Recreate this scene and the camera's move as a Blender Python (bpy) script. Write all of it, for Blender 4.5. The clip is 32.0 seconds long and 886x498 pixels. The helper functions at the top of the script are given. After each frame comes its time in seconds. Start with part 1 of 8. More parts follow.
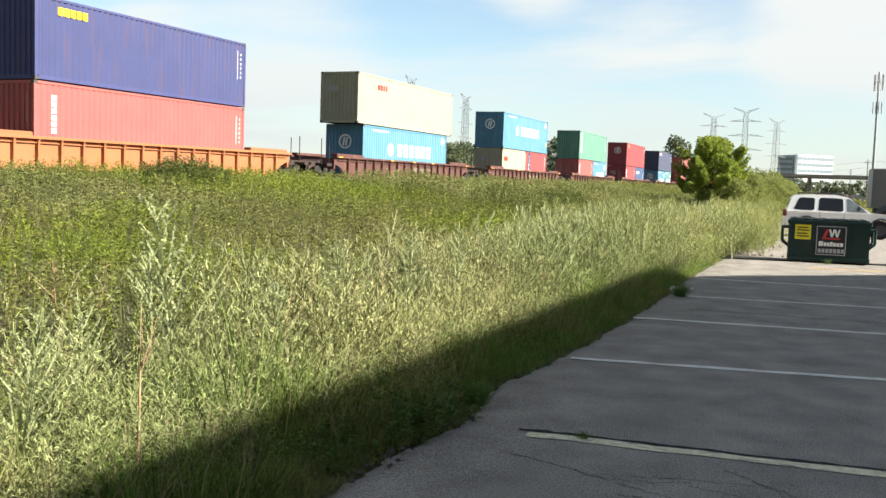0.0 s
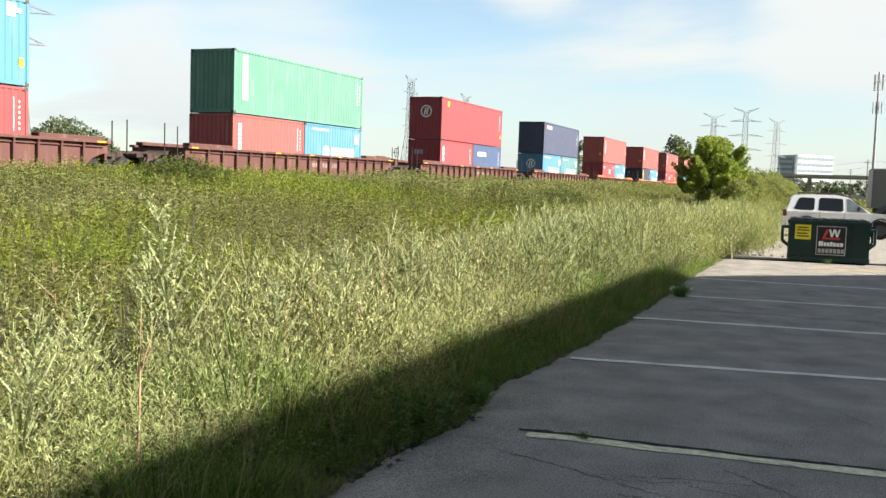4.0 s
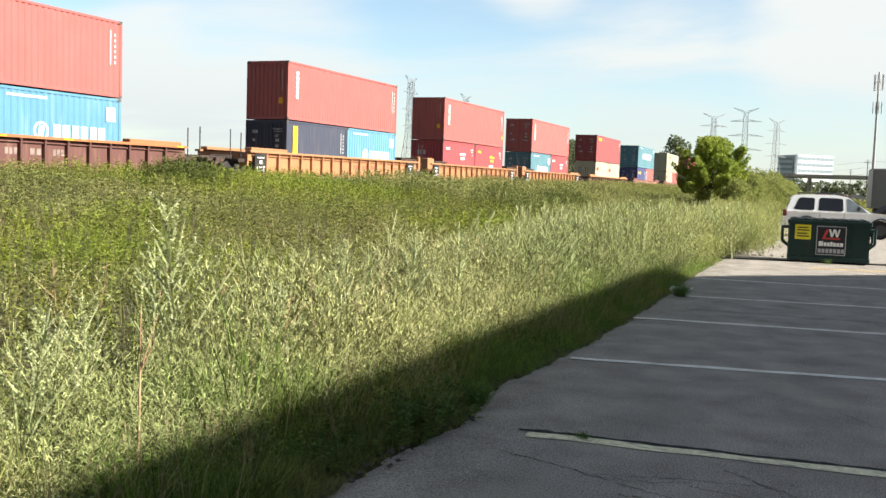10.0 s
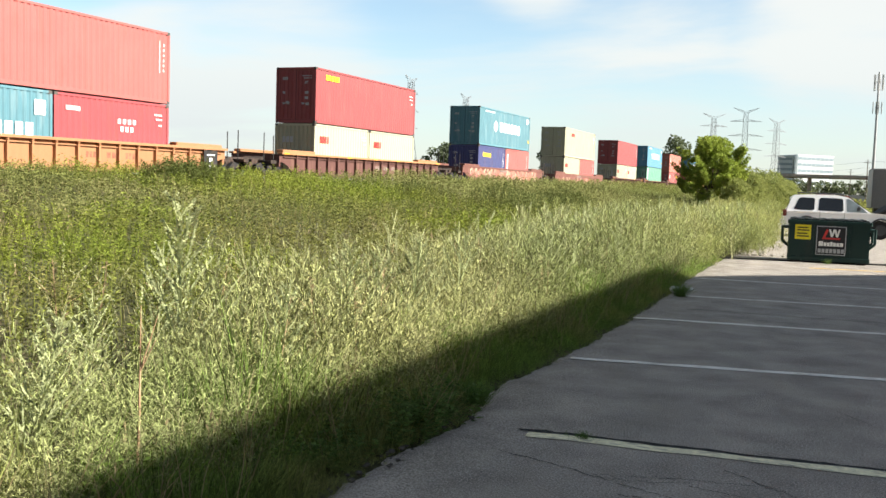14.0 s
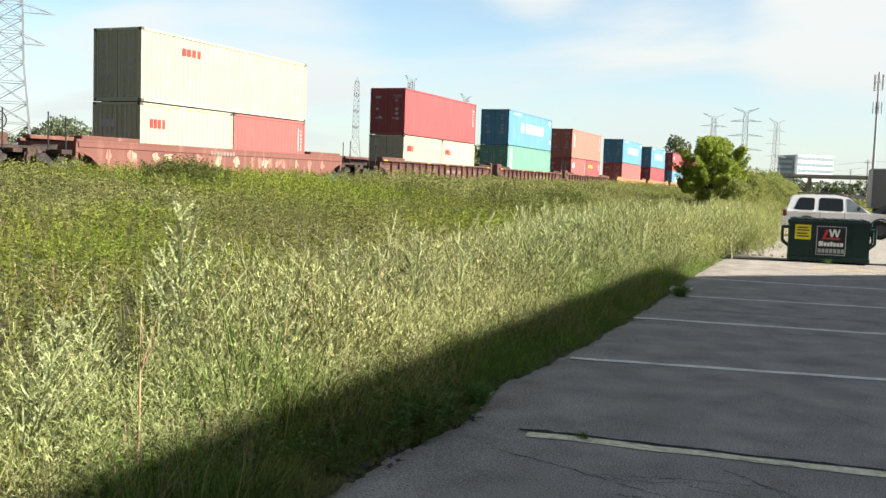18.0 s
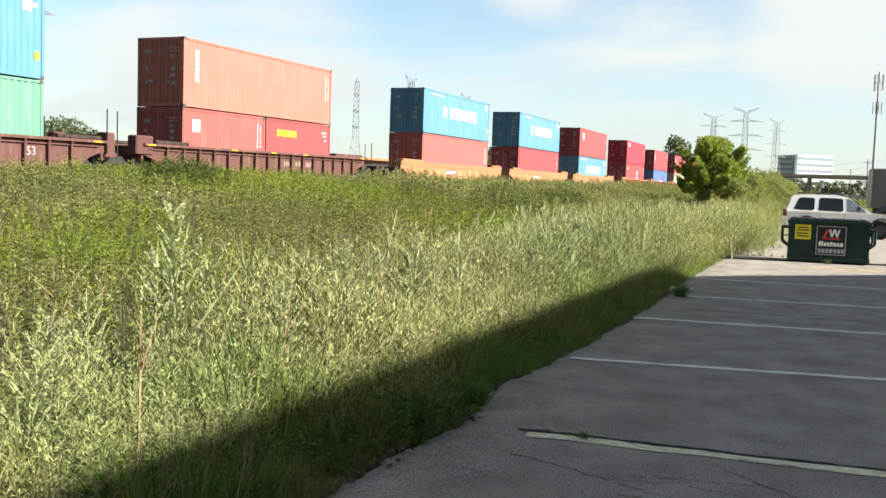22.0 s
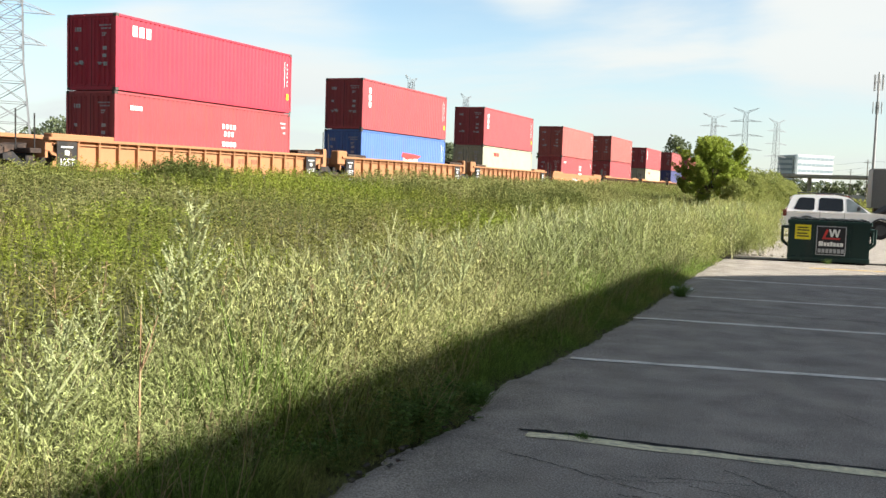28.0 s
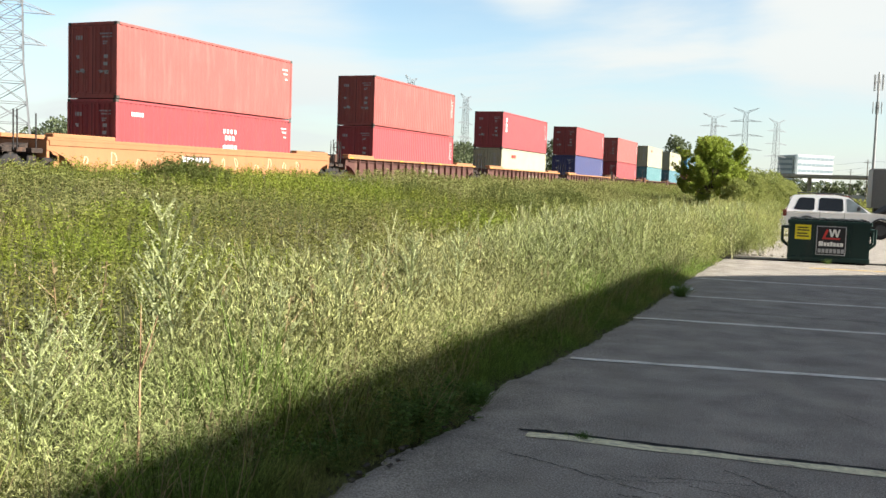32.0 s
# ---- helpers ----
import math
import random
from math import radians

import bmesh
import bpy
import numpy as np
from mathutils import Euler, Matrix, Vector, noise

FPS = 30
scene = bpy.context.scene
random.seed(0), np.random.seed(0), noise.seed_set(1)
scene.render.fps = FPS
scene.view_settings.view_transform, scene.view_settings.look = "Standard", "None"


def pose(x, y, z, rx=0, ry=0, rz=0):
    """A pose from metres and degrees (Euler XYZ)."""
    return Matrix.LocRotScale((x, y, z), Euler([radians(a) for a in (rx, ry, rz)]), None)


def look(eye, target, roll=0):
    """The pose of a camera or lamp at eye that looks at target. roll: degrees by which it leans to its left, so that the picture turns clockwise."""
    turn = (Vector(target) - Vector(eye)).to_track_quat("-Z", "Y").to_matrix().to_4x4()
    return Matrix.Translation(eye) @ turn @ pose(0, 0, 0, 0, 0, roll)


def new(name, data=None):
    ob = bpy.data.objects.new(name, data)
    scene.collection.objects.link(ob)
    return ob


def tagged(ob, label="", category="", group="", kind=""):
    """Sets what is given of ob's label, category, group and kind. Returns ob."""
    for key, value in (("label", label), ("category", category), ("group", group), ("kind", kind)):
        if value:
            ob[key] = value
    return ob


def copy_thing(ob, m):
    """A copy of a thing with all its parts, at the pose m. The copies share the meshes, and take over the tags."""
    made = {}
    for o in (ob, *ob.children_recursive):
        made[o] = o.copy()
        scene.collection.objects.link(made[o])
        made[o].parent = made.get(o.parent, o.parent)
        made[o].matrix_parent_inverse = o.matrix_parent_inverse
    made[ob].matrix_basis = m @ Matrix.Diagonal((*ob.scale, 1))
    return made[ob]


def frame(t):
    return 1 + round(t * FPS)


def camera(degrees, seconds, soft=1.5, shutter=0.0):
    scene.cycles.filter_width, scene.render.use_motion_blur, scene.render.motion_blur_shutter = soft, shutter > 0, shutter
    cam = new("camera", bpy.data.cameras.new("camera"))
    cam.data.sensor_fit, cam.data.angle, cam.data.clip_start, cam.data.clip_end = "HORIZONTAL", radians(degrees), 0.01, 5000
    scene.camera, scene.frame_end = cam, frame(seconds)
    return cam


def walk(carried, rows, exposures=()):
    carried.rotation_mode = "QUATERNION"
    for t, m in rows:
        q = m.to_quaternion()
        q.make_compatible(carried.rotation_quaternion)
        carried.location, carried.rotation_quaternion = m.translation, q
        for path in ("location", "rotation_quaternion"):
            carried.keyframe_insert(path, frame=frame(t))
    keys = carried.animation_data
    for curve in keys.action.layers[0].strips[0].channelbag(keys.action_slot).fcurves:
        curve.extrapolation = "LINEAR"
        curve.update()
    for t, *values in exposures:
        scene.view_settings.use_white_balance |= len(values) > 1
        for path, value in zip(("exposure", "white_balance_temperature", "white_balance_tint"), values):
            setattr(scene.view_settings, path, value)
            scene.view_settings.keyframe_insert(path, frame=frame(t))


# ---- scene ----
# the camera stands on a tripod at the edge of the lot; y runs along the track
EYE = Vector((0.0, 0.0, 1.4))
YAW, PITCH = 0.412716, -0.0639885
AHEAD = Vector((-math.sin(YAW) * math.cos(PITCH), math.cos(YAW) * math.cos(PITCH), math.sin(PITCH)))
cam = camera(50.24, 32.0, soft=1.5)
STAND = look(EYE, EYE + AHEAD, 2.1828)
walk(cam, [(0.0, STAND), (32.0, STAND)], exposures=[(0.0, 1.5, 6600, 8.0), (32.0, 1.5, 6600, 8.0)])

# ---- light ----
SUN_AZ, SUN_EL = radians(84.0), radians(28.0)      # azimuth from +y towards +x
world = bpy.data.worlds.new("sky")
scene.world = world
world.use_nodes = True
wn, wl = world.node_tree.nodes, world.node_tree.links
wn.clear()
w_out = wn.new("ShaderNodeOutputWorld")
w_bg = wn.new("ShaderNodeBackground")
w_sky = wn.new("ShaderNodeTexSky")
w_sky.sky_type, w_sky.sun_disc = "NISHITA", False
w_sky.sun_elevation, w_sky.sun_rotation = SUN_EL, SUN_AZ
w_sky.air_density, w_sky.dust_density, w_sky.ozone_density = 1.0, 0.25, 1.2
w_tc = wn.new("ShaderNodeTexCoord")
w_sep = wn.new("ShaderNodeSeparateXYZ")
wl.new(w_tc.outputs["Generated"], w_sep.inputs[0])
w_up = wn.new("ShaderNodeMath")
w_up.operation = "ADD"
w_up.inputs[1].default_value = 0.12
wl.new(w_sep.outputs["Z"], w_up.inputs[0])
w_flat = wn.new("ShaderNodeCombineXYZ")
for w_axis in ("X", "Y"):
    w_div = wn.new("ShaderNodeMath")
    w_div.operation = "DIVIDE"
    wl.new(w_sep.outputs[w_axis], w_div.inputs[0])
    wl.new(w_up.outputs[0], w_div.inputs[1])
    wl.new(w_div.outputs[0], w_flat.inputs[w_axis])
w_map = wn.new("ShaderNodeMapping")
w_map.inputs["Rotation"].default_value = (0, 0, radians(-20))
w_map.inputs["Location"].default_value = (5.3, 2.9, 0.0)
w_map.inputs["Scale"].default_value = (0.42, 0.62, 1.0)
wl.new(w_flat.outputs[0], w_map.inputs[0])
w_noise = wn.new("ShaderNodeTexNoise")
w_noise.inputs["Scale"].default_value, w_noise.inputs["Detail"].default_value = 1.0, 6.0
w_noise.inputs["Roughness"].default_value, w_noise.inputs["Distortion"].default_value = 0.58, 0.4
wl.new(w_map.outputs[0], w_noise.inputs["Vector"])
w_ramp = wn.new("ShaderNodeMapRange")
w_ramp.interpolation_type = "SMOOTHSTEP"
w_ramp.inputs["From Min"].default_value, w_ramp.inputs["From Max"].default_value = 0.49, 0.80
w_ramp.inputs["To Min"].default_value, w_ramp.inputs["To Max"].default_value = 0.20, 0.94
# two banks of cloud, the larger one towards the north
w_sum = w_noise.outputs["Fac"]
for w_az, w_el, w_near, w_gain in ((0.5, 9.5, 0.990, 0.36), (-19.0, 14.0, 0.9965, 0.24), (-36.0, 6.5, 0.985, 0.20), (-46.0, 9.0, 0.990, 0.14), (-10.0, 4.5, 0.990, 0.10)):
    w_dot = wn.new("ShaderNodeVectorMath")
    w_dot.operation = "DOT_PRODUCT"
    wl.new(w_tc.outputs["Generated"], w_dot.inputs[0])
    w_dot.inputs[1].default_value = (math.sin(radians(w_az)) * math.cos(radians(w_el)), math.cos(radians(w_az)) * math.cos(radians(w_el)), math.sin(radians(w_el)))
    w_bank = wn.new("ShaderNodeMapRange")
    w_bank.interpolation_type = "SMOOTHSTEP"
    w_bank.inputs["From Min"].default_value, w_bank.inputs["From Max"].default_value = w_near, 1.0
    w_bank.inputs["To Min"].default_value, w_bank.inputs["To Max"].default_value = 0.0, w_gain
    wl.new(w_dot.outputs["Value"], w_bank.inputs["Value"])
    w_add = wn.new("ShaderNodeMath")
    w_add.operation = "ADD"
    wl.new(w_sum, w_add.inputs[0])
    wl.new(w_bank.outputs[0], w_add.inputs[1])
    w_sum = w_add.outputs[0]
wl.new(w_sum, w_ramp.inputs["Value"])
# unseen wisps overhead are thinned, which weakens the light from the sky
w_thin = wn.new("ShaderNodeMapRange")
w_thin.interpolation_type = "SMOOTHSTEP"
w_thin.inputs["From Min"].default_value, w_thin.inputs["From Max"].default_value = 0.22, 0.60
w_thin.inputs["To Min"].default_value, w_thin.inputs["To Max"].default_value = 1.0, 0.2
wl.new(w_sep.outputs["Z"], w_thin.inputs["Value"])
w_amount = wn.new("ShaderNodeMath")
w_amount.operation = "MULTIPLY"
wl.new(w_ramp.outputs[0], w_amount.inputs[0])
wl.new(w_thin.outputs[0], w_amount.inputs[1])
# cloud and haze fade out to the unseen south, to darken container ends
w_side = wn.new("ShaderNodeMapRange")
w_side.interpolation_type = "SMOOTHSTEP"
w_side.inputs["From Min"].default_value, w_side.inputs["From Max"].default_value = -0.55, 0.30
w_side.inputs["To Min"].default_value, w_side.inputs["To Max"].default_value = 0.12, 1.0
wl.new(w_sep.outputs["Y"], w_side.inputs["Value"])
w_gather = wn.new("ShaderNodeMath")
w_gather.operation = "MULTIPLY"
wl.new(w_amount.outputs[0], w_gather.inputs[0])
wl.new(w_side.outputs[0], w_gather.inputs[1])
w_mix = wn.new("ShaderNodeMix")
w_mix.data_type = "RGBA"
wl.new(w_gather.outputs[0], w_mix.inputs["Factor"])
w_clear = wn.new("ShaderNodeHueSaturation")
w_clear.inputs["Saturation"].default_value = 1.18
w_clear.inputs["Hue"].default_value = 0.497
# clear sky is dimmed to the unseen south, which keeps container ends dark
w_south_dim = wn.new("ShaderNodeMapRange")
w_south_dim.interpolation_type = "SMOOTHSTEP"
w_south_dim.inputs["From Min"].default_value, w_south_dim.inputs["From Max"].default_value = -0.50, 0.25
w_south_dim.inputs["To Min"].default_value, w_south_dim.inputs["To Max"].default_value = 0.43, 1.24
wl.new(w_sep.outputs["Y"], w_south_dim.inputs["Value"])
wl.new(w_south_dim.outputs[0], w_clear.inputs["Value"])
wl.new(w_sky.outputs[0], w_clear.inputs["Color"])
# unseen sky overhead is made paler and dimmer, for neutral light in shade
w_overhead = wn.new("ShaderNodeHueSaturation")
w_overhead.inputs["Saturation"].default_value = 0.64
w_overhead.inputs["Value"].default_value = 0.80
wl.new(w_sky.outputs[0], w_overhead.inputs["Color"])
w_high = wn.new("ShaderNodeMapRange")
w_high.interpolation_type = "SMOOTHSTEP"
w_high.inputs["From Min"].default_value, w_high.inputs["From Max"].default_value = 0.22, 0.42
wl.new(w_sep.outputs["Z"], w_high.inputs["Value"])
w_dome = wn.new("ShaderNodeMix")
w_dome.data_type = "RGBA"
wl.new(w_high.outputs[0], w_dome.inputs["Factor"])
wl.new(w_clear.outputs[0], w_dome.inputs["A"])
wl.new(w_overhead.outputs[0], w_dome.inputs["B"])
wl.new(w_dome.outputs["Result"], w_mix.inputs["A"])
w_mix.inputs["B"].default_value = (5.9, 6.05, 6.0, 1)
# pale haze low down
w_low = wn.new("ShaderNodeMapRange")
w_low.interpolation_type = "SMOOTHSTEP"
w_low.inputs["From Min"].default_value, w_low.inputs["From Max"].default_value = 0.0, 0.17
w_low.inputs["To Min"].default_value, w_low.inputs["To Max"].default_value = 0.66, 0.0
wl.new(w_sep.outputs["Z"], w_low.inputs["Value"])
w_haze = wn.new("ShaderNodeMix")
w_haze.data_type = "RGBA"
w_lowside = wn.new("ShaderNodeMath")
w_lowside.operation = "MULTIPLY"
wl.new(w_low.outputs[0], w_lowside.inputs[0])
wl.new(w_side.outputs[0], w_lowside.inputs[1])
wl.new(w_lowside.outputs[0], w_haze.inputs["Factor"])
wl.new(w_mix.outputs["Result"], w_haze.inputs["A"])
w_haze.inputs["B"].default_value = (4.25, 4.78, 5.12, 1)
wl.new(w_haze.outputs["Result"], w_bg.inputs["Color"])
w_bg.inputs["Strength"].default_value = 0.056
wl.new(w_bg.outputs[0], w_out.inputs[0])

sun_data = bpy.data.lights.new("sun", "SUN")
sun_data.energy, sun_data.angle, sun_data.color = 4.6, radians(0.55), (1.0, 0.96, 0.89)
sun = new("sun", sun_data)
TO_SUN = Vector((math.sin(SUN_AZ) * math.cos(SUN_EL), math.cos(SUN_AZ) * math.cos(SUN_EL), math.sin(SUN_EL)))
sun.matrix_world = look(TO_SUN * 50, (0, 0, 0))


# ---- materials ----
def material(name, colour, rough=0.7, metal=0.0, spread=0.25, grain=18.0, patch=1.2, bump=0.15, spec=0.3,
             dirt=None, dirt_amount=0.0, dirt_scale=(3.0, 3.0, 3.0), piece=0.0, island=0.0, through_light=0.0,
             patch_colour=None, patch_from=0.48, patch_to=0.62, speck=None, speck_scale=130.0):
    m = bpy.data.materials.new(name)
    m.use_nodes = True
    n, k = m.node_tree.nodes, m.node_tree.links
    n.clear()
    out = n.new("ShaderNodeOutputMaterial")
    b = n.new("ShaderNodeBsdfPrincipled")
    b.inputs["Roughness"].default_value, b.inputs["Metallic"].default_value = rough, metal
    b.inputs["Specular IOR Level"].default_value = spec
    tc = n.new("ShaderNodeTexCoord")

    def noise_at(scale, detail=4.0, vec=None):
        t = n.new("ShaderNodeTexNoise")
        t.inputs["Scale"].default_value, t.inputs["Detail"].default_value = scale, detail
        k.new(vec or tc.outputs["Object"], t.inputs["Vector"])
        return t.outputs["Fac"]

    def ranged(value, a, c, lo, hi):
        r = n.new("ShaderNodeMapRange")
        for key, v in (("From Min", a), ("From Max", c), ("To Min", lo), ("To Max", hi)):
            r.inputs[key].default_value = v
        k.new(value, r.inputs["Value"])
        return r.outputs[0]

    def times(a, c):
        t = n.new("ShaderNodeMath")
        t.operation = "MULTIPLY"
        k.new(a, t.inputs[0])
        k.new(c, t.inputs[1])
        return t.outputs[0]

    fine = noise_at(grain, 3.0)
    value = times(ranged(fine, 0.3, 0.7, 1 - spread, 1 + spread), ranged(noise_at(patch), 0.3, 0.7, 1 - spread * 0.6, 1 + spread * 0.6))
    if piece:
        info = n.new("ShaderNodeObjectInfo")
        value = times(value, ranged(info.outputs["Random"], 0, 1, 1 - piece, 1 + piece))
    if island:
        geo = n.new("ShaderNodeNewGeometry")
        value = times(value, ranged(geo.outputs["Random Per Island"], 0, 1, 1 - island, 1 + island))
    base = n.new("ShaderNodeRGB")
    base.outputs[0].default_value = (*colour, 1)
    colour_out = base.outputs[0]
    if patch_colour:
        pm = n.new("ShaderNodeMix")
        pm.data_type = "RGBA"
        k.new(ranged(noise_at(patch * 0.45, 5.0), patch_from, patch_to, 0, 1), pm.inputs["Factor"])
        k.new(colour_out, pm.inputs["A"])
        pm.inputs["B"].default_value = (*patch_colour, 1)
        colour_out = pm.outputs["Result"]
    hsv = n.new("ShaderNodeHueSaturation")
    k.new(colour_out, hsv.inputs["Color"])
    k.new(value, hsv.inputs["Value"])
    colour_out = hsv.outputs[0]
    if speck:
        sm = n.new("ShaderNodeMix")
        sm.data_type = "RGBA"
        k.new(ranged(noise_at(speck_scale, 2.0), 0.56, 0.64, 0, 0.8), sm.inputs["Factor"])
        k.new(colour_out, sm.inputs["A"])
        sm.inputs["B"].default_value = (*speck, 1)
        colour_out = sm.outputs["Result"]
    if dirt:
        mp = n.new("ShaderNodeMapping")
        mp.inputs["Scale"].default_value = dirt_scale
        k.new(tc.outputs["Object"], mp.inputs[0])
        dm = n.new("ShaderNodeMix")
        dm.data_type = "RGBA"
        k.new(ranged(noise_at(1.0, 6.0, mp.outputs[0]), 0.52, 0.72, 0, dirt_amount), dm.inputs["Factor"])
        k.new(colour_out, dm.inputs["A"])
        dm.inputs["B"].default_value = (*dirt, 1)
        colour_out = dm.outputs["Result"]
    k.new(colour_out, b.inputs["Base Color"])
    if bump:
        bp = n.new("ShaderNodeBump")
        bp.inputs["Strength"].default_value, bp.inputs["Distance"].default_value = bump, 0.02
        k.new(fine, bp.inputs["Height"])
        k.new(bp.outputs[0], b.inputs["Normal"])
    if through_light:
        tr = n.new("ShaderNodeBsdfTranslucent")
        k.new(colour_out, tr.inputs["Color"])
        mx = n.new("ShaderNodeMixShader")
        mx.inputs[0].default_value = through_light
        k.new(b.outputs[0], mx.inputs[1])
        k.new(tr.outputs[0], mx.inputs[2])
        k.new(mx.outputs[0], out.inputs[0])
    else:
        k.new(b.outputs[0], out.inputs[0])
    return m


def shade_of(colour, f):
    return tuple(c * f for c in colour)


def paint(name, colour, wear=0.3, rust=(0.16, 0.07, 0.04), rough=0.55):
    """Weathered enamel with streaks that run down."""
    return material(name, shade_of(colour, 0.74), rough, spread=0.10, grain=40.0, patch=0.9, bump=0.04, spec=0.35, piece=0.08,
                    dirt=rust, dirt_amount=wear, dirt_scale=(3.5, 3.5, 0.5))


M_ASPHALT = material("asphalt", (0.325, 0.288, 0.250), 0.92, spread=0.46, grain=85.0, patch=2.2, bump=0.9, spec=0.2, speck=(0.60, 0.54, 0.47), speck_scale=120.0,
                     dirt=(0.40, 0.345, 0.285), dirt_amount=0.45, dirt_scale=(1.1, 0.9, 1.0))
M_STRIPE = material("worn white road paint", (0.82, 0.78, 0.70), 0.8, spread=0.12, grain=30.0, patch=4.0, bump=0.3,
                    dirt=(0.33, 0.30, 0.25), dirt_amount=0.75, dirt_scale=(5.0, 9.0, 1.0))
M_STRIPE_OLD = material("worn yellowed road paint", (0.80, 0.74, 0.50), 0.85, spread=0.2, grain=26.0, patch=4.0, bump=0.3,
                        dirt=(0.25, 0.23, 0.20), dirt_amount=0.95, dirt_scale=(7.0, 16.0, 1.0))
M_YELLOW_LINE = material("yellow road paint", (0.70, 0.42, 0.06), 0.8, spread=0.2, bump=0.2)
# near black for cracks; also stands in for shadow at steps and kerbs
M_CRACK_SHADE = material("near-black for cracks and step shadows", (0.022, 0.021, 0.02), 0.95, spread=0.3, bump=0.4)
M_CONCRETE = material("weathered concrete", (0.36, 0.34, 0.30), 0.9, spread=0.2, grain=30.0, patch=1.0, bump=0.4,
                      dirt=(0.16, 0.15, 0.12), dirt_amount=0.6)
M_SOIL = material("grassy soil", (0.085, 0.085, 0.04), 0.95, spread=0.5, grain=9.0, patch=0.35, bump=0.8, spec=0.1,
                  patch_colour=(0.12, 0.09, 0.055), patch_from=0.5, patch_to=0.66)
M_BALLAST = material("grey crushed ballast", (0.19, 0.175, 0.16), 0.95, spread=0.45, grain=14.0, patch=1.0, bump=0.9)
M_STEEL = material("rubbed rail steel", (0.30, 0.27, 0.25), 0.4, metal=0.8, spread=0.2)
M_TIE = material("tarred wooden tie", (0.06, 0.05, 0.042), 0.9, spread=0.3, piece=0.25)
M_GALV = material("galvanised steel", (0.40, 0.41, 0.41), 0.55, metal=0.3, spread=0.12, bump=0.02)
M_PYLON = material("dull galvanised steel", (0.21, 0.215, 0.225), 0.6, metal=0.2, spread=0.1, bump=0.0)
M_BLACK = material("black grimy steel", (0.022, 0.02, 0.02), 0.7, spread=0.3, dirt=(0.09, 0.06, 0.04), dirt_amount=0.6)
M_RUBBER = material("black rubber", (0.02, 0.02, 0.021), 0.8, spread=0.15)
M_WHITE = material("white lettering paint", (0.78, 0.78, 0.75), 0.6, spread=0.08, bump=0.02)
M_REDMARK = material("red lettering paint", (0.55, 0.05, 0.045), 0.6, spread=0.08, bump=0.02)
M_YELMARK = material("yellow lettering paint", (0.80, 0.52, 0.03), 0.6, spread=0.08, bump=0.02)
M_NAVYMARK = material("navy lettering paint", (0.025, 0.04, 0.12), 0.6, spread=0.08, bump=0.02)
M_GREYMARK = material("faded grey lettering", (0.36, 0.37, 0.38), 0.6, spread=0.12, bump=0.02)
M_REFLECT = material("amber reflector tape", (0.80, 0.36, 0.02), 0.4, spread=0.1, bump=0.0)

COLOURS = {
    "navy": paint("navy container paint", (0.075, 0.085, 0.22), 0.25),
    "slate": paint("dark slate container paint", (0.092, 0.104, 0.17), 0.10, (0.17, 0.16, 0.18)),
    "orange_red": paint("orange red container paint", (0.52, 0.138, 0.122), 0.2),
    "red": paint("red container paint", (0.435, 0.08, 0.088), 0.25),
    "salmon": paint("faded salmon red container paint", (0.47, 0.122, 0.105), 0.3, (0.43, 0.19, 0.16)),
    "peach": paint("sun-faded peach red container paint", (0.57, 0.19, 0.14), 0.3, (0.45, 0.22, 0.16)),
    "pinkred": paint("bright crimson container paint", (0.56, 0.045, 0.075), 0.12),
    "maroon": paint("maroon red container paint", (0.385, 0.085, 0.085), 0.25, (0.30, 0.12, 0.10)),
    "sky": paint("sky blue container paint", (0.125, 0.31, 0.445), 0.22, (0.30, 0.40, 0.45)),
    "teal": paint("faded teal blue container paint", (0.12, 0.27, 0.32), 0.4, (0.27, 0.34, 0.35)),
    "blue": paint("strong blue container paint", (0.10, 0.20, 0.50), 0.2),
    "steelblue": paint("dusty steel blue container paint", (0.09, 0.14, 0.26), 0.25),
    "coal": paint("dark blue grey container paint", (0.06, 0.066, 0.10), 0.25, (0.13, 0.11, 0.10)),
    "cream": paint("cream white container paint", (0.50, 0.477, 0.335), 0.35, (0.42, 0.38, 0.28)),
    "green": paint("green container paint", (0.17, 0.38, 0.275), 0.3, (0.32, 0.44, 0.37)),
    "paleteal": paint("pale green teal container paint", (0.14, 0.31, 0.33), 0.4, (0.28, 0.36, 0.34)),
}
CAR_PAINT = {
    "brown": paint("brown rail car paint", (0.145, 0.062, 0.05), 0.5, (0.24, 0.13, 0.09), 0.75),
    "orange": paint("orange rail car paint", (0.46, 0.175, 0.07), 0.45, (0.25, 0.11, 0.06), 0.7),
    "yellow": paint("dusty yellow rail car paint", (0.46, 0.215, 0.10), 0.5, (0.27, 0.13, 0.06), 0.7),
    "pink": paint("faded oxide rail car paint", (0.21, 0.085, 0.065), 0.5, (0.30, 0.15, 0.11), 0.8),
    "apricot": paint("apricot orange rail car paint", (0.50, 0.225, 0.100), 0.6, (0.30, 0.125, 0.065), 0.7),
}


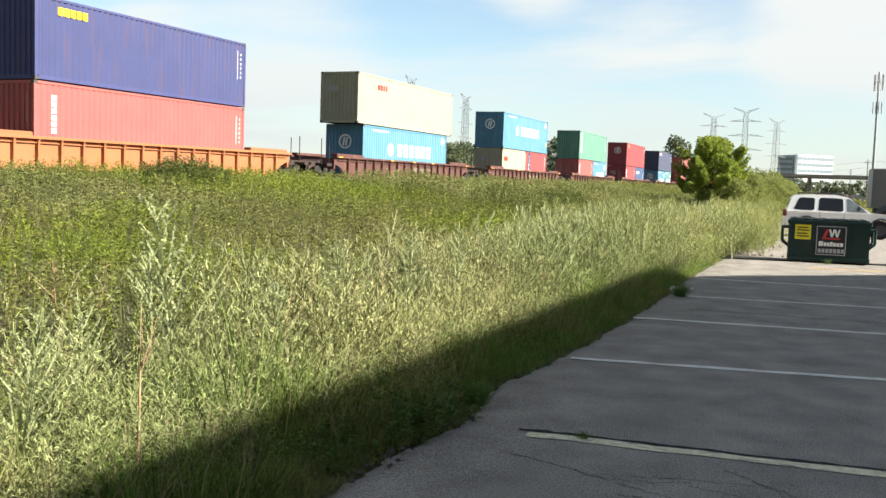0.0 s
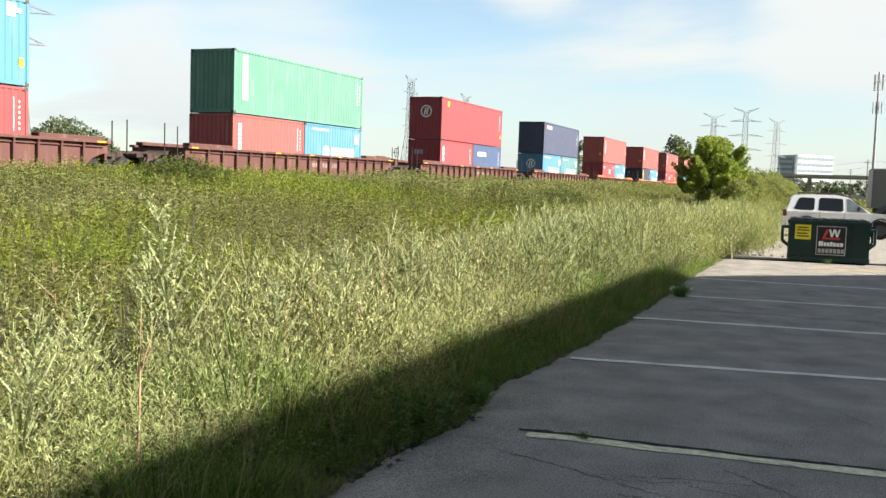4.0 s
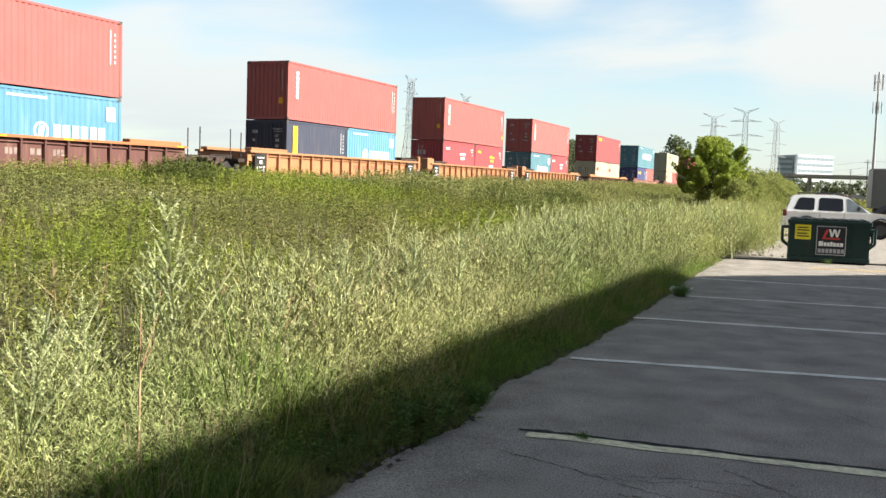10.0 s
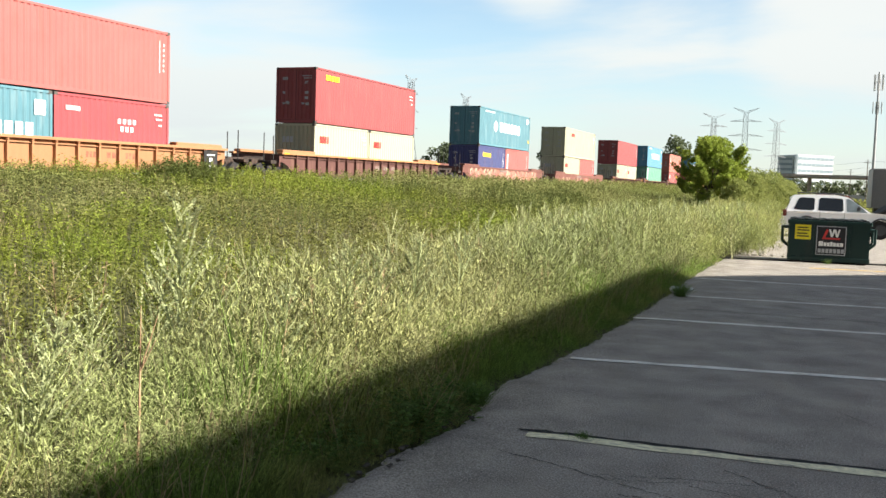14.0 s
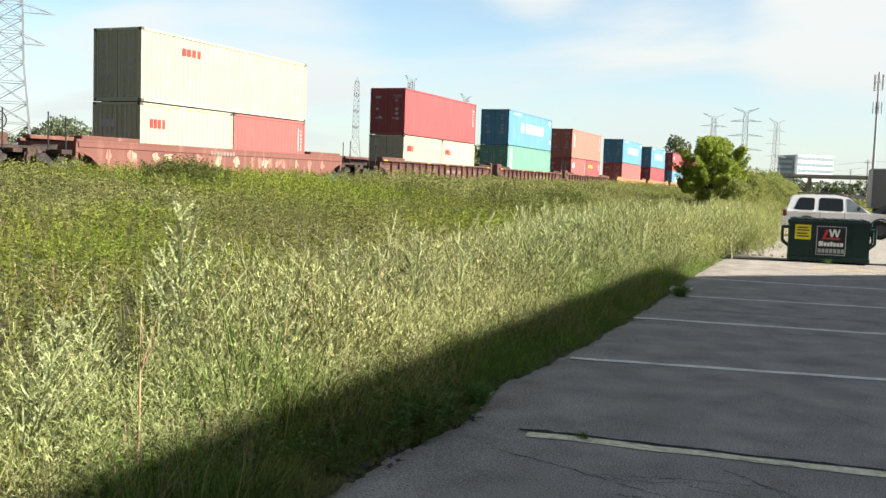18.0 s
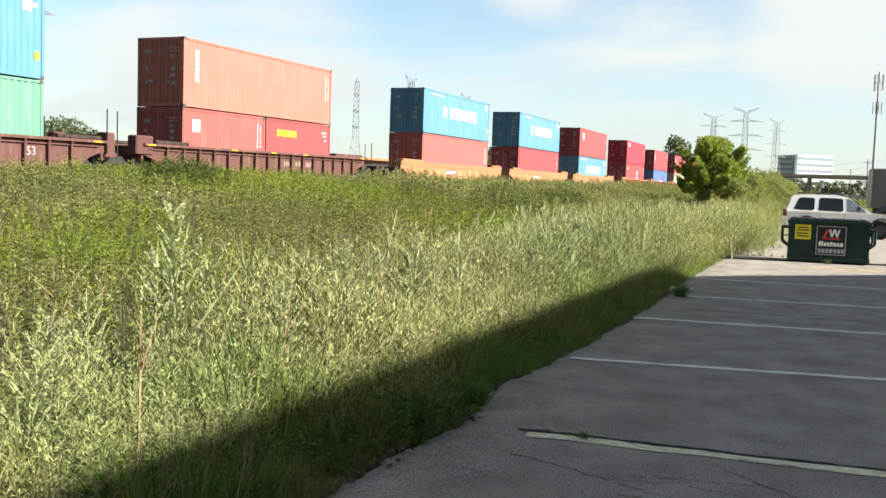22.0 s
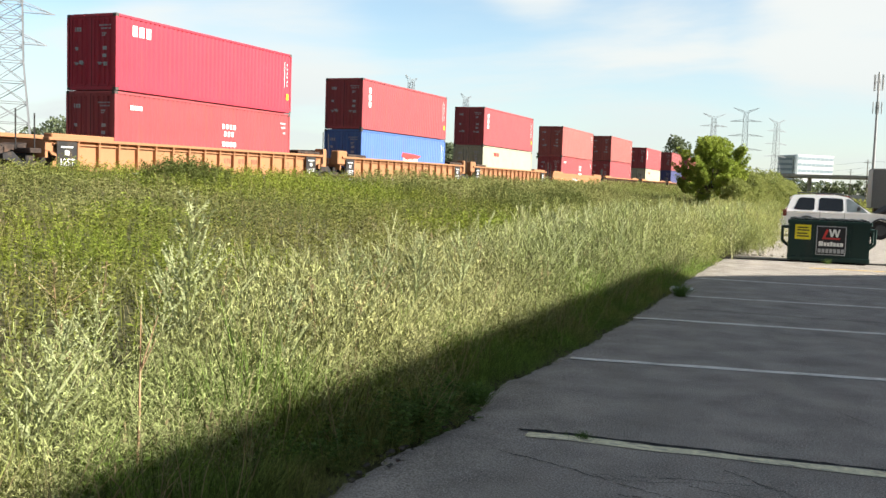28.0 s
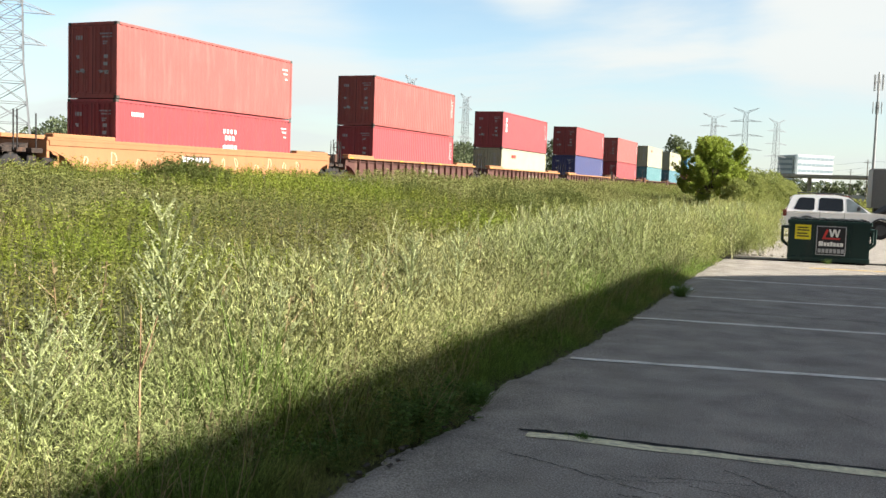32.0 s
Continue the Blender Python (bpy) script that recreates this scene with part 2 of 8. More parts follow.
# ---- mesh helpers ----
class Shape:
    """A mesh in the making: points and faces."""

    def __init__(self):
        self.v, self.f, self.lots = [], [], []

    def add(self, pts, faces):
        n = len(self.v)
        self.lots.append((n, n + len(pts), len(self.f), len(self.f) + len(faces)))
        self.v += [tuple(p) for p in pts]
        self.f += [tuple(n + i for i in face) for face in faces]
        return self

    def box(self, x0, x1, y0, y1, z0, z1, bevel=0.0):
        """A block; with bevel its upright edges and top rim are cut."""
        if bevel:
            b = bevel
            ring = lambda z, s: [(x0 + b + s, y0 + s, z), (x1 - b - s, y0 + s, z), (x1 - s, y0 + b + s, z), (x1 - s, y1 - b - s, z),
                                 (x1 - b - s, y1 - s, z), (x0 + b + s, y1 - s, z), (x0 + s, y1 - b - s, z), (x0 + s, y0 + b + s, z)]
            pts = ring(z0, 0) + ring(z1 - b, 0) + ring(z1, b * 0.7)
            faces = [tuple(range(7, -1, -1)), tuple(range(16, 24))]
            for r in (0, 8):
                faces += [(r + i, r + (i + 1) % 8, r + 8 + (i + 1) % 8, r + 8 + i) for i in range(8)]
            return self.add(pts, faces)
        return self.add([(x0, y0, z0), (x1, y0, z0), (x1, y1, z0), (x0, y1, z0), (x0, y0, z1), (x1, y0, z1), (x1, y1, z1), (x0, y1, z1)],
                        [(3, 2, 1, 0), (4, 5, 6, 7), (0, 1, 5, 4), (1, 2, 6, 5), (2, 3, 7, 6), (3, 0, 4, 7)])

    def bar(self, a, b, r, sides=4, r2=None):
        """A straight rod from a to b."""
        a, b = Vector(a), Vector(b)
        d = (b - a).normalized()
        u = d.cross(Vector((0, 0, 1)) if abs(d.z) < 0.9 else Vector((1, 0, 0))).normalized()
        w = d.cross(u)
        r2 = r if r2 is None else r2
        pts = []
        for c, q in ((a, r), (b, r2)):
            for i in range(sides):
                t = 2 * math.pi * (i + 0.5) / sides
                pts.append(c + (u * math.cos(t) + w * math.sin(t)) * q)
        faces = [(i, (i + 1) % sides, sides + (i + 1) % sides, sides + i) for i in range(sides)]
        return self.add(pts, faces + [tuple(range(sides - 1, -1, -1)), tuple(range(sides, 2 * sides))])

    def lathe(self, axis_a, axis_b, profile, sides=20):
        """Rings of radius r at fractions t of the axis."""
        a, b = Vector(axis_a), Vector(axis_b)
        d = (b - a).normalized()
        u = d.cross(Vector((0, 0, 1)) if abs(d.z) < 0.9 else Vector((1, 0, 0))).normalized()
        w = d.cross(u)
        pts = []
        for t, r in profile:
            c = a + (b - a) * t
            pts += [c + (u * math.cos(2 * math.pi * i / sides) + w * math.sin(2 * math.pi * i / sides)) * r for i in range(sides)]
        faces = []
        for j in range(len(profile) - 1):
            faces += [(j * sides + i, j * sides + (i + 1) % sides, (j + 1) * sides + (i + 1) % sides, (j + 1) * sides + i) for i in range(sides)]
        faces += [tuple(range(sides - 1, -1, -1)), tuple(range((len(profile) - 1) * sides, len(profile) * sides))]
        return self.add(pts, faces)

    def prism(self, outline, axis, a, b):
        """An outline of pairs pushed along an axis (0, 1 or 2) from a to b."""
        put = lambda p, q: (q, p[0], p[1]) if axis == 0 else (p[0], q, p[1]) if axis == 1 else (p[0], p[1], q)
        n = len(outline)
        return self.add([put(p, a) for p in outline] + [put(p, b) for p in outline],
                        [(i, (i + 1) % n, n + (i + 1) % n, n + i) for i in range(n)] + [tuple(range(n - 1, -1, -1)), tuple(range(n, 2 * n))])

    def apart(self):
        """Its blocks as shapes of their own."""
        out = []
        for a, b, c, d in self.lots:
            one = Shape()
            one.add(self.v[a:b], [tuple(i - a for i in f) for f in self.f[c:d]])
            out.append(one)
        return out

    def mesh(self, name, mats):
        me = bpy.data.meshes.new(name)
        me.from_pydata(self.v, [], self.f)
        bm = bmesh.new()
        bm.from_mesh(me)
        bmesh.ops.recalc_face_normals(bm, faces=bm.faces)
        bm.to_mesh(me)
        bm.free()
        for m in (mats if isinstance(mats, (list, tuple)) else [mats]):
            me.materials.append(m)
        return me


def part(name, shape, mat, parent, label="", at=None):
    """One mesh object under a thing or a part."""
    me = shape if isinstance(shape, bpy.types.Mesh) else shape.mesh(name, mat)
    ob = new(name, me)
    ob.parent = parent
    if at is not None:
        ob.matrix_basis = at
    if label:
        ob["label"] = label
    return ob


def thing(name, label, category, group="", kind="", at=None, data=None):
    ob = new(name, data)
    if at is not None:
        ob.matrix_basis = at
    return tagged(ob, label, category, group, kind)


def big_mesh(name, verts, quads, mats, smooth=False):
    """A mesh straight from arrays."""
    me = bpy.data.meshes.new(name)
    me.vertices.add(len(verts))
    me.vertices.foreach_set("co", np.asarray(verts, dtype=np.float32).ravel())
    k = quads.shape[1]
    me.loops.add(quads.size)
    me.loops.foreach_set("vertex_index", quads.astype(np.int32).ravel())
    me.polygons.add(len(quads))
    me.polygons.foreach_set("loop_start", np.arange(0, quads.size, k, dtype=np.int32))
    me.update(calc_edges=True)
    for m in (mats if isinstance(mats, (list, tuple)) else [mats]):
        me.materials.append(m)
    if smooth:
        me.polygons.foreach_set("use_smooth", np.ones(len(quads), dtype=bool))
    return me


# ---- the lie of the land ----
def soft_step(v):
    return np.logaddexp(0.0, v)


def rail_top(y):
    y = np.asarray(y, dtype=float)
    return (1.18 + 0.0165 * 8 * soft_step((y - 12) / 8) - 0.0098 * 12 * soft_step((y - 48) / 12)
            - 0.0067 * 20 * soft_step((y - 230) / 20))


def track_x(y):
    """The middle of the track."""
    y = np.asarray(y, dtype=float)
    near = -27.26 - 0.89 * (np.clip(y, 0, 200) / 100) ** 2
    return near - 2 * 0.89 * 0.02 * np.clip(y - 200, 0, None)


def lot_edge(y):
    """Where the asphalt ends and the weeds begin."""
    y = np.asarray(y, dtype=float)
    base = np.interp(y, (0.0, 3.4, 3.9, 4.5, 5.0, 5.5, 6.0, 6.5, 7.2, 7.9, 10.6, 13.4, 16.8, 22.0, 26.0),
                     (-2.05, -2.11, -2.18, -2.17, -2.13, -2.17, -2.26, -2.32, -2.31, -2.27, -2.32, -2.45, -2.66, -2.86, -2.92))
    return base + 0.018 * np.sin(y * 3.7) + 0.012 * np.sin(y * 11.1) + 0.010 * np.sin(y * 27.0) + 0.006 * np.sin(y * 61.0)


def mix01(v):
    v = np.clip(v, 0, 1)
    return v * v * (3 - 2 * v)


def land(x, y):
    x, y = np.asarray(x, dtype=float), np.asarray(y, dtype=float)
    off = x - track_x(y)
    top = rail_top(y)
    fade = mix01((700 - np.abs(y)) / 300)
    field = -0.02 + (top - 0.15) * fade * mix01((-4.0 - x) / 19.0)                    # rises towards the track
    bed = np.where(np.abs(off) < 1.9, -0.22, -0.22 - (np.abs(off) - 1.9) * 0.5)
    bed = top + np.maximum(bed, -0.9)
    behind = (top - 0.9) * fade * mix01((90 + off) / 80)
    base = np.where(off > 0, field, behind)
    base = base * np.where(off > 0, mix01((200 - y) / 60) * 0.35 + 0.65, 1.0)
    near_bed = mix01((3.6 - np.abs(off)) / 0.8) * fade
    return base * (1 - near_bed) + bed * near_bed


def grid_axis(stops):
    out = []
    for a, b, step in stops:
        out += list(np.arange(a, b, step))
    return np.array(out + [stops[-1][1]])


gx = grid_axis([(-3000, -600, 300), (-600, -120, 60), (-120, -36, 7), (-36, -1, 0.5), (-1, 20, 3), (20, 120, 20), (120, 600, 80), (600, 3000, 400)])
gy = grid_axis([(-1500, -300, 200), (-300, -40, 26), (-40, -4, 4), (-4, 40, 0.8), (40, 200, 4), (200, 700, 25), (700, 4500, 380)])
GX, GY = np.meshgrid(gx, gy)
GZ = land(GX, GY)
GZ += np.where((GX < -3.5) & (np.abs(GX - track_x(GY)) > 4), 0.06 * np.sin(GX * 0.9 + 1.3 * np.sin(GY * 0.31)) * np.cos(GY * 0.7), 0)
GZ = np.where(GX > lot_edge(GY) - 0.5, np.minimum(GZ, -0.06), GZ)
ids = np.arange(GX.size).reshape(GX.shape)
quads = np.stack([ids[:-1, :-1], ids[:-1, 1:], ids[1:, 1:], ids[1:, :-1]], -1).reshape(-1, 4)
ground = tagged(new("ground", big_mesh("ground", np.stack([GX, GY, GZ], -1).reshape(-1, 3), quads, M_SOIL, True)),
                "weedy grass-covered soil rising to the railway embankment", "ground", kind="structure")


# ---- the lot ----
def lot_sheet():
    ys = np.concatenate([np.arange(-40, 0.0, 0.5), np.arange(0.0, 24.0, 0.05), np.arange(24.0, 70.1, 2.0)])
    left = np.where(ys < 26.0, lot_edge(ys), -0.066 * ys - 1.2)
    cols = [left, left + 0.15, left + 0.8]
    xs = np.stack(cols + [np.full_like(ys, v) for v in (0.5, 3.0, 10.0, 60.0)], -1)
    zs = np.zeros_like(xs)
    zs[:, 0] = -0.030
    zs[:, 1] = -0.004
    yy = np.repeat(ys[:, None], xs.shape[1], 1)
    n = np.arange(xs.size).reshape(xs.shape)
    q = np.stack([n[:-1, :-1], n[:-1, 1:], n[1:, 1:], n[1:, :-1]], -1).reshape(-1, 4)
    return big_mesh("parking_lot", np.stack([xs, yy, zs], -1).reshape(-1, 3), q, M_ASPHALT)


lot = tagged(new("parking_lot", lot_sheet()), "worn grey asphalt car park, mostly in a building's shade", "parking lot", kind="structure")


def stripe(x0, y0, x1, y1, width, mat, label, name="parking_line", z=0.004, ragged=0.015):
    """A painted line with slightly eaten edges."""
    a, b = Vector((x0, y0, z)), Vector((x1, y1, z))
    d = (b - a).normalized()
    side = Vector((-d.y, d.x, 0)) * width / 2
    rnd = random.Random(int(y0 * 100))
    n = 36
    s = Shape()
    pts, faces = [], []
    for i in range(n + 1):
        c = a.lerp(b, i / n)
        pts += [c + side * (1 + rnd.uniform(-ragged, ragged) / width * 2), c - side * (1 + rnd.uniform(-ragged, ragged) / width * 2)]
    s.add(pts, [(2 * i, 2 * i + 1, 2 * i + 3, 2 * i + 2) for i in range(n)])
    return tagged(new(name, s.mesh(name, mat)), label, "parking line", kind="structure")


for k, (x0, y0, x1, y1) in enumerate(((-2.17, 7.75, 7.0, 9.88), (-2.30, 10.78, 7.0, 12.62), (-2.35, 13.66, 7.0, 15.45), (-2.55, 16.9, 7.0, 18.25))):
    stripe(x0, y0, x1, y1, 0.11, M_STRIPE, "thin worn white line painted on the asphalt")
stripe(-1.68, 5.15, 7.0, 6.13, 0.11, M_STRIPE_OLD, "flaking yellowed line painted beside a long crack", ragged=0.016)
stripe(-0.9, 21.6, 7.0, 23.2, 0.14, M_YELLOW_LINE, "yellow line painted on the sunlit asphalt")


def crack(points, width, label):
    rnd = random.Random(len(points) + int(points[0][1] * 10))
    s, pts = Shape(), []
    for (xa, ya), (xb, yb) in zip(points, points[1:]):
        for i in range(12):
            f = i / 12
            w = width * rnd.uniform(0.35, 1.2)
            x, y = xa + (xb - xa) * f + rnd.uniform(-0.012, 0.012), ya + (yb - ya) * f + rnd.uniform(-0.012, 0.012)
            pts += [(x, y + w / 2, 0.003), (x, y - w / 2, 0.003)]
    s.add(pts, [(2 * i, 2 * i + 1, 2 * i + 3, 2 * i + 2) for i in range(len(pts) // 2 - 1)])
    return tagged(new("asphalt_crack", s.mesh("asphalt_crack", M_CRACK_SHADE)), label, "crack", kind="structure")


# width takes in the shadow of the higher slab beside the crack
crack([(-1.76, 5.24), (-0.9, 5.33), (0.0, 5.43), (1.4, 5.59), (3.0, 5.78)], 0.06, "open dark crack, with its slab's shadow, along the yellowed line")
crack([(-0.55, 5.0), (-0.2, 4.72), (0.1, 4.3), (0.05, 3.8)], 0.008, "fine crack in the asphalt")
crack([(-1.0, 4.5), (-0.6, 4.35), (-0.3, 4.42), (0.2, 4.1)], 0.007, "fine crack in the asphalt")
crack([(-0.1, 6.9), (0.4, 6.2), (0.5, 5.7)], 0.008, "fine crack in the asphalt")
crack([(0.15, 4.9), (0.55, 4.75), (0.8, 4.35), (1.3, 4.2), (1.5, 3.7)], 0.007, "fine crack in the asphalt")
crack([(-1.75, 4.75), (-1.3, 4.62), (-1.0, 4.5)], 0.008, "fine crack in the asphalt")
crack([(0.5, 5.7), (0.9, 6.6), (0.7, 7.6), (0.95, 8.3)], 0.010, "fine crack in the asphalt")
crack([(-1.9, 12.1), (0.0, 12.3), (3.0, 12.7)], 0.03, "fine crack in the asphalt")


# a net of fine cracks near the foot of the tripod
walkers = random.Random(5)
for _ in range(44):
    cx, cy, way = walkers.uniform(-1.2, 1.9), walkers.uniform(3.3, 5.0), walkers.uniform(-0.5, 0.6)
    line = [(cx, cy)]
    for _k in range(walkers.randint(2, 5)):
        way += walkers.uniform(-0.9, 0.9)
        cx, cy = cx + 0.22 * math.cos(way), cy + 0.16 * math.sin(way)
        line.append((cx, cy))
    crack(line, walkers.uniform(0.005, 0.009), "hairline crack in the asphalt")

# ---- the track ----
def track_ribbon(name, offset, half, height, z, mat, label, y0=-60.0, y1=720.0, step=4.0):
    s, pts, faces = Shape(), [], []
    ys = np.arange(y0, y1 + step, step)
    for y in ys:
        x, t = float(track_x(y)) + offset, float(rail_top(y))
        pts += [(x - half, y, t + z - height), (x + half, y, t + z - height), (x + half * 0.7, y, t + z), (x - half * 0.7, y, t + z)]
    for i in range(len(ys) - 1):
        a, b = 4 * i, 4 * i + 4
        faces += [(a + j, a + (j + 1) % 4, b + (j + 1) % 4, b + j) for j in range(4)]
    s.add(pts, faces)
    return tagged(new(name, s.mesh(name, mat)), label, "railway", kind="structure")


track_ribbon("ballast", 0.0, 2.6, 0.35, -0.17, M_BALLAST, "bed of grey crushed stone under the track")
for rail_off in (-0.7175, 0.7175):
    track_ribbon("rail", rail_off, 0.05, 0.16, 0.0, M_STEEL, "rubbed steel rail on the embankment")


def ties():
    s = Shape()
    for y in np.arange(-20, 200, 0.6):
        x, t = float(track_x(y)), float(rail_top(y))
        s.box(x - 1.3, x + 1.3, y - 0.11, y + 0.11, t - 0.30, t - 0.158)
    return s


tagged(new("railway_ties", ties().mesh("railway_ties", M_TIE)), "dark wooden ties in the ballast", "railway ties", kind="stuff")

# ---- the train ----
WIDE = 2.438
SPEED, GAIN = 14.9657, 0.0043


def travelled(t):
    return SPEED * t + GAIN * t * t


def on_track(s, length, up=0.0):
    """The pose of a thing whose front stands at s along the track."""
    p0 = Vector((float(track_x(s)), s, float(rail_top(s)) + up))
    e = s + length
    p1 = Vector((float(track_x(e)), e, float(rail_top(e)) + up))
    d = (p1 - p0).normalized()
    side = d.cross(Vector((0, 0, 1))).normalized()
    top = side.cross(d)
    m = Matrix((side, d, top)).transposed().to_4x4()
    m.translation = p0
    return m


MOVING = []          # thing, place of its front at the start, length, height over the rail
MESHES = {}


def kept(key, make, mat):
    if key not in MESHES:
        MESHES[key] = make().mesh(key[0], mat)
    return MESHES[key]


def corrugated_side(length, height):
    """A long wall of trapezoid folds, between the rails and the posts."""
    s = Shape()
    y0, y1, z0, z1 = 0.10, length - 0.10, 0.15, height - 0.09
    n = round((y1 - y0) / 0.278)
    p = (y1 - y0) / n
    line = []
    for i in range(n):
        a = y0 + i * p
        line += [(a, 0.0), (a + 0.30 * p, 0.0), (a + 0.5 * p, -0.036), (a + 0.8 * p, -0.036)]
    line.append((y1, 0.0))
    x = WIDE / 2 - 0.012
    pts = [(x + d, y, z) for z in (z0, z1) for y, d in line]
    m = len(line)
    return s.add(pts, [(i, i + 1, m + i + 1, m + i) for i in range(m - 1)])


def corrugated_end(height):
    s = Shape()
    n, x0, x1 = 9, -WIDE / 2 + 0.1, WIDE / 2 - 0.1
    p = (x1 - x0) / n
    line = []
    for i in range(n):
        a = x0 + i * p
        line += [(a, 0.02), (a + 0.4 * p, 0.02), (a + 0.5 * p, 0.065), (a + 0.9 * p, 0.065)]
    line.append((x1, 0.02))
    pts = [(x, y, z) for z in (0.15, height - 0.09) for x, y in line]
    m = len(line)
    return s.add(pts, [(i, i + 1, m + i + 1, m + i) for i in range(m - 1)])


def container_frame(length, height):
    s, w = Shape(), WIDE / 2
    for sx in (-1, 1):
        a, b = sorted((sx * w, sx * (w - 0.10)))
        for y0, y1 in ((0, 0.11), (length - 0.11, length)):
            s.box(a, b, y0, y1, 0.11, height - 0.11)
        a, b = sorted((sx * w, sx * (w - 0.06)))
        s.box(a, b, 0.17, length - 0.17, 0.02, 0.16)
        s.box(a, b, 0.17, length - 0.17, height - 0.10, height - 0.01)
    for y0, y1 in ((0, 0.09), (length - 0.09, length)):
        s.box(-w + 0.16, w - 0.16, y0, y1, 0.01, 0.16)
        s.box(-w + 0.16, w - 0.16, y0, y1, height - 0.12, height - 0.005)
    return s


def roof_panel(length, height):
    s = Shape()
    s.box(-WIDE / 2 + 0.055, WIDE / 2 - 0.055, 0.085, length - 0.085, height - 0.06, height - 0.03)
    for y in np.arange(0.6, length - 0.5, 0.55):
        s.box(-WIDE / 2 + 0.2, WIDE / 2 - 0.2, y, y + 0.25, height - 0.032, height - 0.012)
    return s


def floor_panel(length):
    return Shape().box(-WIDE / 2 + 0.05, WIDE / 2 - 0.05, 0.085, length - 0.085, 0.06, 0.15)


def casting():
    """A corner block with its oval holes, as a bevelled box with recesses."""
    s = Shape().box(-0.002, 0.164, -0.002, 0.180, 0, 0.118, 0.012)
    s.box(0.05, 0.115, -0.006, 0.0, 0.03, 0.09)
    s.box(0.158, 0.168, 0.06, 0.125, 0.03, 0.09)
    return s


def door_leaf(height):
    """A door leaf pressed into upright folds, in a flat border."""
    s, wide = Shape(), WIDE / 2 - 0.11
    x0, x1, z0, z1 = 0.06, wide - 0.06, 0.24, height - 0.20
    n = 4
    p = (x1 - x0) / n
    line = [(x0, 0.03)]
    for i in range(n):
        a = x0 + i * p
        line += [(a + 0.18 * p, 0.03), (a + 0.30 * p, 0.072), (a + 0.72 * p, 0.072), (a + 0.84 * p, 0.03)]
    line.append((x1, 0.03))
    m = len(line)
    s.add([(x, y, z) for z in (z0, z1) for x, y in line], [(i, i + 1, m + i + 1, m + i) for i in range(m - 1)])
    s.box(0.012, x0, 0.03, 0.075, 0.17, height - 0.13)
    s.box(x1, wide - 0.012, 0.03, 0.075, 0.17, height - 0.13)
    s.box(x0, x1, 0.03, 0.075, 0.17, z0)
    s.box(x0, x1, 0.03, 0.075, z1, height - 0.13)
    s.box(x0, x1, 0.0745, 0.085, z0, z1)
    return s


def door_seal(height):
    """The black rubber strip round a door leaf."""
    wide = WIDE / 2 - 0.11
    s = Shape().box(0.0, 0.012, 0.026, 0.07, 0.155, height - 0.115).box(wide - 0.012, wide + 0.006, 0.026, 0.07, 0.155, height - 0.115)
    return s.box(0.012, wide - 0.012, 0.026, 0.07, 0.155, 0.17).box(0.012, wide - 0.012, 0.026, 0.07, height - 0.13, height - 0.115)


def lock_rod(height):
    s = Shape().bar((0, -0.005, 0.09), (0, -0.005, height - 0.05), 0.017, 6)
    for z in (0.2, 0.75, 1.5, height - 0.3):
        s.box(-0.04, 0.04, -0.018, 0.03, z, z + 0.07)
    return s


def lock_handle():
    return Shape().bar((0, -0.02, 1.05), (0.42, -0.02, 1.0), 0.014, 6).box(0.34, 0.44, -0.03, 0.02, 0.96, 1.06)


M_CASTING = material("grimy corner casting steel", (0.10, 0.085, 0.075), 0.7, metal=0.3, spread=0.25)
M_PLATE = material("dim code plate", (0.42, 0.42, 0.43), 0.6, spread=0.2, bump=0.0)
M_ROD = material("worn galvanised locking rod", (0.34, 0.34, 0.34), 0.5, metal=0.1, spread=0.2)


def blocks(s, y0, y1, z0, z1, n, gap=0.28, height_=None, upright=False):
    """A row (or a column) of plain blocks that stands for lettering."""
    if upright:
        p = (z1 - z0) / n
        for i in range(n):
            s.box(0, 0.004, y0, y1, z0 + i * p, z0 + (i + 1 - gap) * p)
    else:
        p = (y1 - y0) / n
        for i in range(n):
            s.box(0, 0.004, y0 + i * p, y0 + (i + 1 - gap) * p, z0, z1)
    return s


def ring(s, y, z, r):
    """A round badge: a ring with a tilted bar pair in it."""
    n = 24
    pts = []
    for q in (r, r * 0.78):
        pts += [(0.004, y + q * math.cos(2 * math.pi * i / n), z + q * math.sin(2 * math.pi * i / n)) for i in range(n)]
    s.add(pts, [(i, (i + 1) % n, n + (i + 1) % n, n + i) for i in range(n)])
    for o in (-0.32, 0.1):
        s.prism([(y + (o - 0.12) * r, z - 0.52 * r), (y + (o + 0.12) * r, z - 0.62 * r), (y + (o + 0.34) * r, z + 0.55 * r), (y + (o + 0.1) * r, z + 0.62 * r)], 0, 0, 0.004)
    s.prism([(y - 0.3 * r, z - 0.1 * r), (y + 0.3 * r, z - 0.05 * r), (y + 0.3 * r, z + 0.12 * r), (y - 0.3 * r, z + 0.07 * r)], 0, 0.0, 0.0035)
    return s


# name -> list of (material, maker(shape, length, height))
def mk_line40(s, L, h):
    ring(s, 0.295 * L, 0.55 * h, 0.40)
    blocks(s, 0.375 * L, 0.80 * L, 0.42 * h, 0.68 * h, 6, 0.30)
    s.box(0, 0.004, 0.10 * L, 0.27 * L, 0.895 * h, 0.925 * h)
    s.box(0, 0.004, 0.925 * L, 0.955 * L, 0.78 * h, 0.93 * h)
    s.box(0, 0.004, 0.955 * L, 0.975 * L, 0.83 * h, 0.88 * h)


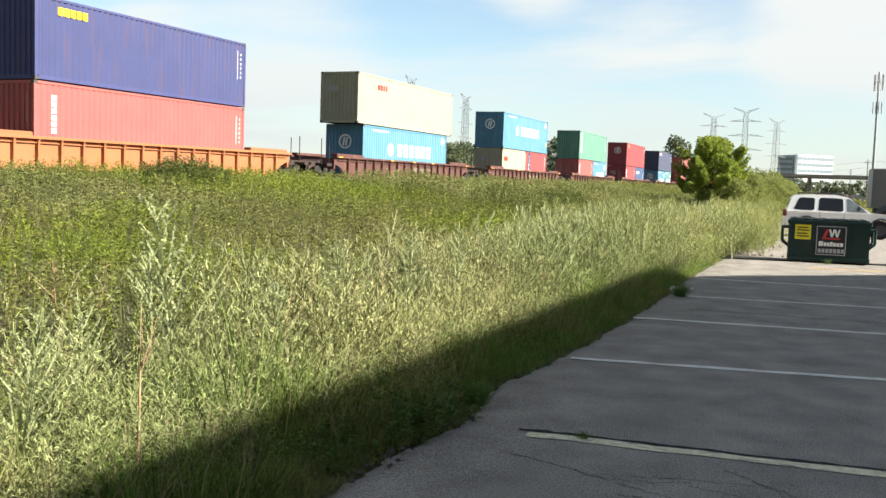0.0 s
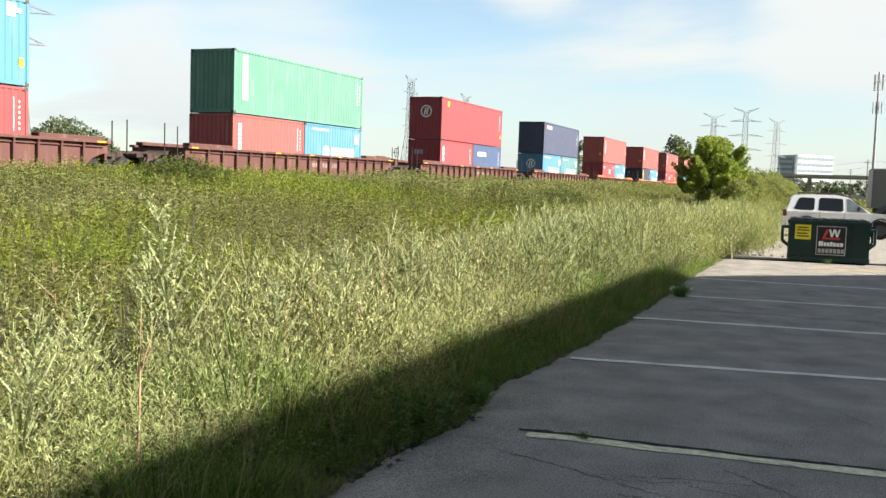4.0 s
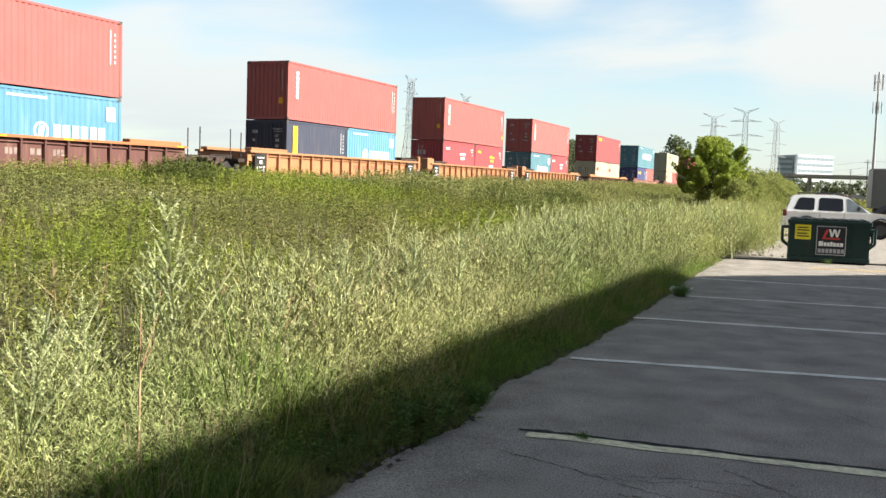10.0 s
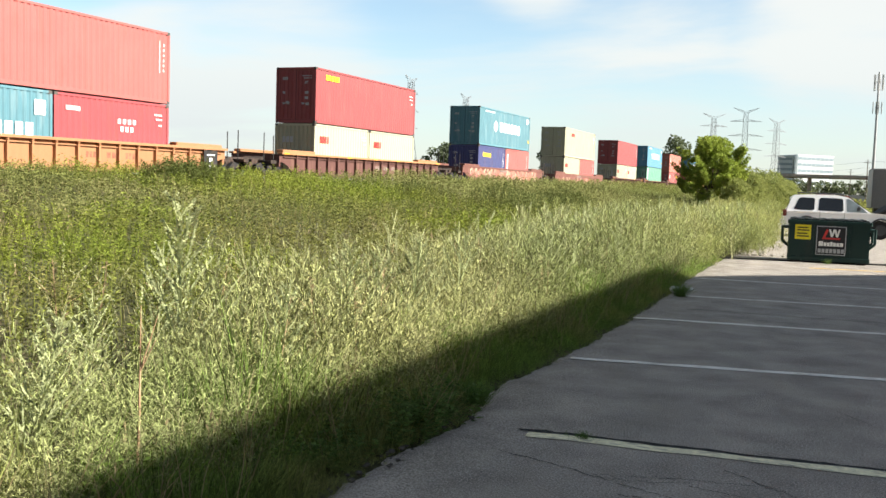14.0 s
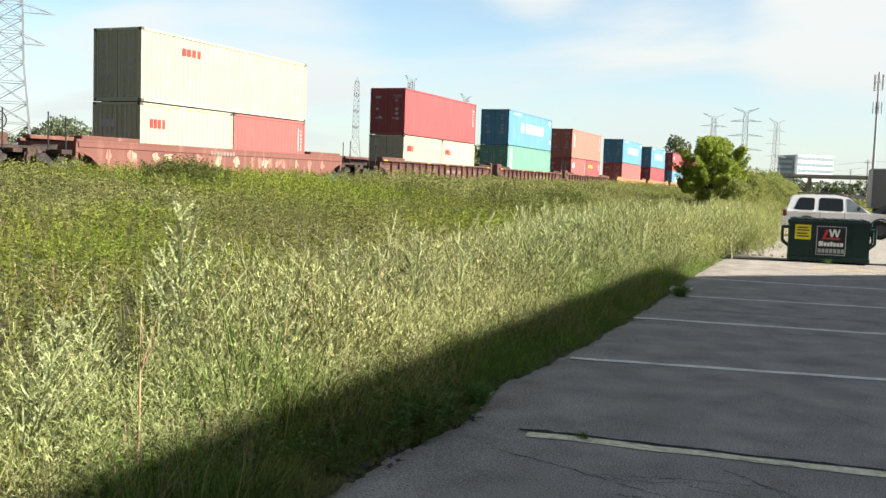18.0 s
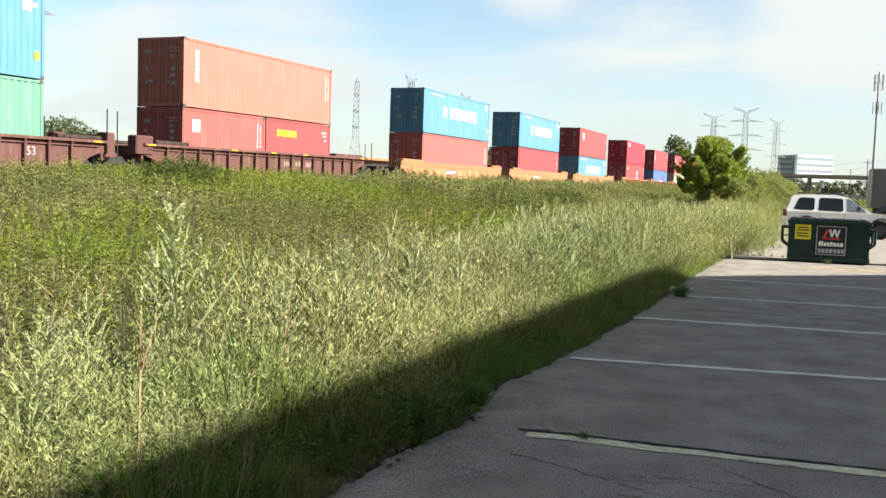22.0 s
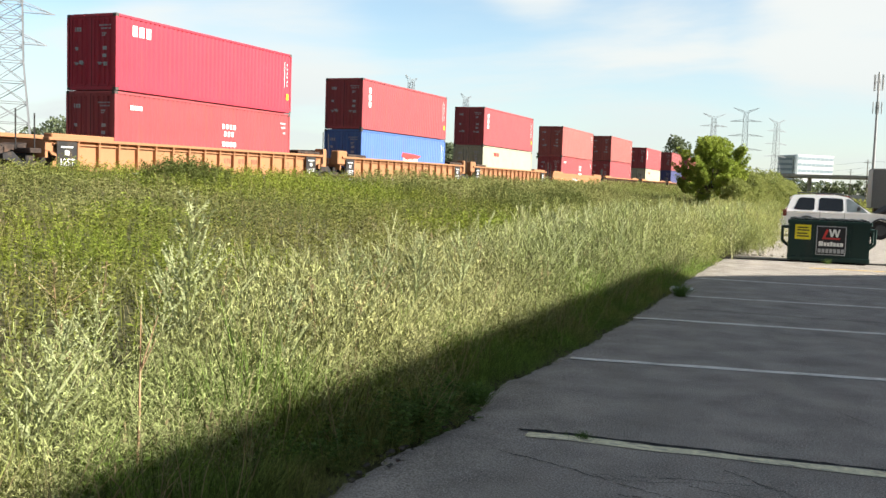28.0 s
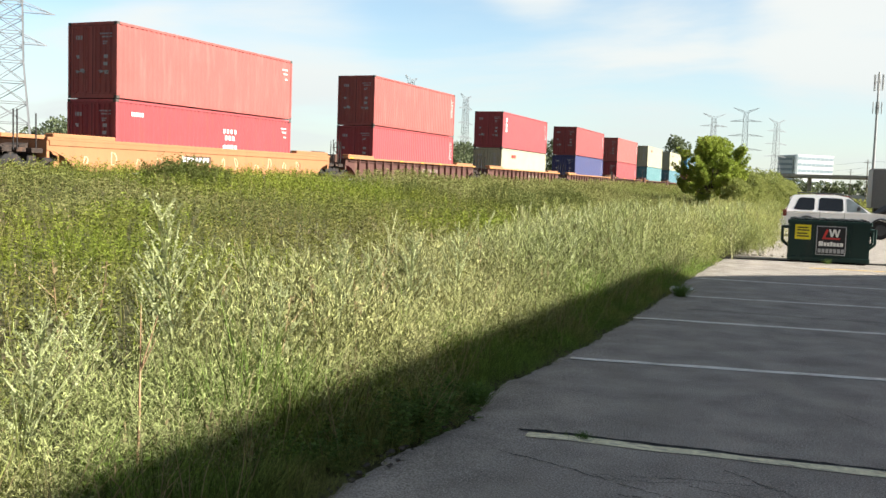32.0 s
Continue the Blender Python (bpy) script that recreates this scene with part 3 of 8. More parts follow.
def mk_line20(s, L, h):
    ring(s, 0.36 * L, 0.45 * h, 0.33)
    blocks(s, 0.45 * L, 0.88 * L, 0.33 * h, 0.55 * h, 6, 0.28)
    s.box(0, 0.004, 0.12 * L, 0.40 * L, 0.88 * h, 0.91 * h)
    s.box(0, 0.004, 0.87 * L, 0.95 * L, 0.66 * h, 0.86 * h)


def mk_upright6(s, L, h):
    blocks(s, 0.055 * L + 0.10, 0.055 * L + 0.34, 0.38 * h, 0.86 * h, 6, 0.22, upright=True)


def mk_upright3(s, L, h):
    blocks(s, 0.06 * L + 0.05, 0.06 * L + 0.34, 0.45 * h, 0.86 * h, 3, 0.2, upright=True)


def mk_side_codes(s, L, h):
    s.box(0, 0.004, L - 0.62, L - 0.59, 0.42 * h, 0.86 * h)
    blocks(s, L - 0.40, L - 0.34, 0.44 * h, 0.86 * h, 6, 0.55, upright=True)


def mk_top_codes(s, L, h):
    for y, z in ((0.85, 0.81), (0.75, 0.74), (0.60, 0.65)):
        blocks(s, L - y, L - 0.38, z * h, (z + 0.026) * h, round((y - 0.38) / 0.09), 0.3)


def mk_four(s, L, h):
    blocks(s, 0.16 * min(L, 12) + 0.6, 0.16 * min(L, 12) + 1.85, 0.72 * h, 0.83 * h, 4, 0.3)


def mk_four20(s, L, h):
    blocks(s, 0.10 * L, 0.10 * L + 0.95, 0.62 * h, 0.76 * h, 4, 0.32)


def mk_seven(s, L, h):
    blocks(s, 0.05 * L + 0.25, 0.05 * L + 0.95, 0.77 * h, 0.83 * h, 6, 0.25)
    c = 0.55 * L if L > 8 else 0.52 * L
    blocks(s, c, c + 1.1, 0.64 * h, 0.71 * h, 4, 0.42)
    blocks(s, c + 0.15, c + 0.95, 0.525 * h, 0.60 * h, 3, 0.42)


def mk_first_block(s, L, h):
    s.box(0, 0.004, 0.06 * L - 0.12, 0.06 * L + 0.24, 0.80 * h, 0.90 * h)


def mk_seven_low(s, L, h):
    mk_seven(s, L, h)
    c = 0.55 * L if L > 8 else 0.52 * L
    blocks(s, c, c + 1.1, 0.37 * h, 0.44 * h, 4, 0.25)


def mk_seven_foot(s, L, h):
    blocks(s, 0.50 * L, 0.50 * L + 0.9, 0.36 * h, 0.43 * h, 4, 0.15)


def mk_word_top(s, L, h):
    blocks(s, 0.06 * L + 0.3, 0.06 * L + 1.75, 0.80 * h, 0.90 * h, 5, 0.15)


def mk_word20(s, L, h):
    blocks(s, 0.16 * L, 0.46 * L, 0.68 * h, 0.80 * h, 5, 0.2)


def mk_three_top(s, L, h):
    blocks(s, 0.075 * L, 0.17 * L, 0.74 * h, 0.88 * h, 3, 0.3)


def mk_strip(s, L, h):
    s.box(0, 0.004, 0.055 * L, 0.055 * L + 0.42, 0.22 * h, 0.93 * h)


def mk_eagle_red(s, L, h):
    s.prism([(0.44 * L, 0.48 * h), (0.50 * L, 0.40 * h), (0.60 * L, 0.40 * h), (0.68 * L, 0.52 * h), (0.60 * L, 0.55 * h), (0.45 * L, 0.58 * h)], 0, 0, 0.004)


def mk_eagle_white(s, L, h):
    blocks(s, 0.46 * L, 0.64 * L, 0.32 * h, 0.45 * h, 3, 0.1)


def mk_square(s, L, h):
    s.box(0, 0.004, 0.11 * L, 0.11 * L + 0.5, 0.62 * h, 0.82 * h)


def mk_panel_side(s, L, h):
    s.box(0, 0.004, 0.11 * L, 0.11 * L + 0.50, 0.15 * h, 0.95 * h)


def mk_panel_front(s, L, h):
    s.box(0, 0.004, 0.10 * L, 0.10 * L + 0.42, 0.12 * h, 0.90 * h)


def mk_panel_letters(s, L, h):
    blocks(s, 0.11 * L + 0.12, 0.11 * L + 0.40, 0.38 * h, 0.92 * h, 4, 0.25, upright=True)


def mk_hc_sticker(s, L, h):
    s.box(0, 0.004, 0.085 * L, 0.085 * L + 0.36, 0.80 * h, 0.92 * h)


def mk_warning(s, L, h):
    s.box(0, 0.004, L - 0.42, L - 0.22, 0.22 * h, 0.32 * h)


MARKS = {
    "first_block": ("red emblem block", M_REDMARK, mk_first_block),
    "line40": ("white lettering shape", M_WHITE, mk_line40), "line20": ("white lettering shape", M_WHITE, mk_line20),
    "upright6": ("white upright lettering block", M_WHITE, mk_upright6), "upright3": ("white upright lettering block", M_WHITE, mk_upright3),
    "codes": ("white code strip", M_WHITE, mk_side_codes), "topcodes": ("white code bar", M_WHITE, mk_top_codes),
    "four": ("red lettering block", M_REDMARK, mk_four), "four20": ("red lettering block", M_REDMARK, mk_four20),
    "seven": ("white lettering block", M_WHITE, mk_seven), "seven_low": ("white lettering block", M_WHITE, mk_seven_low),
    "seven_foot": ("white lettering block", M_WHITE, mk_seven_foot),
    "seven_yellow": ("yellow lettering block", M_YELMARK, mk_seven),
    "word_yellow": ("yellow lettering block", M_YELMARK, mk_word_top), "word20_yellow": ("yellow lettering block", M_YELMARK, mk_word20),
    "word_white": ("white lettering block", M_WHITE, mk_word_top), "word20_white": ("white lettering block", M_WHITE, mk_word20),
    "three_white": ("large white lettering block", M_WHITE, mk_three_top), "strip": ("tall white panel", M_WHITE, mk_strip),
    "eagle_red": ("red emblem", M_REDMARK, mk_eagle_red), "eagle_white": ("white lettering block", M_WHITE, mk_eagle_white),
    "square": ("white square", M_WHITE, mk_square), "panel": ("navy upright panel", M_NAVYMARK, mk_panel_side),
    "panel_letters": ("white upright lettering block", M_WHITE, mk_panel_letters), "sticker": ("yellow height sticker", M_YELMARK, mk_hc_sticker),
    "warning": ("yellow warning sticker", M_YELMARK, mk_warning), "yellow_panel": ("yellow upright panel", M_YELMARK, mk_panel_front),
}


def put_marks(root, key, make, mat, note, at):
    """Each block of a marking as a part of its own."""
    if key not in MESHES:
        MESHES[key] = [s.mesh("marking", mat) for s in make().apart()]
    for me in MESHES[key]:
        part("marking", me, None, root, note, at=at)


def container(front, up, length, height, colour, end, marks, label):
    """A shipping container: frame, corrugated walls, roof, floor, ends or doors, castings, markings."""
    paint_m = COLOURS[colour]
    root = thing("shipping_container", label, "shipping container", "containers on the train", at=on_track(front - 0, length, up))
    part("frame", kept(("frame", length, height, colour), lambda: container_frame(length, height), paint_m), None, root)
    wall = kept(("side_wall", length, height, colour), lambda: corrugated_side(length, height), paint_m)
    part("side_wall", wall, None, root)
    part("side_wall", wall, None, root, at=Matrix.Translation((0, length, 0)) @ Matrix.Rotation(math.pi, 4, "Z"))
    part("roof", kept(("roof", length, height, colour), lambda: roof_panel(length, height), paint_m), None, root)
    part("floor", kept(("floor", length), lambda: floor_panel(length), M_TIE), None, root)
    flip = Matrix.Translation((0, length, 0)) @ Matrix.Rotation(math.pi, 4, "Z")
    blank = kept(("end_wall", height, colour), lambda: corrugated_end(height), paint_m)
    door = kept(("door", height, colour), lambda: door_leaf(height), paint_m)
    rod = kept(("locking_rod", height, colour), lambda: lock_rod(height), paint_m)
    handle = kept(("handle", 1), lock_handle, M_ROD)
    seal = kept(("seal", height), lambda: door_seal(height), M_RUBBER)
    at_doors = Matrix.Identity(4) if end == "doors" else flip
    part("end_wall", blank, None, root, at=flip if end == "doors" else Matrix.Identity(4))
    for mirror in (1, -1):
        leaf = part("door", door, None, root, at=at_doors @ Matrix.Diagonal((mirror, 1, 1, 1)))
        part("seal", seal, None, leaf, "black rubber seal")
        for x in (0.33, 0.83):
            part("locking_rod", rod, None, leaf, at=Matrix.Translation((x, 0, 0)))
            part("handle", handle, None, leaf, at=Matrix.Translation((x, 0, 0)) @ Matrix.Diagonal((-1 if x > 0.5 else 1, 1, 1, 1)))
    block = kept(("corner_casting", 1), casting, M_CASTING)
    w = WIDE / 2
    for cx in (-1, 1):
        for cy in (0, 1):
            for cz in (0, height - 0.118):
                m = Matrix.Translation((cx * w, cy * length, cz)) @ Matrix.Diagonal((-cx, 1 - 2 * cy, 1, 1))
                part("corner_casting", block, None, root, at=m)
    for key in marks:
        note, mat, make = MARKS[key]

        def draw(make=make):
            s = Shape()
            make(s, length, height)
            return s
        put_marks(root, ("marking", key, length, height), draw, mat, note, Matrix.Translation((w - 0.0115, 0, 0)))
    turn = Matrix.Rotation(-math.pi / 2, 4, "Z")
    if end == "badge":
        put_marks(root, ("end_badge", 1), lambda: ring(Shape(), 0, 0, 0.42), M_WHITE, "pale round badge", Matrix.Translation((0.05, 0.018, height * 0.66)) @ turn)
    elif end == "words":
        put_marks(root, ("end_words", 1), lambda: blocks(Shape(), 0, 0.7, 0, 0.3, 3, 0.25), M_GREYMARK, "pale lettering block", Matrix.Translation((-0.75, 0.018, height * 0.62)) @ turn)
    if colour == "orange_red" and end == "blank":
        put_marks(root, ("end_sticker", 1), lambda: Shape().box(0, 0.004, 0.68, 0.92, 0, 0.30), M_REFLECT, "amber sticker", Matrix.Translation((0, 0.018, height * 0.27)) @ turn)
        put_marks(root, ("end_codes", 1), lambda: Shape().box(0, 0.004, 0.86, 0.89, 0, 1.0), M_GREYMARK, "pale upright code line", Matrix.Translation((0, 0.018, height * 0.50)) @ turn)
    elif end == "doors":
        def plates():
            s = Shape()
            # rows of short code bars, small square plates and a mark on the other leaf
            for z, a, b, n in ((0.42, 0.38, 0.98, 7), (0.54, 0.48, 0.98, 5), (0.72, 0.52, 0.76, 3), (0.80, 0.52, 0.70, 2)):
                for i in range(n):
                    p = (b - a) / n
                    s.box(0, 0.004, a + i * p, a + (i + 0.7) * p, height - z - 0.055, height - z)
            for z, y0 in ((1.52, 0.56), (1.24, 0.54), (0.92, 0.60), (1.52, -0.86), (1.0, -0.62)):
                s.box(0, 0.004, y0, y0 + 0.20, z, z + 0.13)
            for i in range(3):
                s.box(0, 0.004, -0.86 + 0.13 * i, -0.77 + 0.13 * i, height - 0.66, height - 0.50)
            return s
        put_marks(root, ("end_plates", height), plates, M_PLATE, "pale code plate", Matrix.Translation((0, 0.0165, 0)) @ turn)
    MOVING.append((root, front, length, up))
    return root


# ---- well cars ----
RIM, FLOOR_Z = 1.27, 0.30
COUPLED, JOINED = 3.55, 2.70          # how far a well reaches past its load, at a coupling and at a joint


def car_side(w0, w1):
    """The deep side plate of the well, cut up over the bogies."""
    w, lo, hi = 1.40, 0.16, RIM - 0.10
    a, b = w0, w1
    outline = [(a, hi), (a, 0.80), (a + 0.30, 0.78), (a + 0.75, 0.62), (a + 1.10, 0.36), (a + 1.30, lo),
               (b - 1.30, lo), (b - 1.10, 0.36), (b - 0.75, 0.62), (b - 0.30, 0.78), (b, 0.80), (b, hi)]
    return Shape().prism(outline, 0, w - 0.02, w + 0.01)


def bottom_chord(w0, w1):
    return Shape().box(1.26, 1.45, w0 + 1.45, w1 - 1.45, 0.10, 0.20, 0.015)


def side_band(w0, w1):
    return Shape().box(1.411, 1.45, w0 + 0.1, w1 - 0.1, RIM - 0.28, RIM - 0.102)


def top_chord(smooth, w0, w1):
    out = 0.06 if smooth else 0.19
    return Shape().box(1.28, 1.40 + out, w0, w1, RIM - 0.10, RIM, 0.02)


def rib():
    w = 1.41
    return Shape().prism([(w, 0.2), (w + 0.17, RIM - 0.1), (w, RIM - 0.1)], 1, -0.03, 0.03).box(w, w + 0.14, -0.045, 0.045, 0.24, RIM - 0.1)


def end_guard():
    """A guide rail that stands over the rim at the end; y runs inwards."""
    return Shape().box(1.05, 1.46, 0.25, 3.3, RIM, RIM + 0.14, 0.03)


def end_block(first):
    """The tall box over a joint between two wells; y runs inwards."""
    if first:
        return Shape().box(1.02, 1.50, -0.38, 0.62, RIM - 0.42, RIM + 0.30, 0.05)
    return Shape().box(1.02, 1.48, -0.52, 0.0, RIM - 0.60, RIM + 0.32, 0.05)


def joint_rail(first):
    """A round-topped guide rail between the joint and the load."""
    a = 0.75 if first else 0.2
    return Shape().bar((1.40, a, RIM + 0.07), (1.40, a + 2.1, RIM + 0.07), 0.085, 8).box(1.30, 1.50, a + 0.1, a + 0.3, RIM, RIM + 0.1).box(1.30, 1.50, a + 1.6, a + 1.8, RIM, RIM + 0.1)


def ledge(w0, w1):
    return Shape().box(1.411, 1.50, w0 + 0.3, w1 - 0.3, RIM - 0.25, RIM - 0.215)


def end_wall_plate():
    return Shape().box(-1.38, 1.38, 0.02, 0.14, 0.55, RIM - 0.11)


def low_deck(gap):
    """The low grimy deck over the bogie between two cars."""
    s = Shape().prism([(0.0, 0.78), (-gap, 0.78), (-gap, 0.95), (-0.4, 0.95), (0.0, 1.05)], 0, -0.55, 0.55)
    s.box(-1.30, 1.30, -0.55, -0.05, 0.70, 0.86, 0.02)
    s.box(-1.25, 1.25, -gap + 0.1, -gap + 0.5, 0.72, 0.86, 0.02)
    return s


def bogie_frame():
    s = Shape()
    for sx in (-1, 1):
        x = sx * 1.0
        s.prism([(-1.15, 0.62), (-0.75, 0.72), (-0.35, 0.40), (0.35, 0.40), (0.75, 0.72), (1.15, 0.62), (1.15, 0.46), (0.8, 0.40), (0.4, 0.2), (-0.4, 0.2), (-0.8, 0.40), (-1.15, 0.46)], 0, x - 0.09, x + 0.09)
    s.box(-1.1, 1.1, -0.2, 0.2, 0.42, 0.68, 0.03)
    return s


def wheelset():
    s = Shape().bar((-0.95, 0, 0), (0.95, 0, 0), 0.075, 10)
    for sx in (-1, 1):
        s.lathe((sx * 0.66, 0, 0), (sx * 0.80, 0, 0), [(0, 0.47), (0.2, 0.45), (0.25, 0.42), (0.9, 0.415), (1, 0.39)], 20)
    return s


def coupler():
    return Shape().box(-0.10, 0.10, -0.9, 0.3, 0.60, 0.82, 0.02).box(-0.2, 0.2, -1.1, -0.8, 0.55, 0.9, 0.04)


def grab_post(height):
    return Shape().bar((0, 0, 0.80), (0, 0, height), 0.026, 6)


def reservoir():
    """An air tank lying on the deck."""
    return Shape().lathe((-0.7, 0, 0), (0.7, 0, 0), [(0, 0.05), (0.03, 0.15), (0.1, 0.2), (0.9, 0.2), (0.97, 0.15), (1, 0.05)], 14)


def brake_box():
    return Shape().box(-0.35, 0.35, -0.2, 0.2, 0.0, 0.42, 0.04)


def brake_wheel():
    s = Shape()
    n = 16
    for i in range(n):
        a, b = 2 * math.pi * i / n, 2 * math.pi * (i + 1) / n
        s.bar((0, 0.28 * math.cos(a), 0.28 * math.sin(a)), (0, 0.28 * math.cos(b), 0.28 * math.sin(b)), 0.022, 5)
    for i in range(4):
        a = math.pi * i / 2
        s.bar((0, 0, 0), (0, 0.28 * math.cos(a), 0.28 * math.sin(a)), 0.014, 4)
    return s.bar((-0.25, 0, 0), (0.03, 0, 0), 0.02, 6)


def floor_beam():
    return Shape().box(-1.38, 1.38, 0, 0.4, 0.12, 0.24)


def load_board():
    return Shape().box(1.56, 1.585, -0.46, 0.46, 0.24, RIM - 0.13)


SCRIBBLE = {"pink": 34, "apricot": 12, "brown": 20}


def sprayed_letters(front, w0, w1):
    """Bloated cream and pink letter shapes, each with a darker outline, and one large ring."""
    rnd = random.Random(int(front) + 3)
    out = []
    y = w0 + 1.5
    while y < w1 - 1.9:
        full = front == 276.71
        wide = rnd.uniform(0.55, 1.15) if full else rnd.uniform(0.25, 0.5)
        lobes, turn = rnd.randint(2, 4), rnd.uniform(0, 6.28)
        tall = rnd.uniform(0.40, 0.5) if full else rnd.uniform(0.16, 0.3)

        def shape(k, y=y, full=full, wide=wide, lobes=lobes, turn=turn, tall=tall):
            pts = []
            for i in range(26):
                a = 2 * math.pi * i / 26
                r = 1 + 0.22 * math.sin(lobes * a + turn) + 0.12 * math.sin((lobes + 3) * a + 2 * turn)
                pts.append((y + wide / 2 + (wide / 2 * r + k) * math.cos(a), 0.72 + max(min((tall * r + k) * math.sin(a), 0.42 if full else 0.24), -0.5)))
            return pts
        out.append((shape(0.028), 0.0025, M_SPRAYLINE, "dark red sprayed outline"))
        out.append((shape(0.0), 0.005, rnd.choice((M_GRAFFITI, M_GRAFFITI, M_PINKSPRAY)), "cream and pink sprayed letter shape"))
        for _ in range(3 if full else 1):
            c = y + wide * rnd.uniform(0.2, 0.75)
            out.append(([(c, 0.58), (c + 0.035, 0.57), (c + 0.06, 0.98), (c + 0.02, 1.0)], 0.007, M_SPRAYLINE, "dark red sprayed stroke"))
        y += wide + (rnd.choice((-0.05, 0.02)) if full else rnd.choice((0.05, 0.3, 0.9)))
    return out


def scrawl(front, side_colour, w0, w1):
    rnd = random.Random(int(front))
    s = Shape()
    n = SCRIBBLE[side_colour]
    x = 1.412
    for i in range(n):
        y = w0 + 1.6 + (i + rnd.uniform(0, 0.5)) * (w1 - w0 - 3.6) / n
        hgt = rnd.uniform(0.25, 0.55)
        z = 0.34 + rnd.uniform(0, 0.12)
        lean = rnd.uniform(-0.18, 0.18)
        c = 0.05
        bow = rnd.uniform(0.1, 0.3)
        s.prism([(y, z), (y + c, z), (y + c + lean, z + hgt), (y + lean, z + hgt)], 0, x, x + 0.003)
        pts = [(y + lean + bow * math.sin(a), z + hgt * (0.5 + 0.5 * math.cos(a))) for a in np.linspace(0, math.pi * 0.95, 7)]
        for (ya, za), (yb, zb) in zip(pts, pts[1:]):
            s.prism([(ya, za), (ya + c, za), (yb + c, zb), (yb, zb)], 0, x, x + 0.0025)
    return s


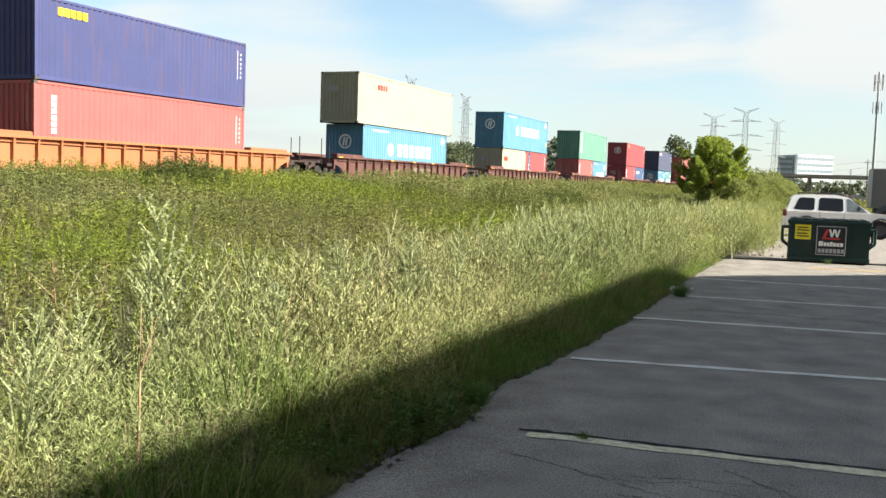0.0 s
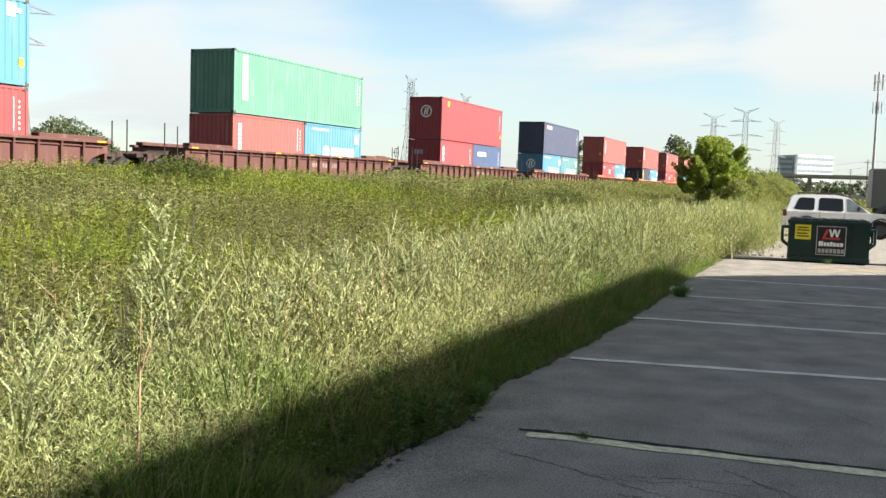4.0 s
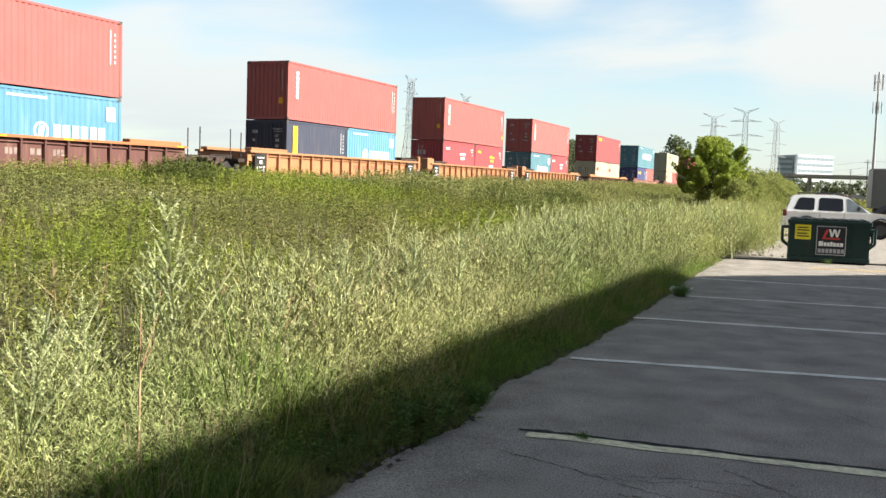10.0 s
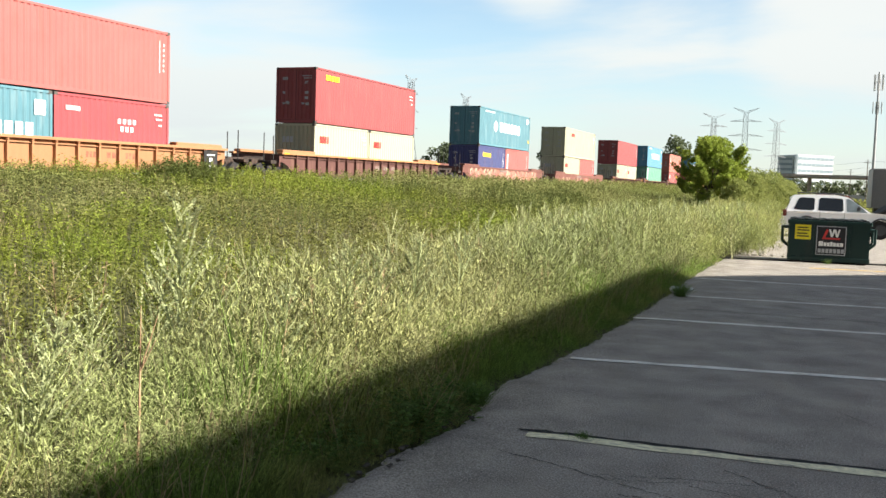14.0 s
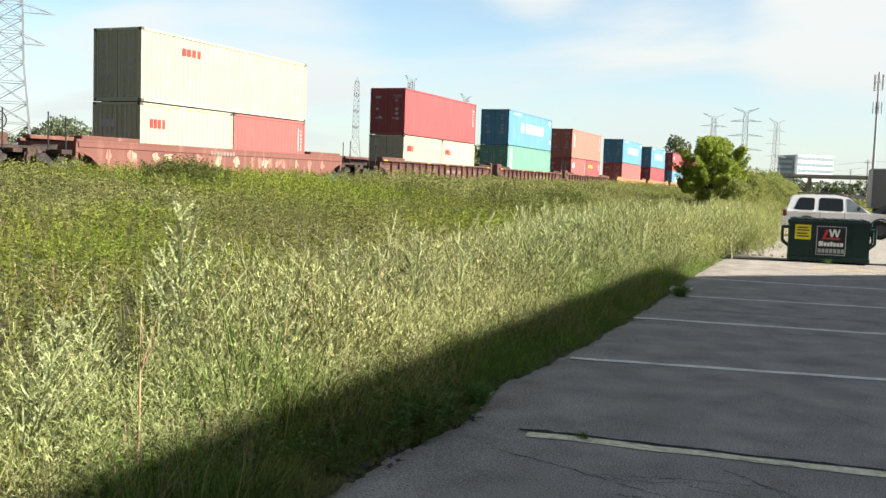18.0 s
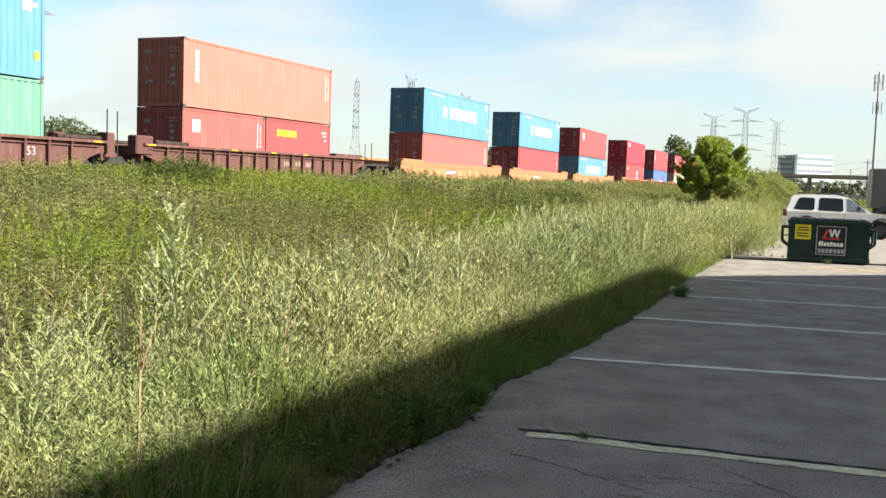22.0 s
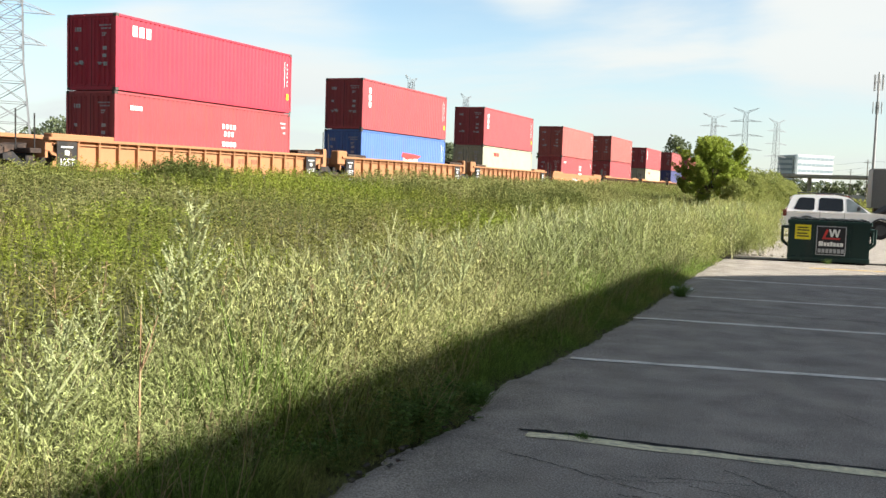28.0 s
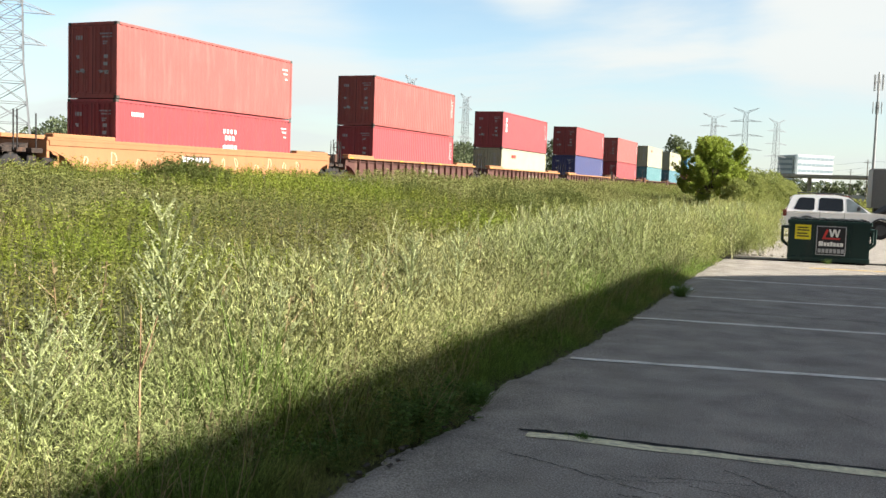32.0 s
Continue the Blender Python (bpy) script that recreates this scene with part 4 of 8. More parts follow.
def well_car(front, coupled_front, coupled_back, gap_f, gap_b, style, rim_colour, side_colour, label, board=False, wheel=False):
    """A car (or one unit of a joined set): wells, chords, ribs, guards, decks, bogies and fittings."""
    smooth = style == "smooth"
    rim_m, side_m = CAR_PAINT[rim_colour], CAR_PAINT[side_colour]
    w0 = -(COUPLED if coupled_front else JOINED)
    w1 = 12.19 + (COUPLED if coupled_back else JOINED)
    root = thing("well_car", label, "rail car", "cars of the train", at=on_track(front, 12.19))
    mirror = Matrix.Diagonal((-1, 1, 1, 1))
    for side in (Matrix.Identity(4), mirror):
        part("side_plate", kept(("side_plate", w0, w1, side_colour), lambda: car_side(w0, w1), side_m), None, root, at=side)
        part("bottom_chord", kept(("bottom_chord", w0, w1, side_colour), lambda: bottom_chord(w0, w1), side_m), None, root, at=side)
        if smooth and front != 276.71:
            part("side_band", kept(("side_band", w0, w1, side_colour), lambda: side_band(w0, w1), side_m), None, root, at=side)
        part("top_chord", kept(("top_chord", smooth, w0, w1, rim_colour), lambda: top_chord(smooth, w0, w1), rim_m), None, root, at=side)
        if not smooth:
            part("ledge", kept(("ledge", w0, w1, side_colour), lambda: ledge(w0, w1), side_m), None, root, at=side)
            r = kept(("rib", side_colour), rib, side_m)
            for y in np.arange(w0 + 1.4, w1 - 1.2, 1.035):
                part("rib", r, None, root, at=side @ Matrix.Translation((0, y, 0)))
    for y in np.arange(-0.6, 12.9, 2.0):
        part("floor_beam", kept(("floor_beam", side_colour), floor_beam, side_m), None, root, at=Matrix.Translation((0, y, 0)))
    inward = Matrix.Translation((0, w1, 0)) @ Matrix.Rotation(math.pi, 4, "Z")
    for first, coupled, gap, m in ((True, coupled_front, gap_f, Matrix.Translation((0, w0, 0))), (False, coupled_back, gap_b, inward)):
        part("end_plate", kept(("end_plate", side_colour), end_wall_plate, side_m), None, root, at=m)
        for side in (Matrix.Identity(4), mirror):
            if coupled:
                part("end_guard", kept(("end_guard", rim_colour), end_guard, rim_m), None, root, at=m @ side)
            else:
                if not smooth:
                    part("end_block", kept(("end_block", first, rim_colour), lambda: end_block(first), rim_m), None, root, at=m @ side)
                part("guide_rail", kept(("guide_rail", first, smooth, rim_colour), lambda: joint_rail(first), rim_m if smooth else M_GRIME), None, root, at=m @ side)
        near = 1 if first else -1
        if coupled:
            g = round(gap, 2)
            part("low_deck", kept(("low_deck", g), lambda: low_deck(g), M_GRIME), None, root, "grimy low deck over the bogie", at=m)
            part("coupler", kept(("coupler", 1), coupler, M_BLACK), None, root, at=m @ Matrix.Translation((0, -gap + 0.9, 0)))
            for y, h in ((-0.35, 2.05), (-1.15, 2.15)):
                part("grab_post", kept(("grab_post", h), lambda: grab_post(h), M_BLACK), None, root, at=m @ Matrix.Translation((near * 1.28, y, 0)))
        elif not first:
            for x, y, h in ((1.26, 0.3, 2.15), (1.26, 0.75, 2.10), (-1.52, -0.03, 2.45), (-1.52, -0.56, 2.40)):
                part("grab_post", kept(("grab_post", h), lambda: grab_post(h), M_BLACK), None, root, at=m @ Matrix.Translation((x, y, 0)))
            part("joint_stand", kept(("joint_stand", 1), lambda: Shape().box(-0.95, 0.95, -1.0, -0.25, 0.72, RIM + 0.25, 0.05), M_GRIME), None, root, "grimy stand over the shared bogie", at=m)
        truck = part("bogie", kept(("bogie", 1), bogie_frame, M_BLACK), None, root, at=m @ Matrix.Translation((0, -0.35 if coupled else 0.0, 0)))
        for y in (-0.88, 0.88):
            part("wheelset", kept(("wheelset", 1), wheelset, M_GRIME), None, truck, at=Matrix.Translation((0, y, 0.47)))
        if wheel and not first:
            part("air_tank", kept(("air_tank", 1), reservoir, M_RUST), None, root, at=m @ Matrix.Translation((-0.4, -0.5, 1.30)) @ Matrix.Rotation(math.pi / 2, 4, "Z"))
            part("brake_stand", kept(("brake_stand", 1), brake_box, M_RUST), None, root, at=m @ Matrix.Translation((-0.75, -1.35, 0.95)))
            part("brake_wheel", kept(("brake_wheel", 1), brake_wheel, M_BLACK), None, root, at=m @ Matrix.Translation((-1.2, -1.1, 1.75)) @ Matrix.Rotation(math.pi, 4, "Z"))
    if board:
        b = kept(("load_board", 1), load_board, M_BLACK)
        for y in (w0 + 0.82, w1 - 1.22):
            plate = part("load_board", b, None, root, "black load board with white figures", at=Matrix.Translation((0, y, 0)))
            part("figures", FIGURES, None, plate, "white figures", at=Matrix.Translation((1.587, -0.36, 0.30)) @ Matrix.Rotation(math.pi / 2, 4, "Z") @ Matrix.Rotation(math.pi / 2, 4, "X"))
            for z0, z1, half in ((0.92, 0.97, 0.28), (0.66, 0.82, 0.10)):
                part("board_bar", kept(("board_bar", z0), lambda: Shape().box(1.585, 1.589, -half, half, z0, z1), M_WHITE), None, plate)
    if side_colour in ("yellow", "apricot"):
        part("figures", LENGTH_FIGURES, None, root, "dark painted figures", at=Matrix.Translation((1.4115, w0 + 1.55 + 1.035 * math.floor((w1 - w0 - 4.2) / 1.035), 0.50)) @ Matrix.Rotation(math.pi / 2, 4, "Z") @ Matrix.Rotation(math.pi / 2, 4, "X"))
    if style == "ribbed":
        def faded():
            s = Shape()
            for ya, n in ((w0 + 10.15, 3), (w0 + 11.2, 2), (w0 + 12.2, 3)):
                blocks(s, ya, ya + 0.55, 0.62, 0.84, n, 0.3)
            return s
        put_marks(root, ("side_codes", style, w0, side_colour), faded, M_FADED if side_colour != "brown" else M_DIMCODE, "faded code block", Matrix.Translation((1.4115, 0, 0)))
        if side_colour == "brown" and not coupled_back:
            part("figures", PALE_FIGURES, None, root, "pale painted figures", at=Matrix.Translation((1.4115, w0 + 1.55 + 1.035 * math.floor((w1 - w0 - 4.2) / 1.035), 0.62)) @ Matrix.Rotation(math.pi / 2, 4, "Z") @ Matrix.Rotation(math.pi / 2, 4, "X"))
    if style == "ribbed" and side_colour == "brown":
        amber = kept(("reflector", 1), lambda: Shape().box(1.592, 1.596, -0.22, 0.22, RIM - 0.085, RIM - 0.03), M_REFLECT)
        for y in (w0 + 0.4, 3.2, 6.3, 9.2, w1 - 0.5):
            part("reflector", amber, None, root, "amber reflector strip", at=Matrix.Translation((0, y, 0)))
    if side_colour == "apricot" or front == 142.75:
        tagged(part("graffiti", scrawl(front, side_colour, w0, w1), M_PALESPRAY, root, "pale sprayed scrawl"), kind="stuff")
    if side_colour == "pink":
        for outline, depth, mat, note in sprayed_letters(front, w0, w1):
            part("graffiti", Shape().prism(outline, 0, 1.411, 1.411 + depth), mat, root, note)
    if side_colour == "pink":
        put_marks(root, ("side_codes", side_colour), lambda: blocks(Shape(), 4.2, 6.0, 0.52, 0.70, 8, 0.3),
                  M_DIMCODE, "pale code block", Matrix.Translation((1.452, 0, 0.42)))
    if side_colour == "apricot":
        board_ = part("number_board", Shape().box(1.411, 1.414, 3.6, 5.6, 0.55, 0.86), M_RUST, root, "dark number board with pale bars")
        for k in range(7):
            part("board_bar", Shape().box(1.414, 1.4165, 3.72 + 0.26 * k, 3.9 + 0.26 * k, 0.61, 0.80), M_WHITE, board_)
    if front == 426.81:
        # a large sprayed tag near the rear end
        oval = [(13.75 + 1.05 * math.cos(a), 0.66 + 0.36 * math.sin(a)) for a in np.linspace(0, 2 * math.pi, 25)[:-1]]
        part("graffiti", Shape().prism(oval, 0, 1.411, 1.4135), M_BLUESPRAY, root, "dark blue sprayed oval")
        rnd = random.Random(4)
        for k in range(9):
            y, z = 13.0 + 0.19 * k, 0.45 + 0.28 * (k % 2) + rnd.uniform(-0.03, 0.03)
            part("graffiti", Shape().prism([(y, z), (y + 0.05, z), (y + 0.13, z + 0.2), (y + 0.07, z + 0.22)], 0, 1.4135, 1.416), M_WHITE, root, "white spray stroke")
        blob = [(12.35 + 0.38 * math.cos(a) * (1 + 0.25 * math.sin(5 * a)), 0.70 + 0.40 * math.sin(a) * (1 + 0.2 * math.cos(4 * a))) for a in np.linspace(0, 2 * math.pi, 33)[:-1]]
        part("graffiti", Shape().prism(blob, 0, 1.411, 1.413), M_PALESPRAY, root, "cream spray blotch")
    MOVING.append((root, front, 12.19, 0.0))
    return root


def written(text, size, mat):
    cu = bpy.data.curves.new("figures", "FONT")
    cu.body, cu.size, cu.extrude = text, size, 0.002
    ob = bpy.data.objects.new("figures", cu)
    scene.collection.objects.link(ob)
    dg = bpy.context.evaluated_depsgraph_get()
    me = bpy.data.meshes.new_from_object(ob.evaluated_get(dg))
    bpy.data.objects.remove(ob)
    bpy.data.curves.remove(cu)
    me.materials.clear()
    me.materials.append(mat)
    return me


M_DIMCODE = material("dim brown lettering", (0.23, 0.17, 0.145), 0.8, spread=0.3, grain=5.0, bump=0.0)
M_FADED = material("faded rust lettering", (0.26, 0.10, 0.06), 0.8, spread=0.3, grain=5.0, bump=0.0)
M_GRAFFITI = material("faded cream and pink spray paint", (0.42, 0.27, 0.19), 0.8, spread=0.2, grain=6.0, patch=2.0, bump=0.0,
                      patch_colour=(0.30, 0.13, 0.10))
M_PINKSPRAY = material("faded pink spray paint", (0.38, 0.15, 0.11), 0.8, spread=0.2, grain=6.0, patch=2.0, bump=0.0)
M_SPRAYLINE = material("dark red spray paint", (0.15, 0.05, 0.04), 0.8, spread=0.2, grain=6.0, bump=0.0)
M_BLUESPRAY = material("dark blue spray paint", (0.035, 0.04, 0.16), 0.7, spread=0.3, grain=5.0, bump=0.0)
M_PALESPRAY = material("faded pale spray paint", (0.62, 0.42, 0.26), 0.8, spread=0.2, grain=6.0, patch=2.0, bump=0.0)
M_GRIME = material("oily grime and rust", (0.045, 0.032, 0.026), 0.85, spread=0.4, grain=12.0, patch=2.0, bump=0.3, dirt=(0.13, 0.07, 0.045), dirt_amount=0.7)
M_RUST = material("rusty brown steel", (0.10, 0.052, 0.038), 0.85, spread=0.3, bump=0.2)
FIGURES = written("125T", 0.34, M_WHITE)
LENGTH_FIGURES = written("53", 0.42, M_RUST)
PALE_FIGURES = written("53", 0.42, M_GREYMARK)

H, N = 2.896, 2.591          # tall and plain height
L40, L20, L45 = 12.192, 6.058, 13.716
# front at the start, car style, rim, side, upper box, lower boxes
TRAIN = (
    (24.20, "ribbed", "orange", "orange", (L40, H, "navy", "blank", ("word_yellow", "codes")), [(L40, H, "orange_red", "blank", ("upright6", "codes"))]),
    (47.93, "ribbed", "brown", "brown", (L45, H, "cream", "words", ("four", "topcodes")), [(L40, H, "sky", "badge", ("line40",))]),
    (71.70, "ribbed", "brown", "brown", (L40, H, "sky", "badge", ("line40", "warning")), [(L20, N, "cream", "words", ("four20", "topcodes")), (L20, N, "maroon", "blank", ("panel", "panel_letters", "codes"))]),
    (95.46, "ribbed", "brown", "brown", (L40, H, "green", "blank", ("strip", "codes")), [(L20, N, "orange_red", "blank", ("upright6", "codes")), (L20, N, "sky", "blank", ("line20",))]),
    (119.04, "ribbed", "brown", "brown", (L40, H, "red", "badge", ("sticker", "codes", "warning")), [(L20, N, "red", "words", ("upright3", "codes")), (L20, N, "steelblue", "blank", ("word20_white", "codes"))]),
    (142.75, "ribbed", "brown", "brown", (L40, H, "slate", "blank", ("first_block", "word_white", "codes")), [(L20, N, "sky", "badge", ("line20",)), (L20, N, "paleteal", "blank", ("line20",))]),
    (166.30, "ribbed", "orange", "brown", (L40, H, "orange_red", "blank", ("upright6", "codes")), [(L20, N, "red", "blank", ("seven", "topcodes")), (L20, N, "sky", "blank", ("line20",))]),
    (190.05, "ribbed", "yellow", "yellow", (L40, H, "orange_red", "blank", ("upright6", "codes")), [(L20, N, "coal", "doors", ("yellow_panel", "codes")), (L20, N, "sky", "blank", ("line20",))]),
    (209.66, "ribbed", "yellow", "yellow", (L40, H, "orange_red", "blank", ("upright6", "codes", "warning")), [(L20, N, "red", "words", ("seven", "topcodes")), (L20, N, "red", "blank", ("seven_yellow", "seven_foot", "topcodes"))]),
    (229.32, "ribbed", "yellow", "yellow", (L40, H, "orange_red", "doors", ("upright6", "codes")), [(L20, N, "teal", "doors", ("line20",)), (L20, N, "red", "blank", ("seven", "topcodes"))]),
    (252.97, "ribbed", "yellow", "brown", (L40, H, "maroon", "doors", ("word_yellow", "topcodes")), [(L20, N, "cream", "words", ("four20", "topcodes")), (L20, N, "cream", "blank", ("four20",))]),
    (276.71, "smooth", "pink", "pink", (L40, H, "teal", "doors", ("line40", "warning")), [(L20, N, "navy", "doors", ("word20_yellow", "codes")), (L20, N, "orange_red", "blank", ("upright6", "codes"))]),
    (300.24, "smooth", "pink", "pink", (L40, H, "cream", "doors", ("four", "topcodes")), [(L20, N, "cream", "words", ("four20",)), (L20, N, "orange_red", "blank", ("codes",))]),
    (324.09, "ribbed", "brown", "brown", (L40, H, "maroon", "doors", ("codes",)), [(L20, N, "cream", "doors", ("four20", "topcodes")), (L20, N, "cream", "blank", ("four20",))]),
    (343.75, "ribbed", "brown", "brown", (L40, H, "sky", "doors", ("line40", "warning")), [(L40, H, "green", "doors", ("strip",))]),
    (363.35, "ribbed", "brown", "brown", (L40, H, "peach", "doors", ("upright6", "codes")), [(L20, N, "salmon", "doors", ("square", "codes")), (L20, N, "maroon", "blank", ("word20_yellow", "topcodes"))]),
    (387.45, "smooth", "apricot", "apricot", (L40, H, "sky", "doors", ("line40", "warning")), [(L40, H, "orange_red", "doors", ("codes",))]),
    (407.05, "smooth", "apricot", "apricot", (L40, H, "sky", "doors", ("line40", "codes")), [(L40, H, "red", "doors", ("codes",))]),
    (426.81, "smooth", "apricot", "apricot", (L40, H, "red", "doors", ("square", "codes", "warning")), [(L40, H, "sky", "doors", ("line40", "codes"))]),
    (450.47, "ribbed", "yellow", "yellow", (L40, H, "pinkred", "doors", ("three_white", "codes", "warning")), [(L40, H, "red", "doors", ("seven_low", "topcodes"))]),
    (470.14, "ribbed", "yellow", "yellow", (L40, H, "red", "doors", ("upright3", "codes", "warning")), [(L40, N, "blue", "doors", ("eagle_red", "eagle_white", "codes"))]),
    (489.68, "ribbed", "yellow", "yellow", (L40, H, "red", "doors", ("upright3", "codes", "warning")), [(L40, N, "cream", "doors", ("four",))]),
    (511.43, "smooth", "apricot", "apricot", (L40, H, "salmon", "doors", ("topcodes",)), [(L40, N, "red", "doors", ("seven_low", "topcodes"))]),
    (532.47, "ribbed", "yellow", "brown", (L40, H, "salmon", "doors", ("codes",)), [(L40, H, "red", "doors", ("codes",))]),
    (554.83, "ribbed", "yellow", "brown", (L40, H, "red", "doors", ("upright3", "codes")), [(L40, N, "cream", "doors", ("four",))]),
    (577.40, "ribbed", "yellow", "brown", (L40, H, "maroon", "doors", ("codes",)), [(L40, H, "navy", "doors", ("codes",))]),
    (596.92, "ribbed", "brown", "brown", (L40, H, "orange_red", "doors", ("codes",)), [(L40, H, "red", "doors", ("codes",))]),
    (616.80, "ribbed", "brown", "brown", (L40, H, "cream", "doors", ("four",)), [(L40, H, "paleteal", "doors", ("codes",))]),
    (636.40, "ribbed", "brown", "brown", (L40, H, "cream", "doors", ("four",)), [(L40, H, "teal", "doors", ("codes",))]),
    (656.10, "ribbed", "brown", "brown", (L40, H, "sky", "doors", ("line40",)), [(L40, H, "red", "doors", ("codes",))]),
)
WORDS = {"navy": "navy blue", "slate": "dark slate grey", "orange_red": "orange red", "red": "red", "salmon": "faded salmon red", "peach": "sun-faded peach red", "pinkred": "crimson",
         "maroon": "maroon red", "sky": "sky blue", "teal": "teal blue", "blue": "bright blue", "steelblue": "dusty steel blue", "coal": "dark blue grey", "cream": "cream white",
         "green": "green", "paleteal": "pale teal"}
CAR_WORDS = {"brown": "brown", "orange": "orange", "yellow": "dusty yellow", "pink": "faded oxide red", "apricot": "apricot orange"}
LONG = {L20: "short", L40: "long", L45: "extra long"}
ENDS = {"blank": "ribbed end", "badge": "round end badge", "words": "pale end lettering", "doors": "barred doors"}

for i, (front, style, rim_c, side_c, upper, lowers) in enumerate(TRAIN):
    before = front - TRAIN[i - 1][0] if i else 23.73
    after = TRAIN[i + 1][0] - front if i + 1 < len(TRAIN) else 19.66
    # short spacing means a shared joint, long spacing a coupling between low decks
    at_front, at_back = before > 20.5, after > 20.5
    gap_f, gap_b = (before - 12.19) / 2 - COUPLED, (after - 12.19) / 2 - COUPLED
    note = "graffiti-sprayed smooth sides" if side_c == "pink" else "smooth scribbled sides" if style == "smooth" else "ribbed sides"
    rim_note = f" and {CAR_WORDS[rim_c]} rim" if rim_c != side_c else ""
    well_car(front, at_front, at_back, gap_f, gap_b, style, rim_c, side_c, f"{CAR_WORDS[side_c]} steel well car with {note}{rim_note}",
             board=(side_c == "yellow"), wheel=(i in (3, 11, 18, 22)))
    y = front
    for ln, h, col, end, marks in lowers:
        container(y, FLOOR_Z, ln, h, col, end, marks, f"{LONG[ln]} {WORDS[col]} container with {ENDS[end]}, in the well car")
        y += ln + 0.076
    ln, h, col, end, marks = upper
    container(front - (0.762 if ln == L45 else 0), FLOOR_Z + lowers[0][1] + 0.03, ln, h, col, end, marks,
              f"{LONG[ln]} {WORDS[col]} container with {ENDS[end]}, stacked on another")


# ---- the building beside the lot, which shades it ----
M_WALL = material("pale brick wall", (0.34, 0.27, 0.22), 0.85, spread=0.15, grain=20.0, patch=0.6, bump=0.3)
# its roof edge runs along the lot and turns away at the far end
TOP = 8.4
RUN = TOP / math.tan(SUN_EL)
sx, sy = math.sin(SUN_AZ) * RUN, math.cos(SUN_AZ) * RUN
footprint = [(-1.85 + sx, -45.0), (-3.50 + sx, 16.4 + sy), (11.0 - 3.1 + sx, 29.3 + sy), (40.0, 29.3 + sy), (40.0, -45.0)]
tagged(new("building_wall", Shape().prism(footprint, 2, -0.05, TOP).mesh("building_wall", M_WALL)),
       "plain brick building wall beside the car park", "building", kind="structure")


# ---- plants ----
def leaf_material(name, colour, other, back=0.35, patch=0.5, lo=0.45, hi=0.6, island=0.32):
    return material(name, colour, 0.75, spread=0.16, grain=5.0, patch=patch, bump=0.0, spec=0.15, island=island, through_light=back,
                    patch_colour=other, patch_from=lo, patch_to=hi)


M_MUGWORT = leaf_material("silvery green leaves", (0.268, 0.296, 0.116), (0.352, 0.350, 0.150), 0.13, 0.9, 0.45, 0.6, 0.68)
M_GOLDWEED = leaf_material("yellowing feathery leaves", (0.280, 0.312, 0.119), (0.360, 0.362, 0.148), 0.20, 0.7, 0.45, 0.6, 0.48)
M_FARWEED = leaf_material("soft yellowing leaves", (0.320, 0.350, 0.120), (0.405, 0.405, 0.145), 0.36, 0.5, 0.45, 0.6, 0.22)
M_GRASS = leaf_material("grass blades", (0.20, 0.225, 0.06), (0.29, 0.255, 0.11), 0.45, 0.6, 0.45, 0.6, 0.5)
M_EDGE = leaf_material("dark edge grass", (0.180, 0.262, 0.058), (0.265, 0.275, 0.090), 0.4, 1.6, 0.45, 0.6, 0.7)
M_CLOVER = leaf_material("deep green broad leaves", (0.11, 0.19, 0.045), (0.15, 0.22, 0.06), 0.35, 2.0, 0.45, 0.6, 0.5)
M_DARKLEAF = leaf_material("dark bush leaves", (0.095, 0.115, 0.03), (0.13, 0.14, 0.04), 0.35)
M_SPIRE = leaf_material("pale silvery leaves", (0.40, 0.43, 0.22), (0.46, 0.465, 0.235), 0.25, 0.9, 0.45, 0.6, 0.25)
M_STEM = material("plant stems", (0.22, 0.21, 0.10), 0.8, spread=0.2, bump=0.0, island=0.3)
M_REDSTEM = material("reddish dry stems", (0.36, 0.23, 0.13), 0.8, spread=0.2, bump=0.0, island=0.25)
M_SEED = material("dry seed heads", (0.36, 0.28, 0.15), 0.85, spread=0.2, bump=0.0, island=0.3, through_light=0.3)
M_STRAW = material("pale straw stalks", (0.40, 0.34, 0.17), 0.8, spread=0.2, bump=0.0, island=0.25, through_light=0.2)
M_TREELEAF = leaf_material("tree leaves", (0.255, 0.315, 0.055), (0.335, 0.385, 0.068), 0.45, 0.9)
# haze before distant trees is put into this greyer leaf colour
M_HAZYLEAF = leaf_material("distant tree leaves greyed for haze", (0.13, 0.155, 0.085), (0.155, 0.175, 0.09), 0.35, 0.3)
M_OLIVE = leaf_material("olive bush leaves", (0.25, 0.275, 0.085), (0.30, 0.315, 0.10), 0.5, 0.9, 0.45, 0.6, 0.2)
M_BARK = material("grey brown bark", (0.10, 0.075, 0.055), 0.9, spread=0.3, grain=12.0, bump=0.5)
rng = np.random.default_rng(11)


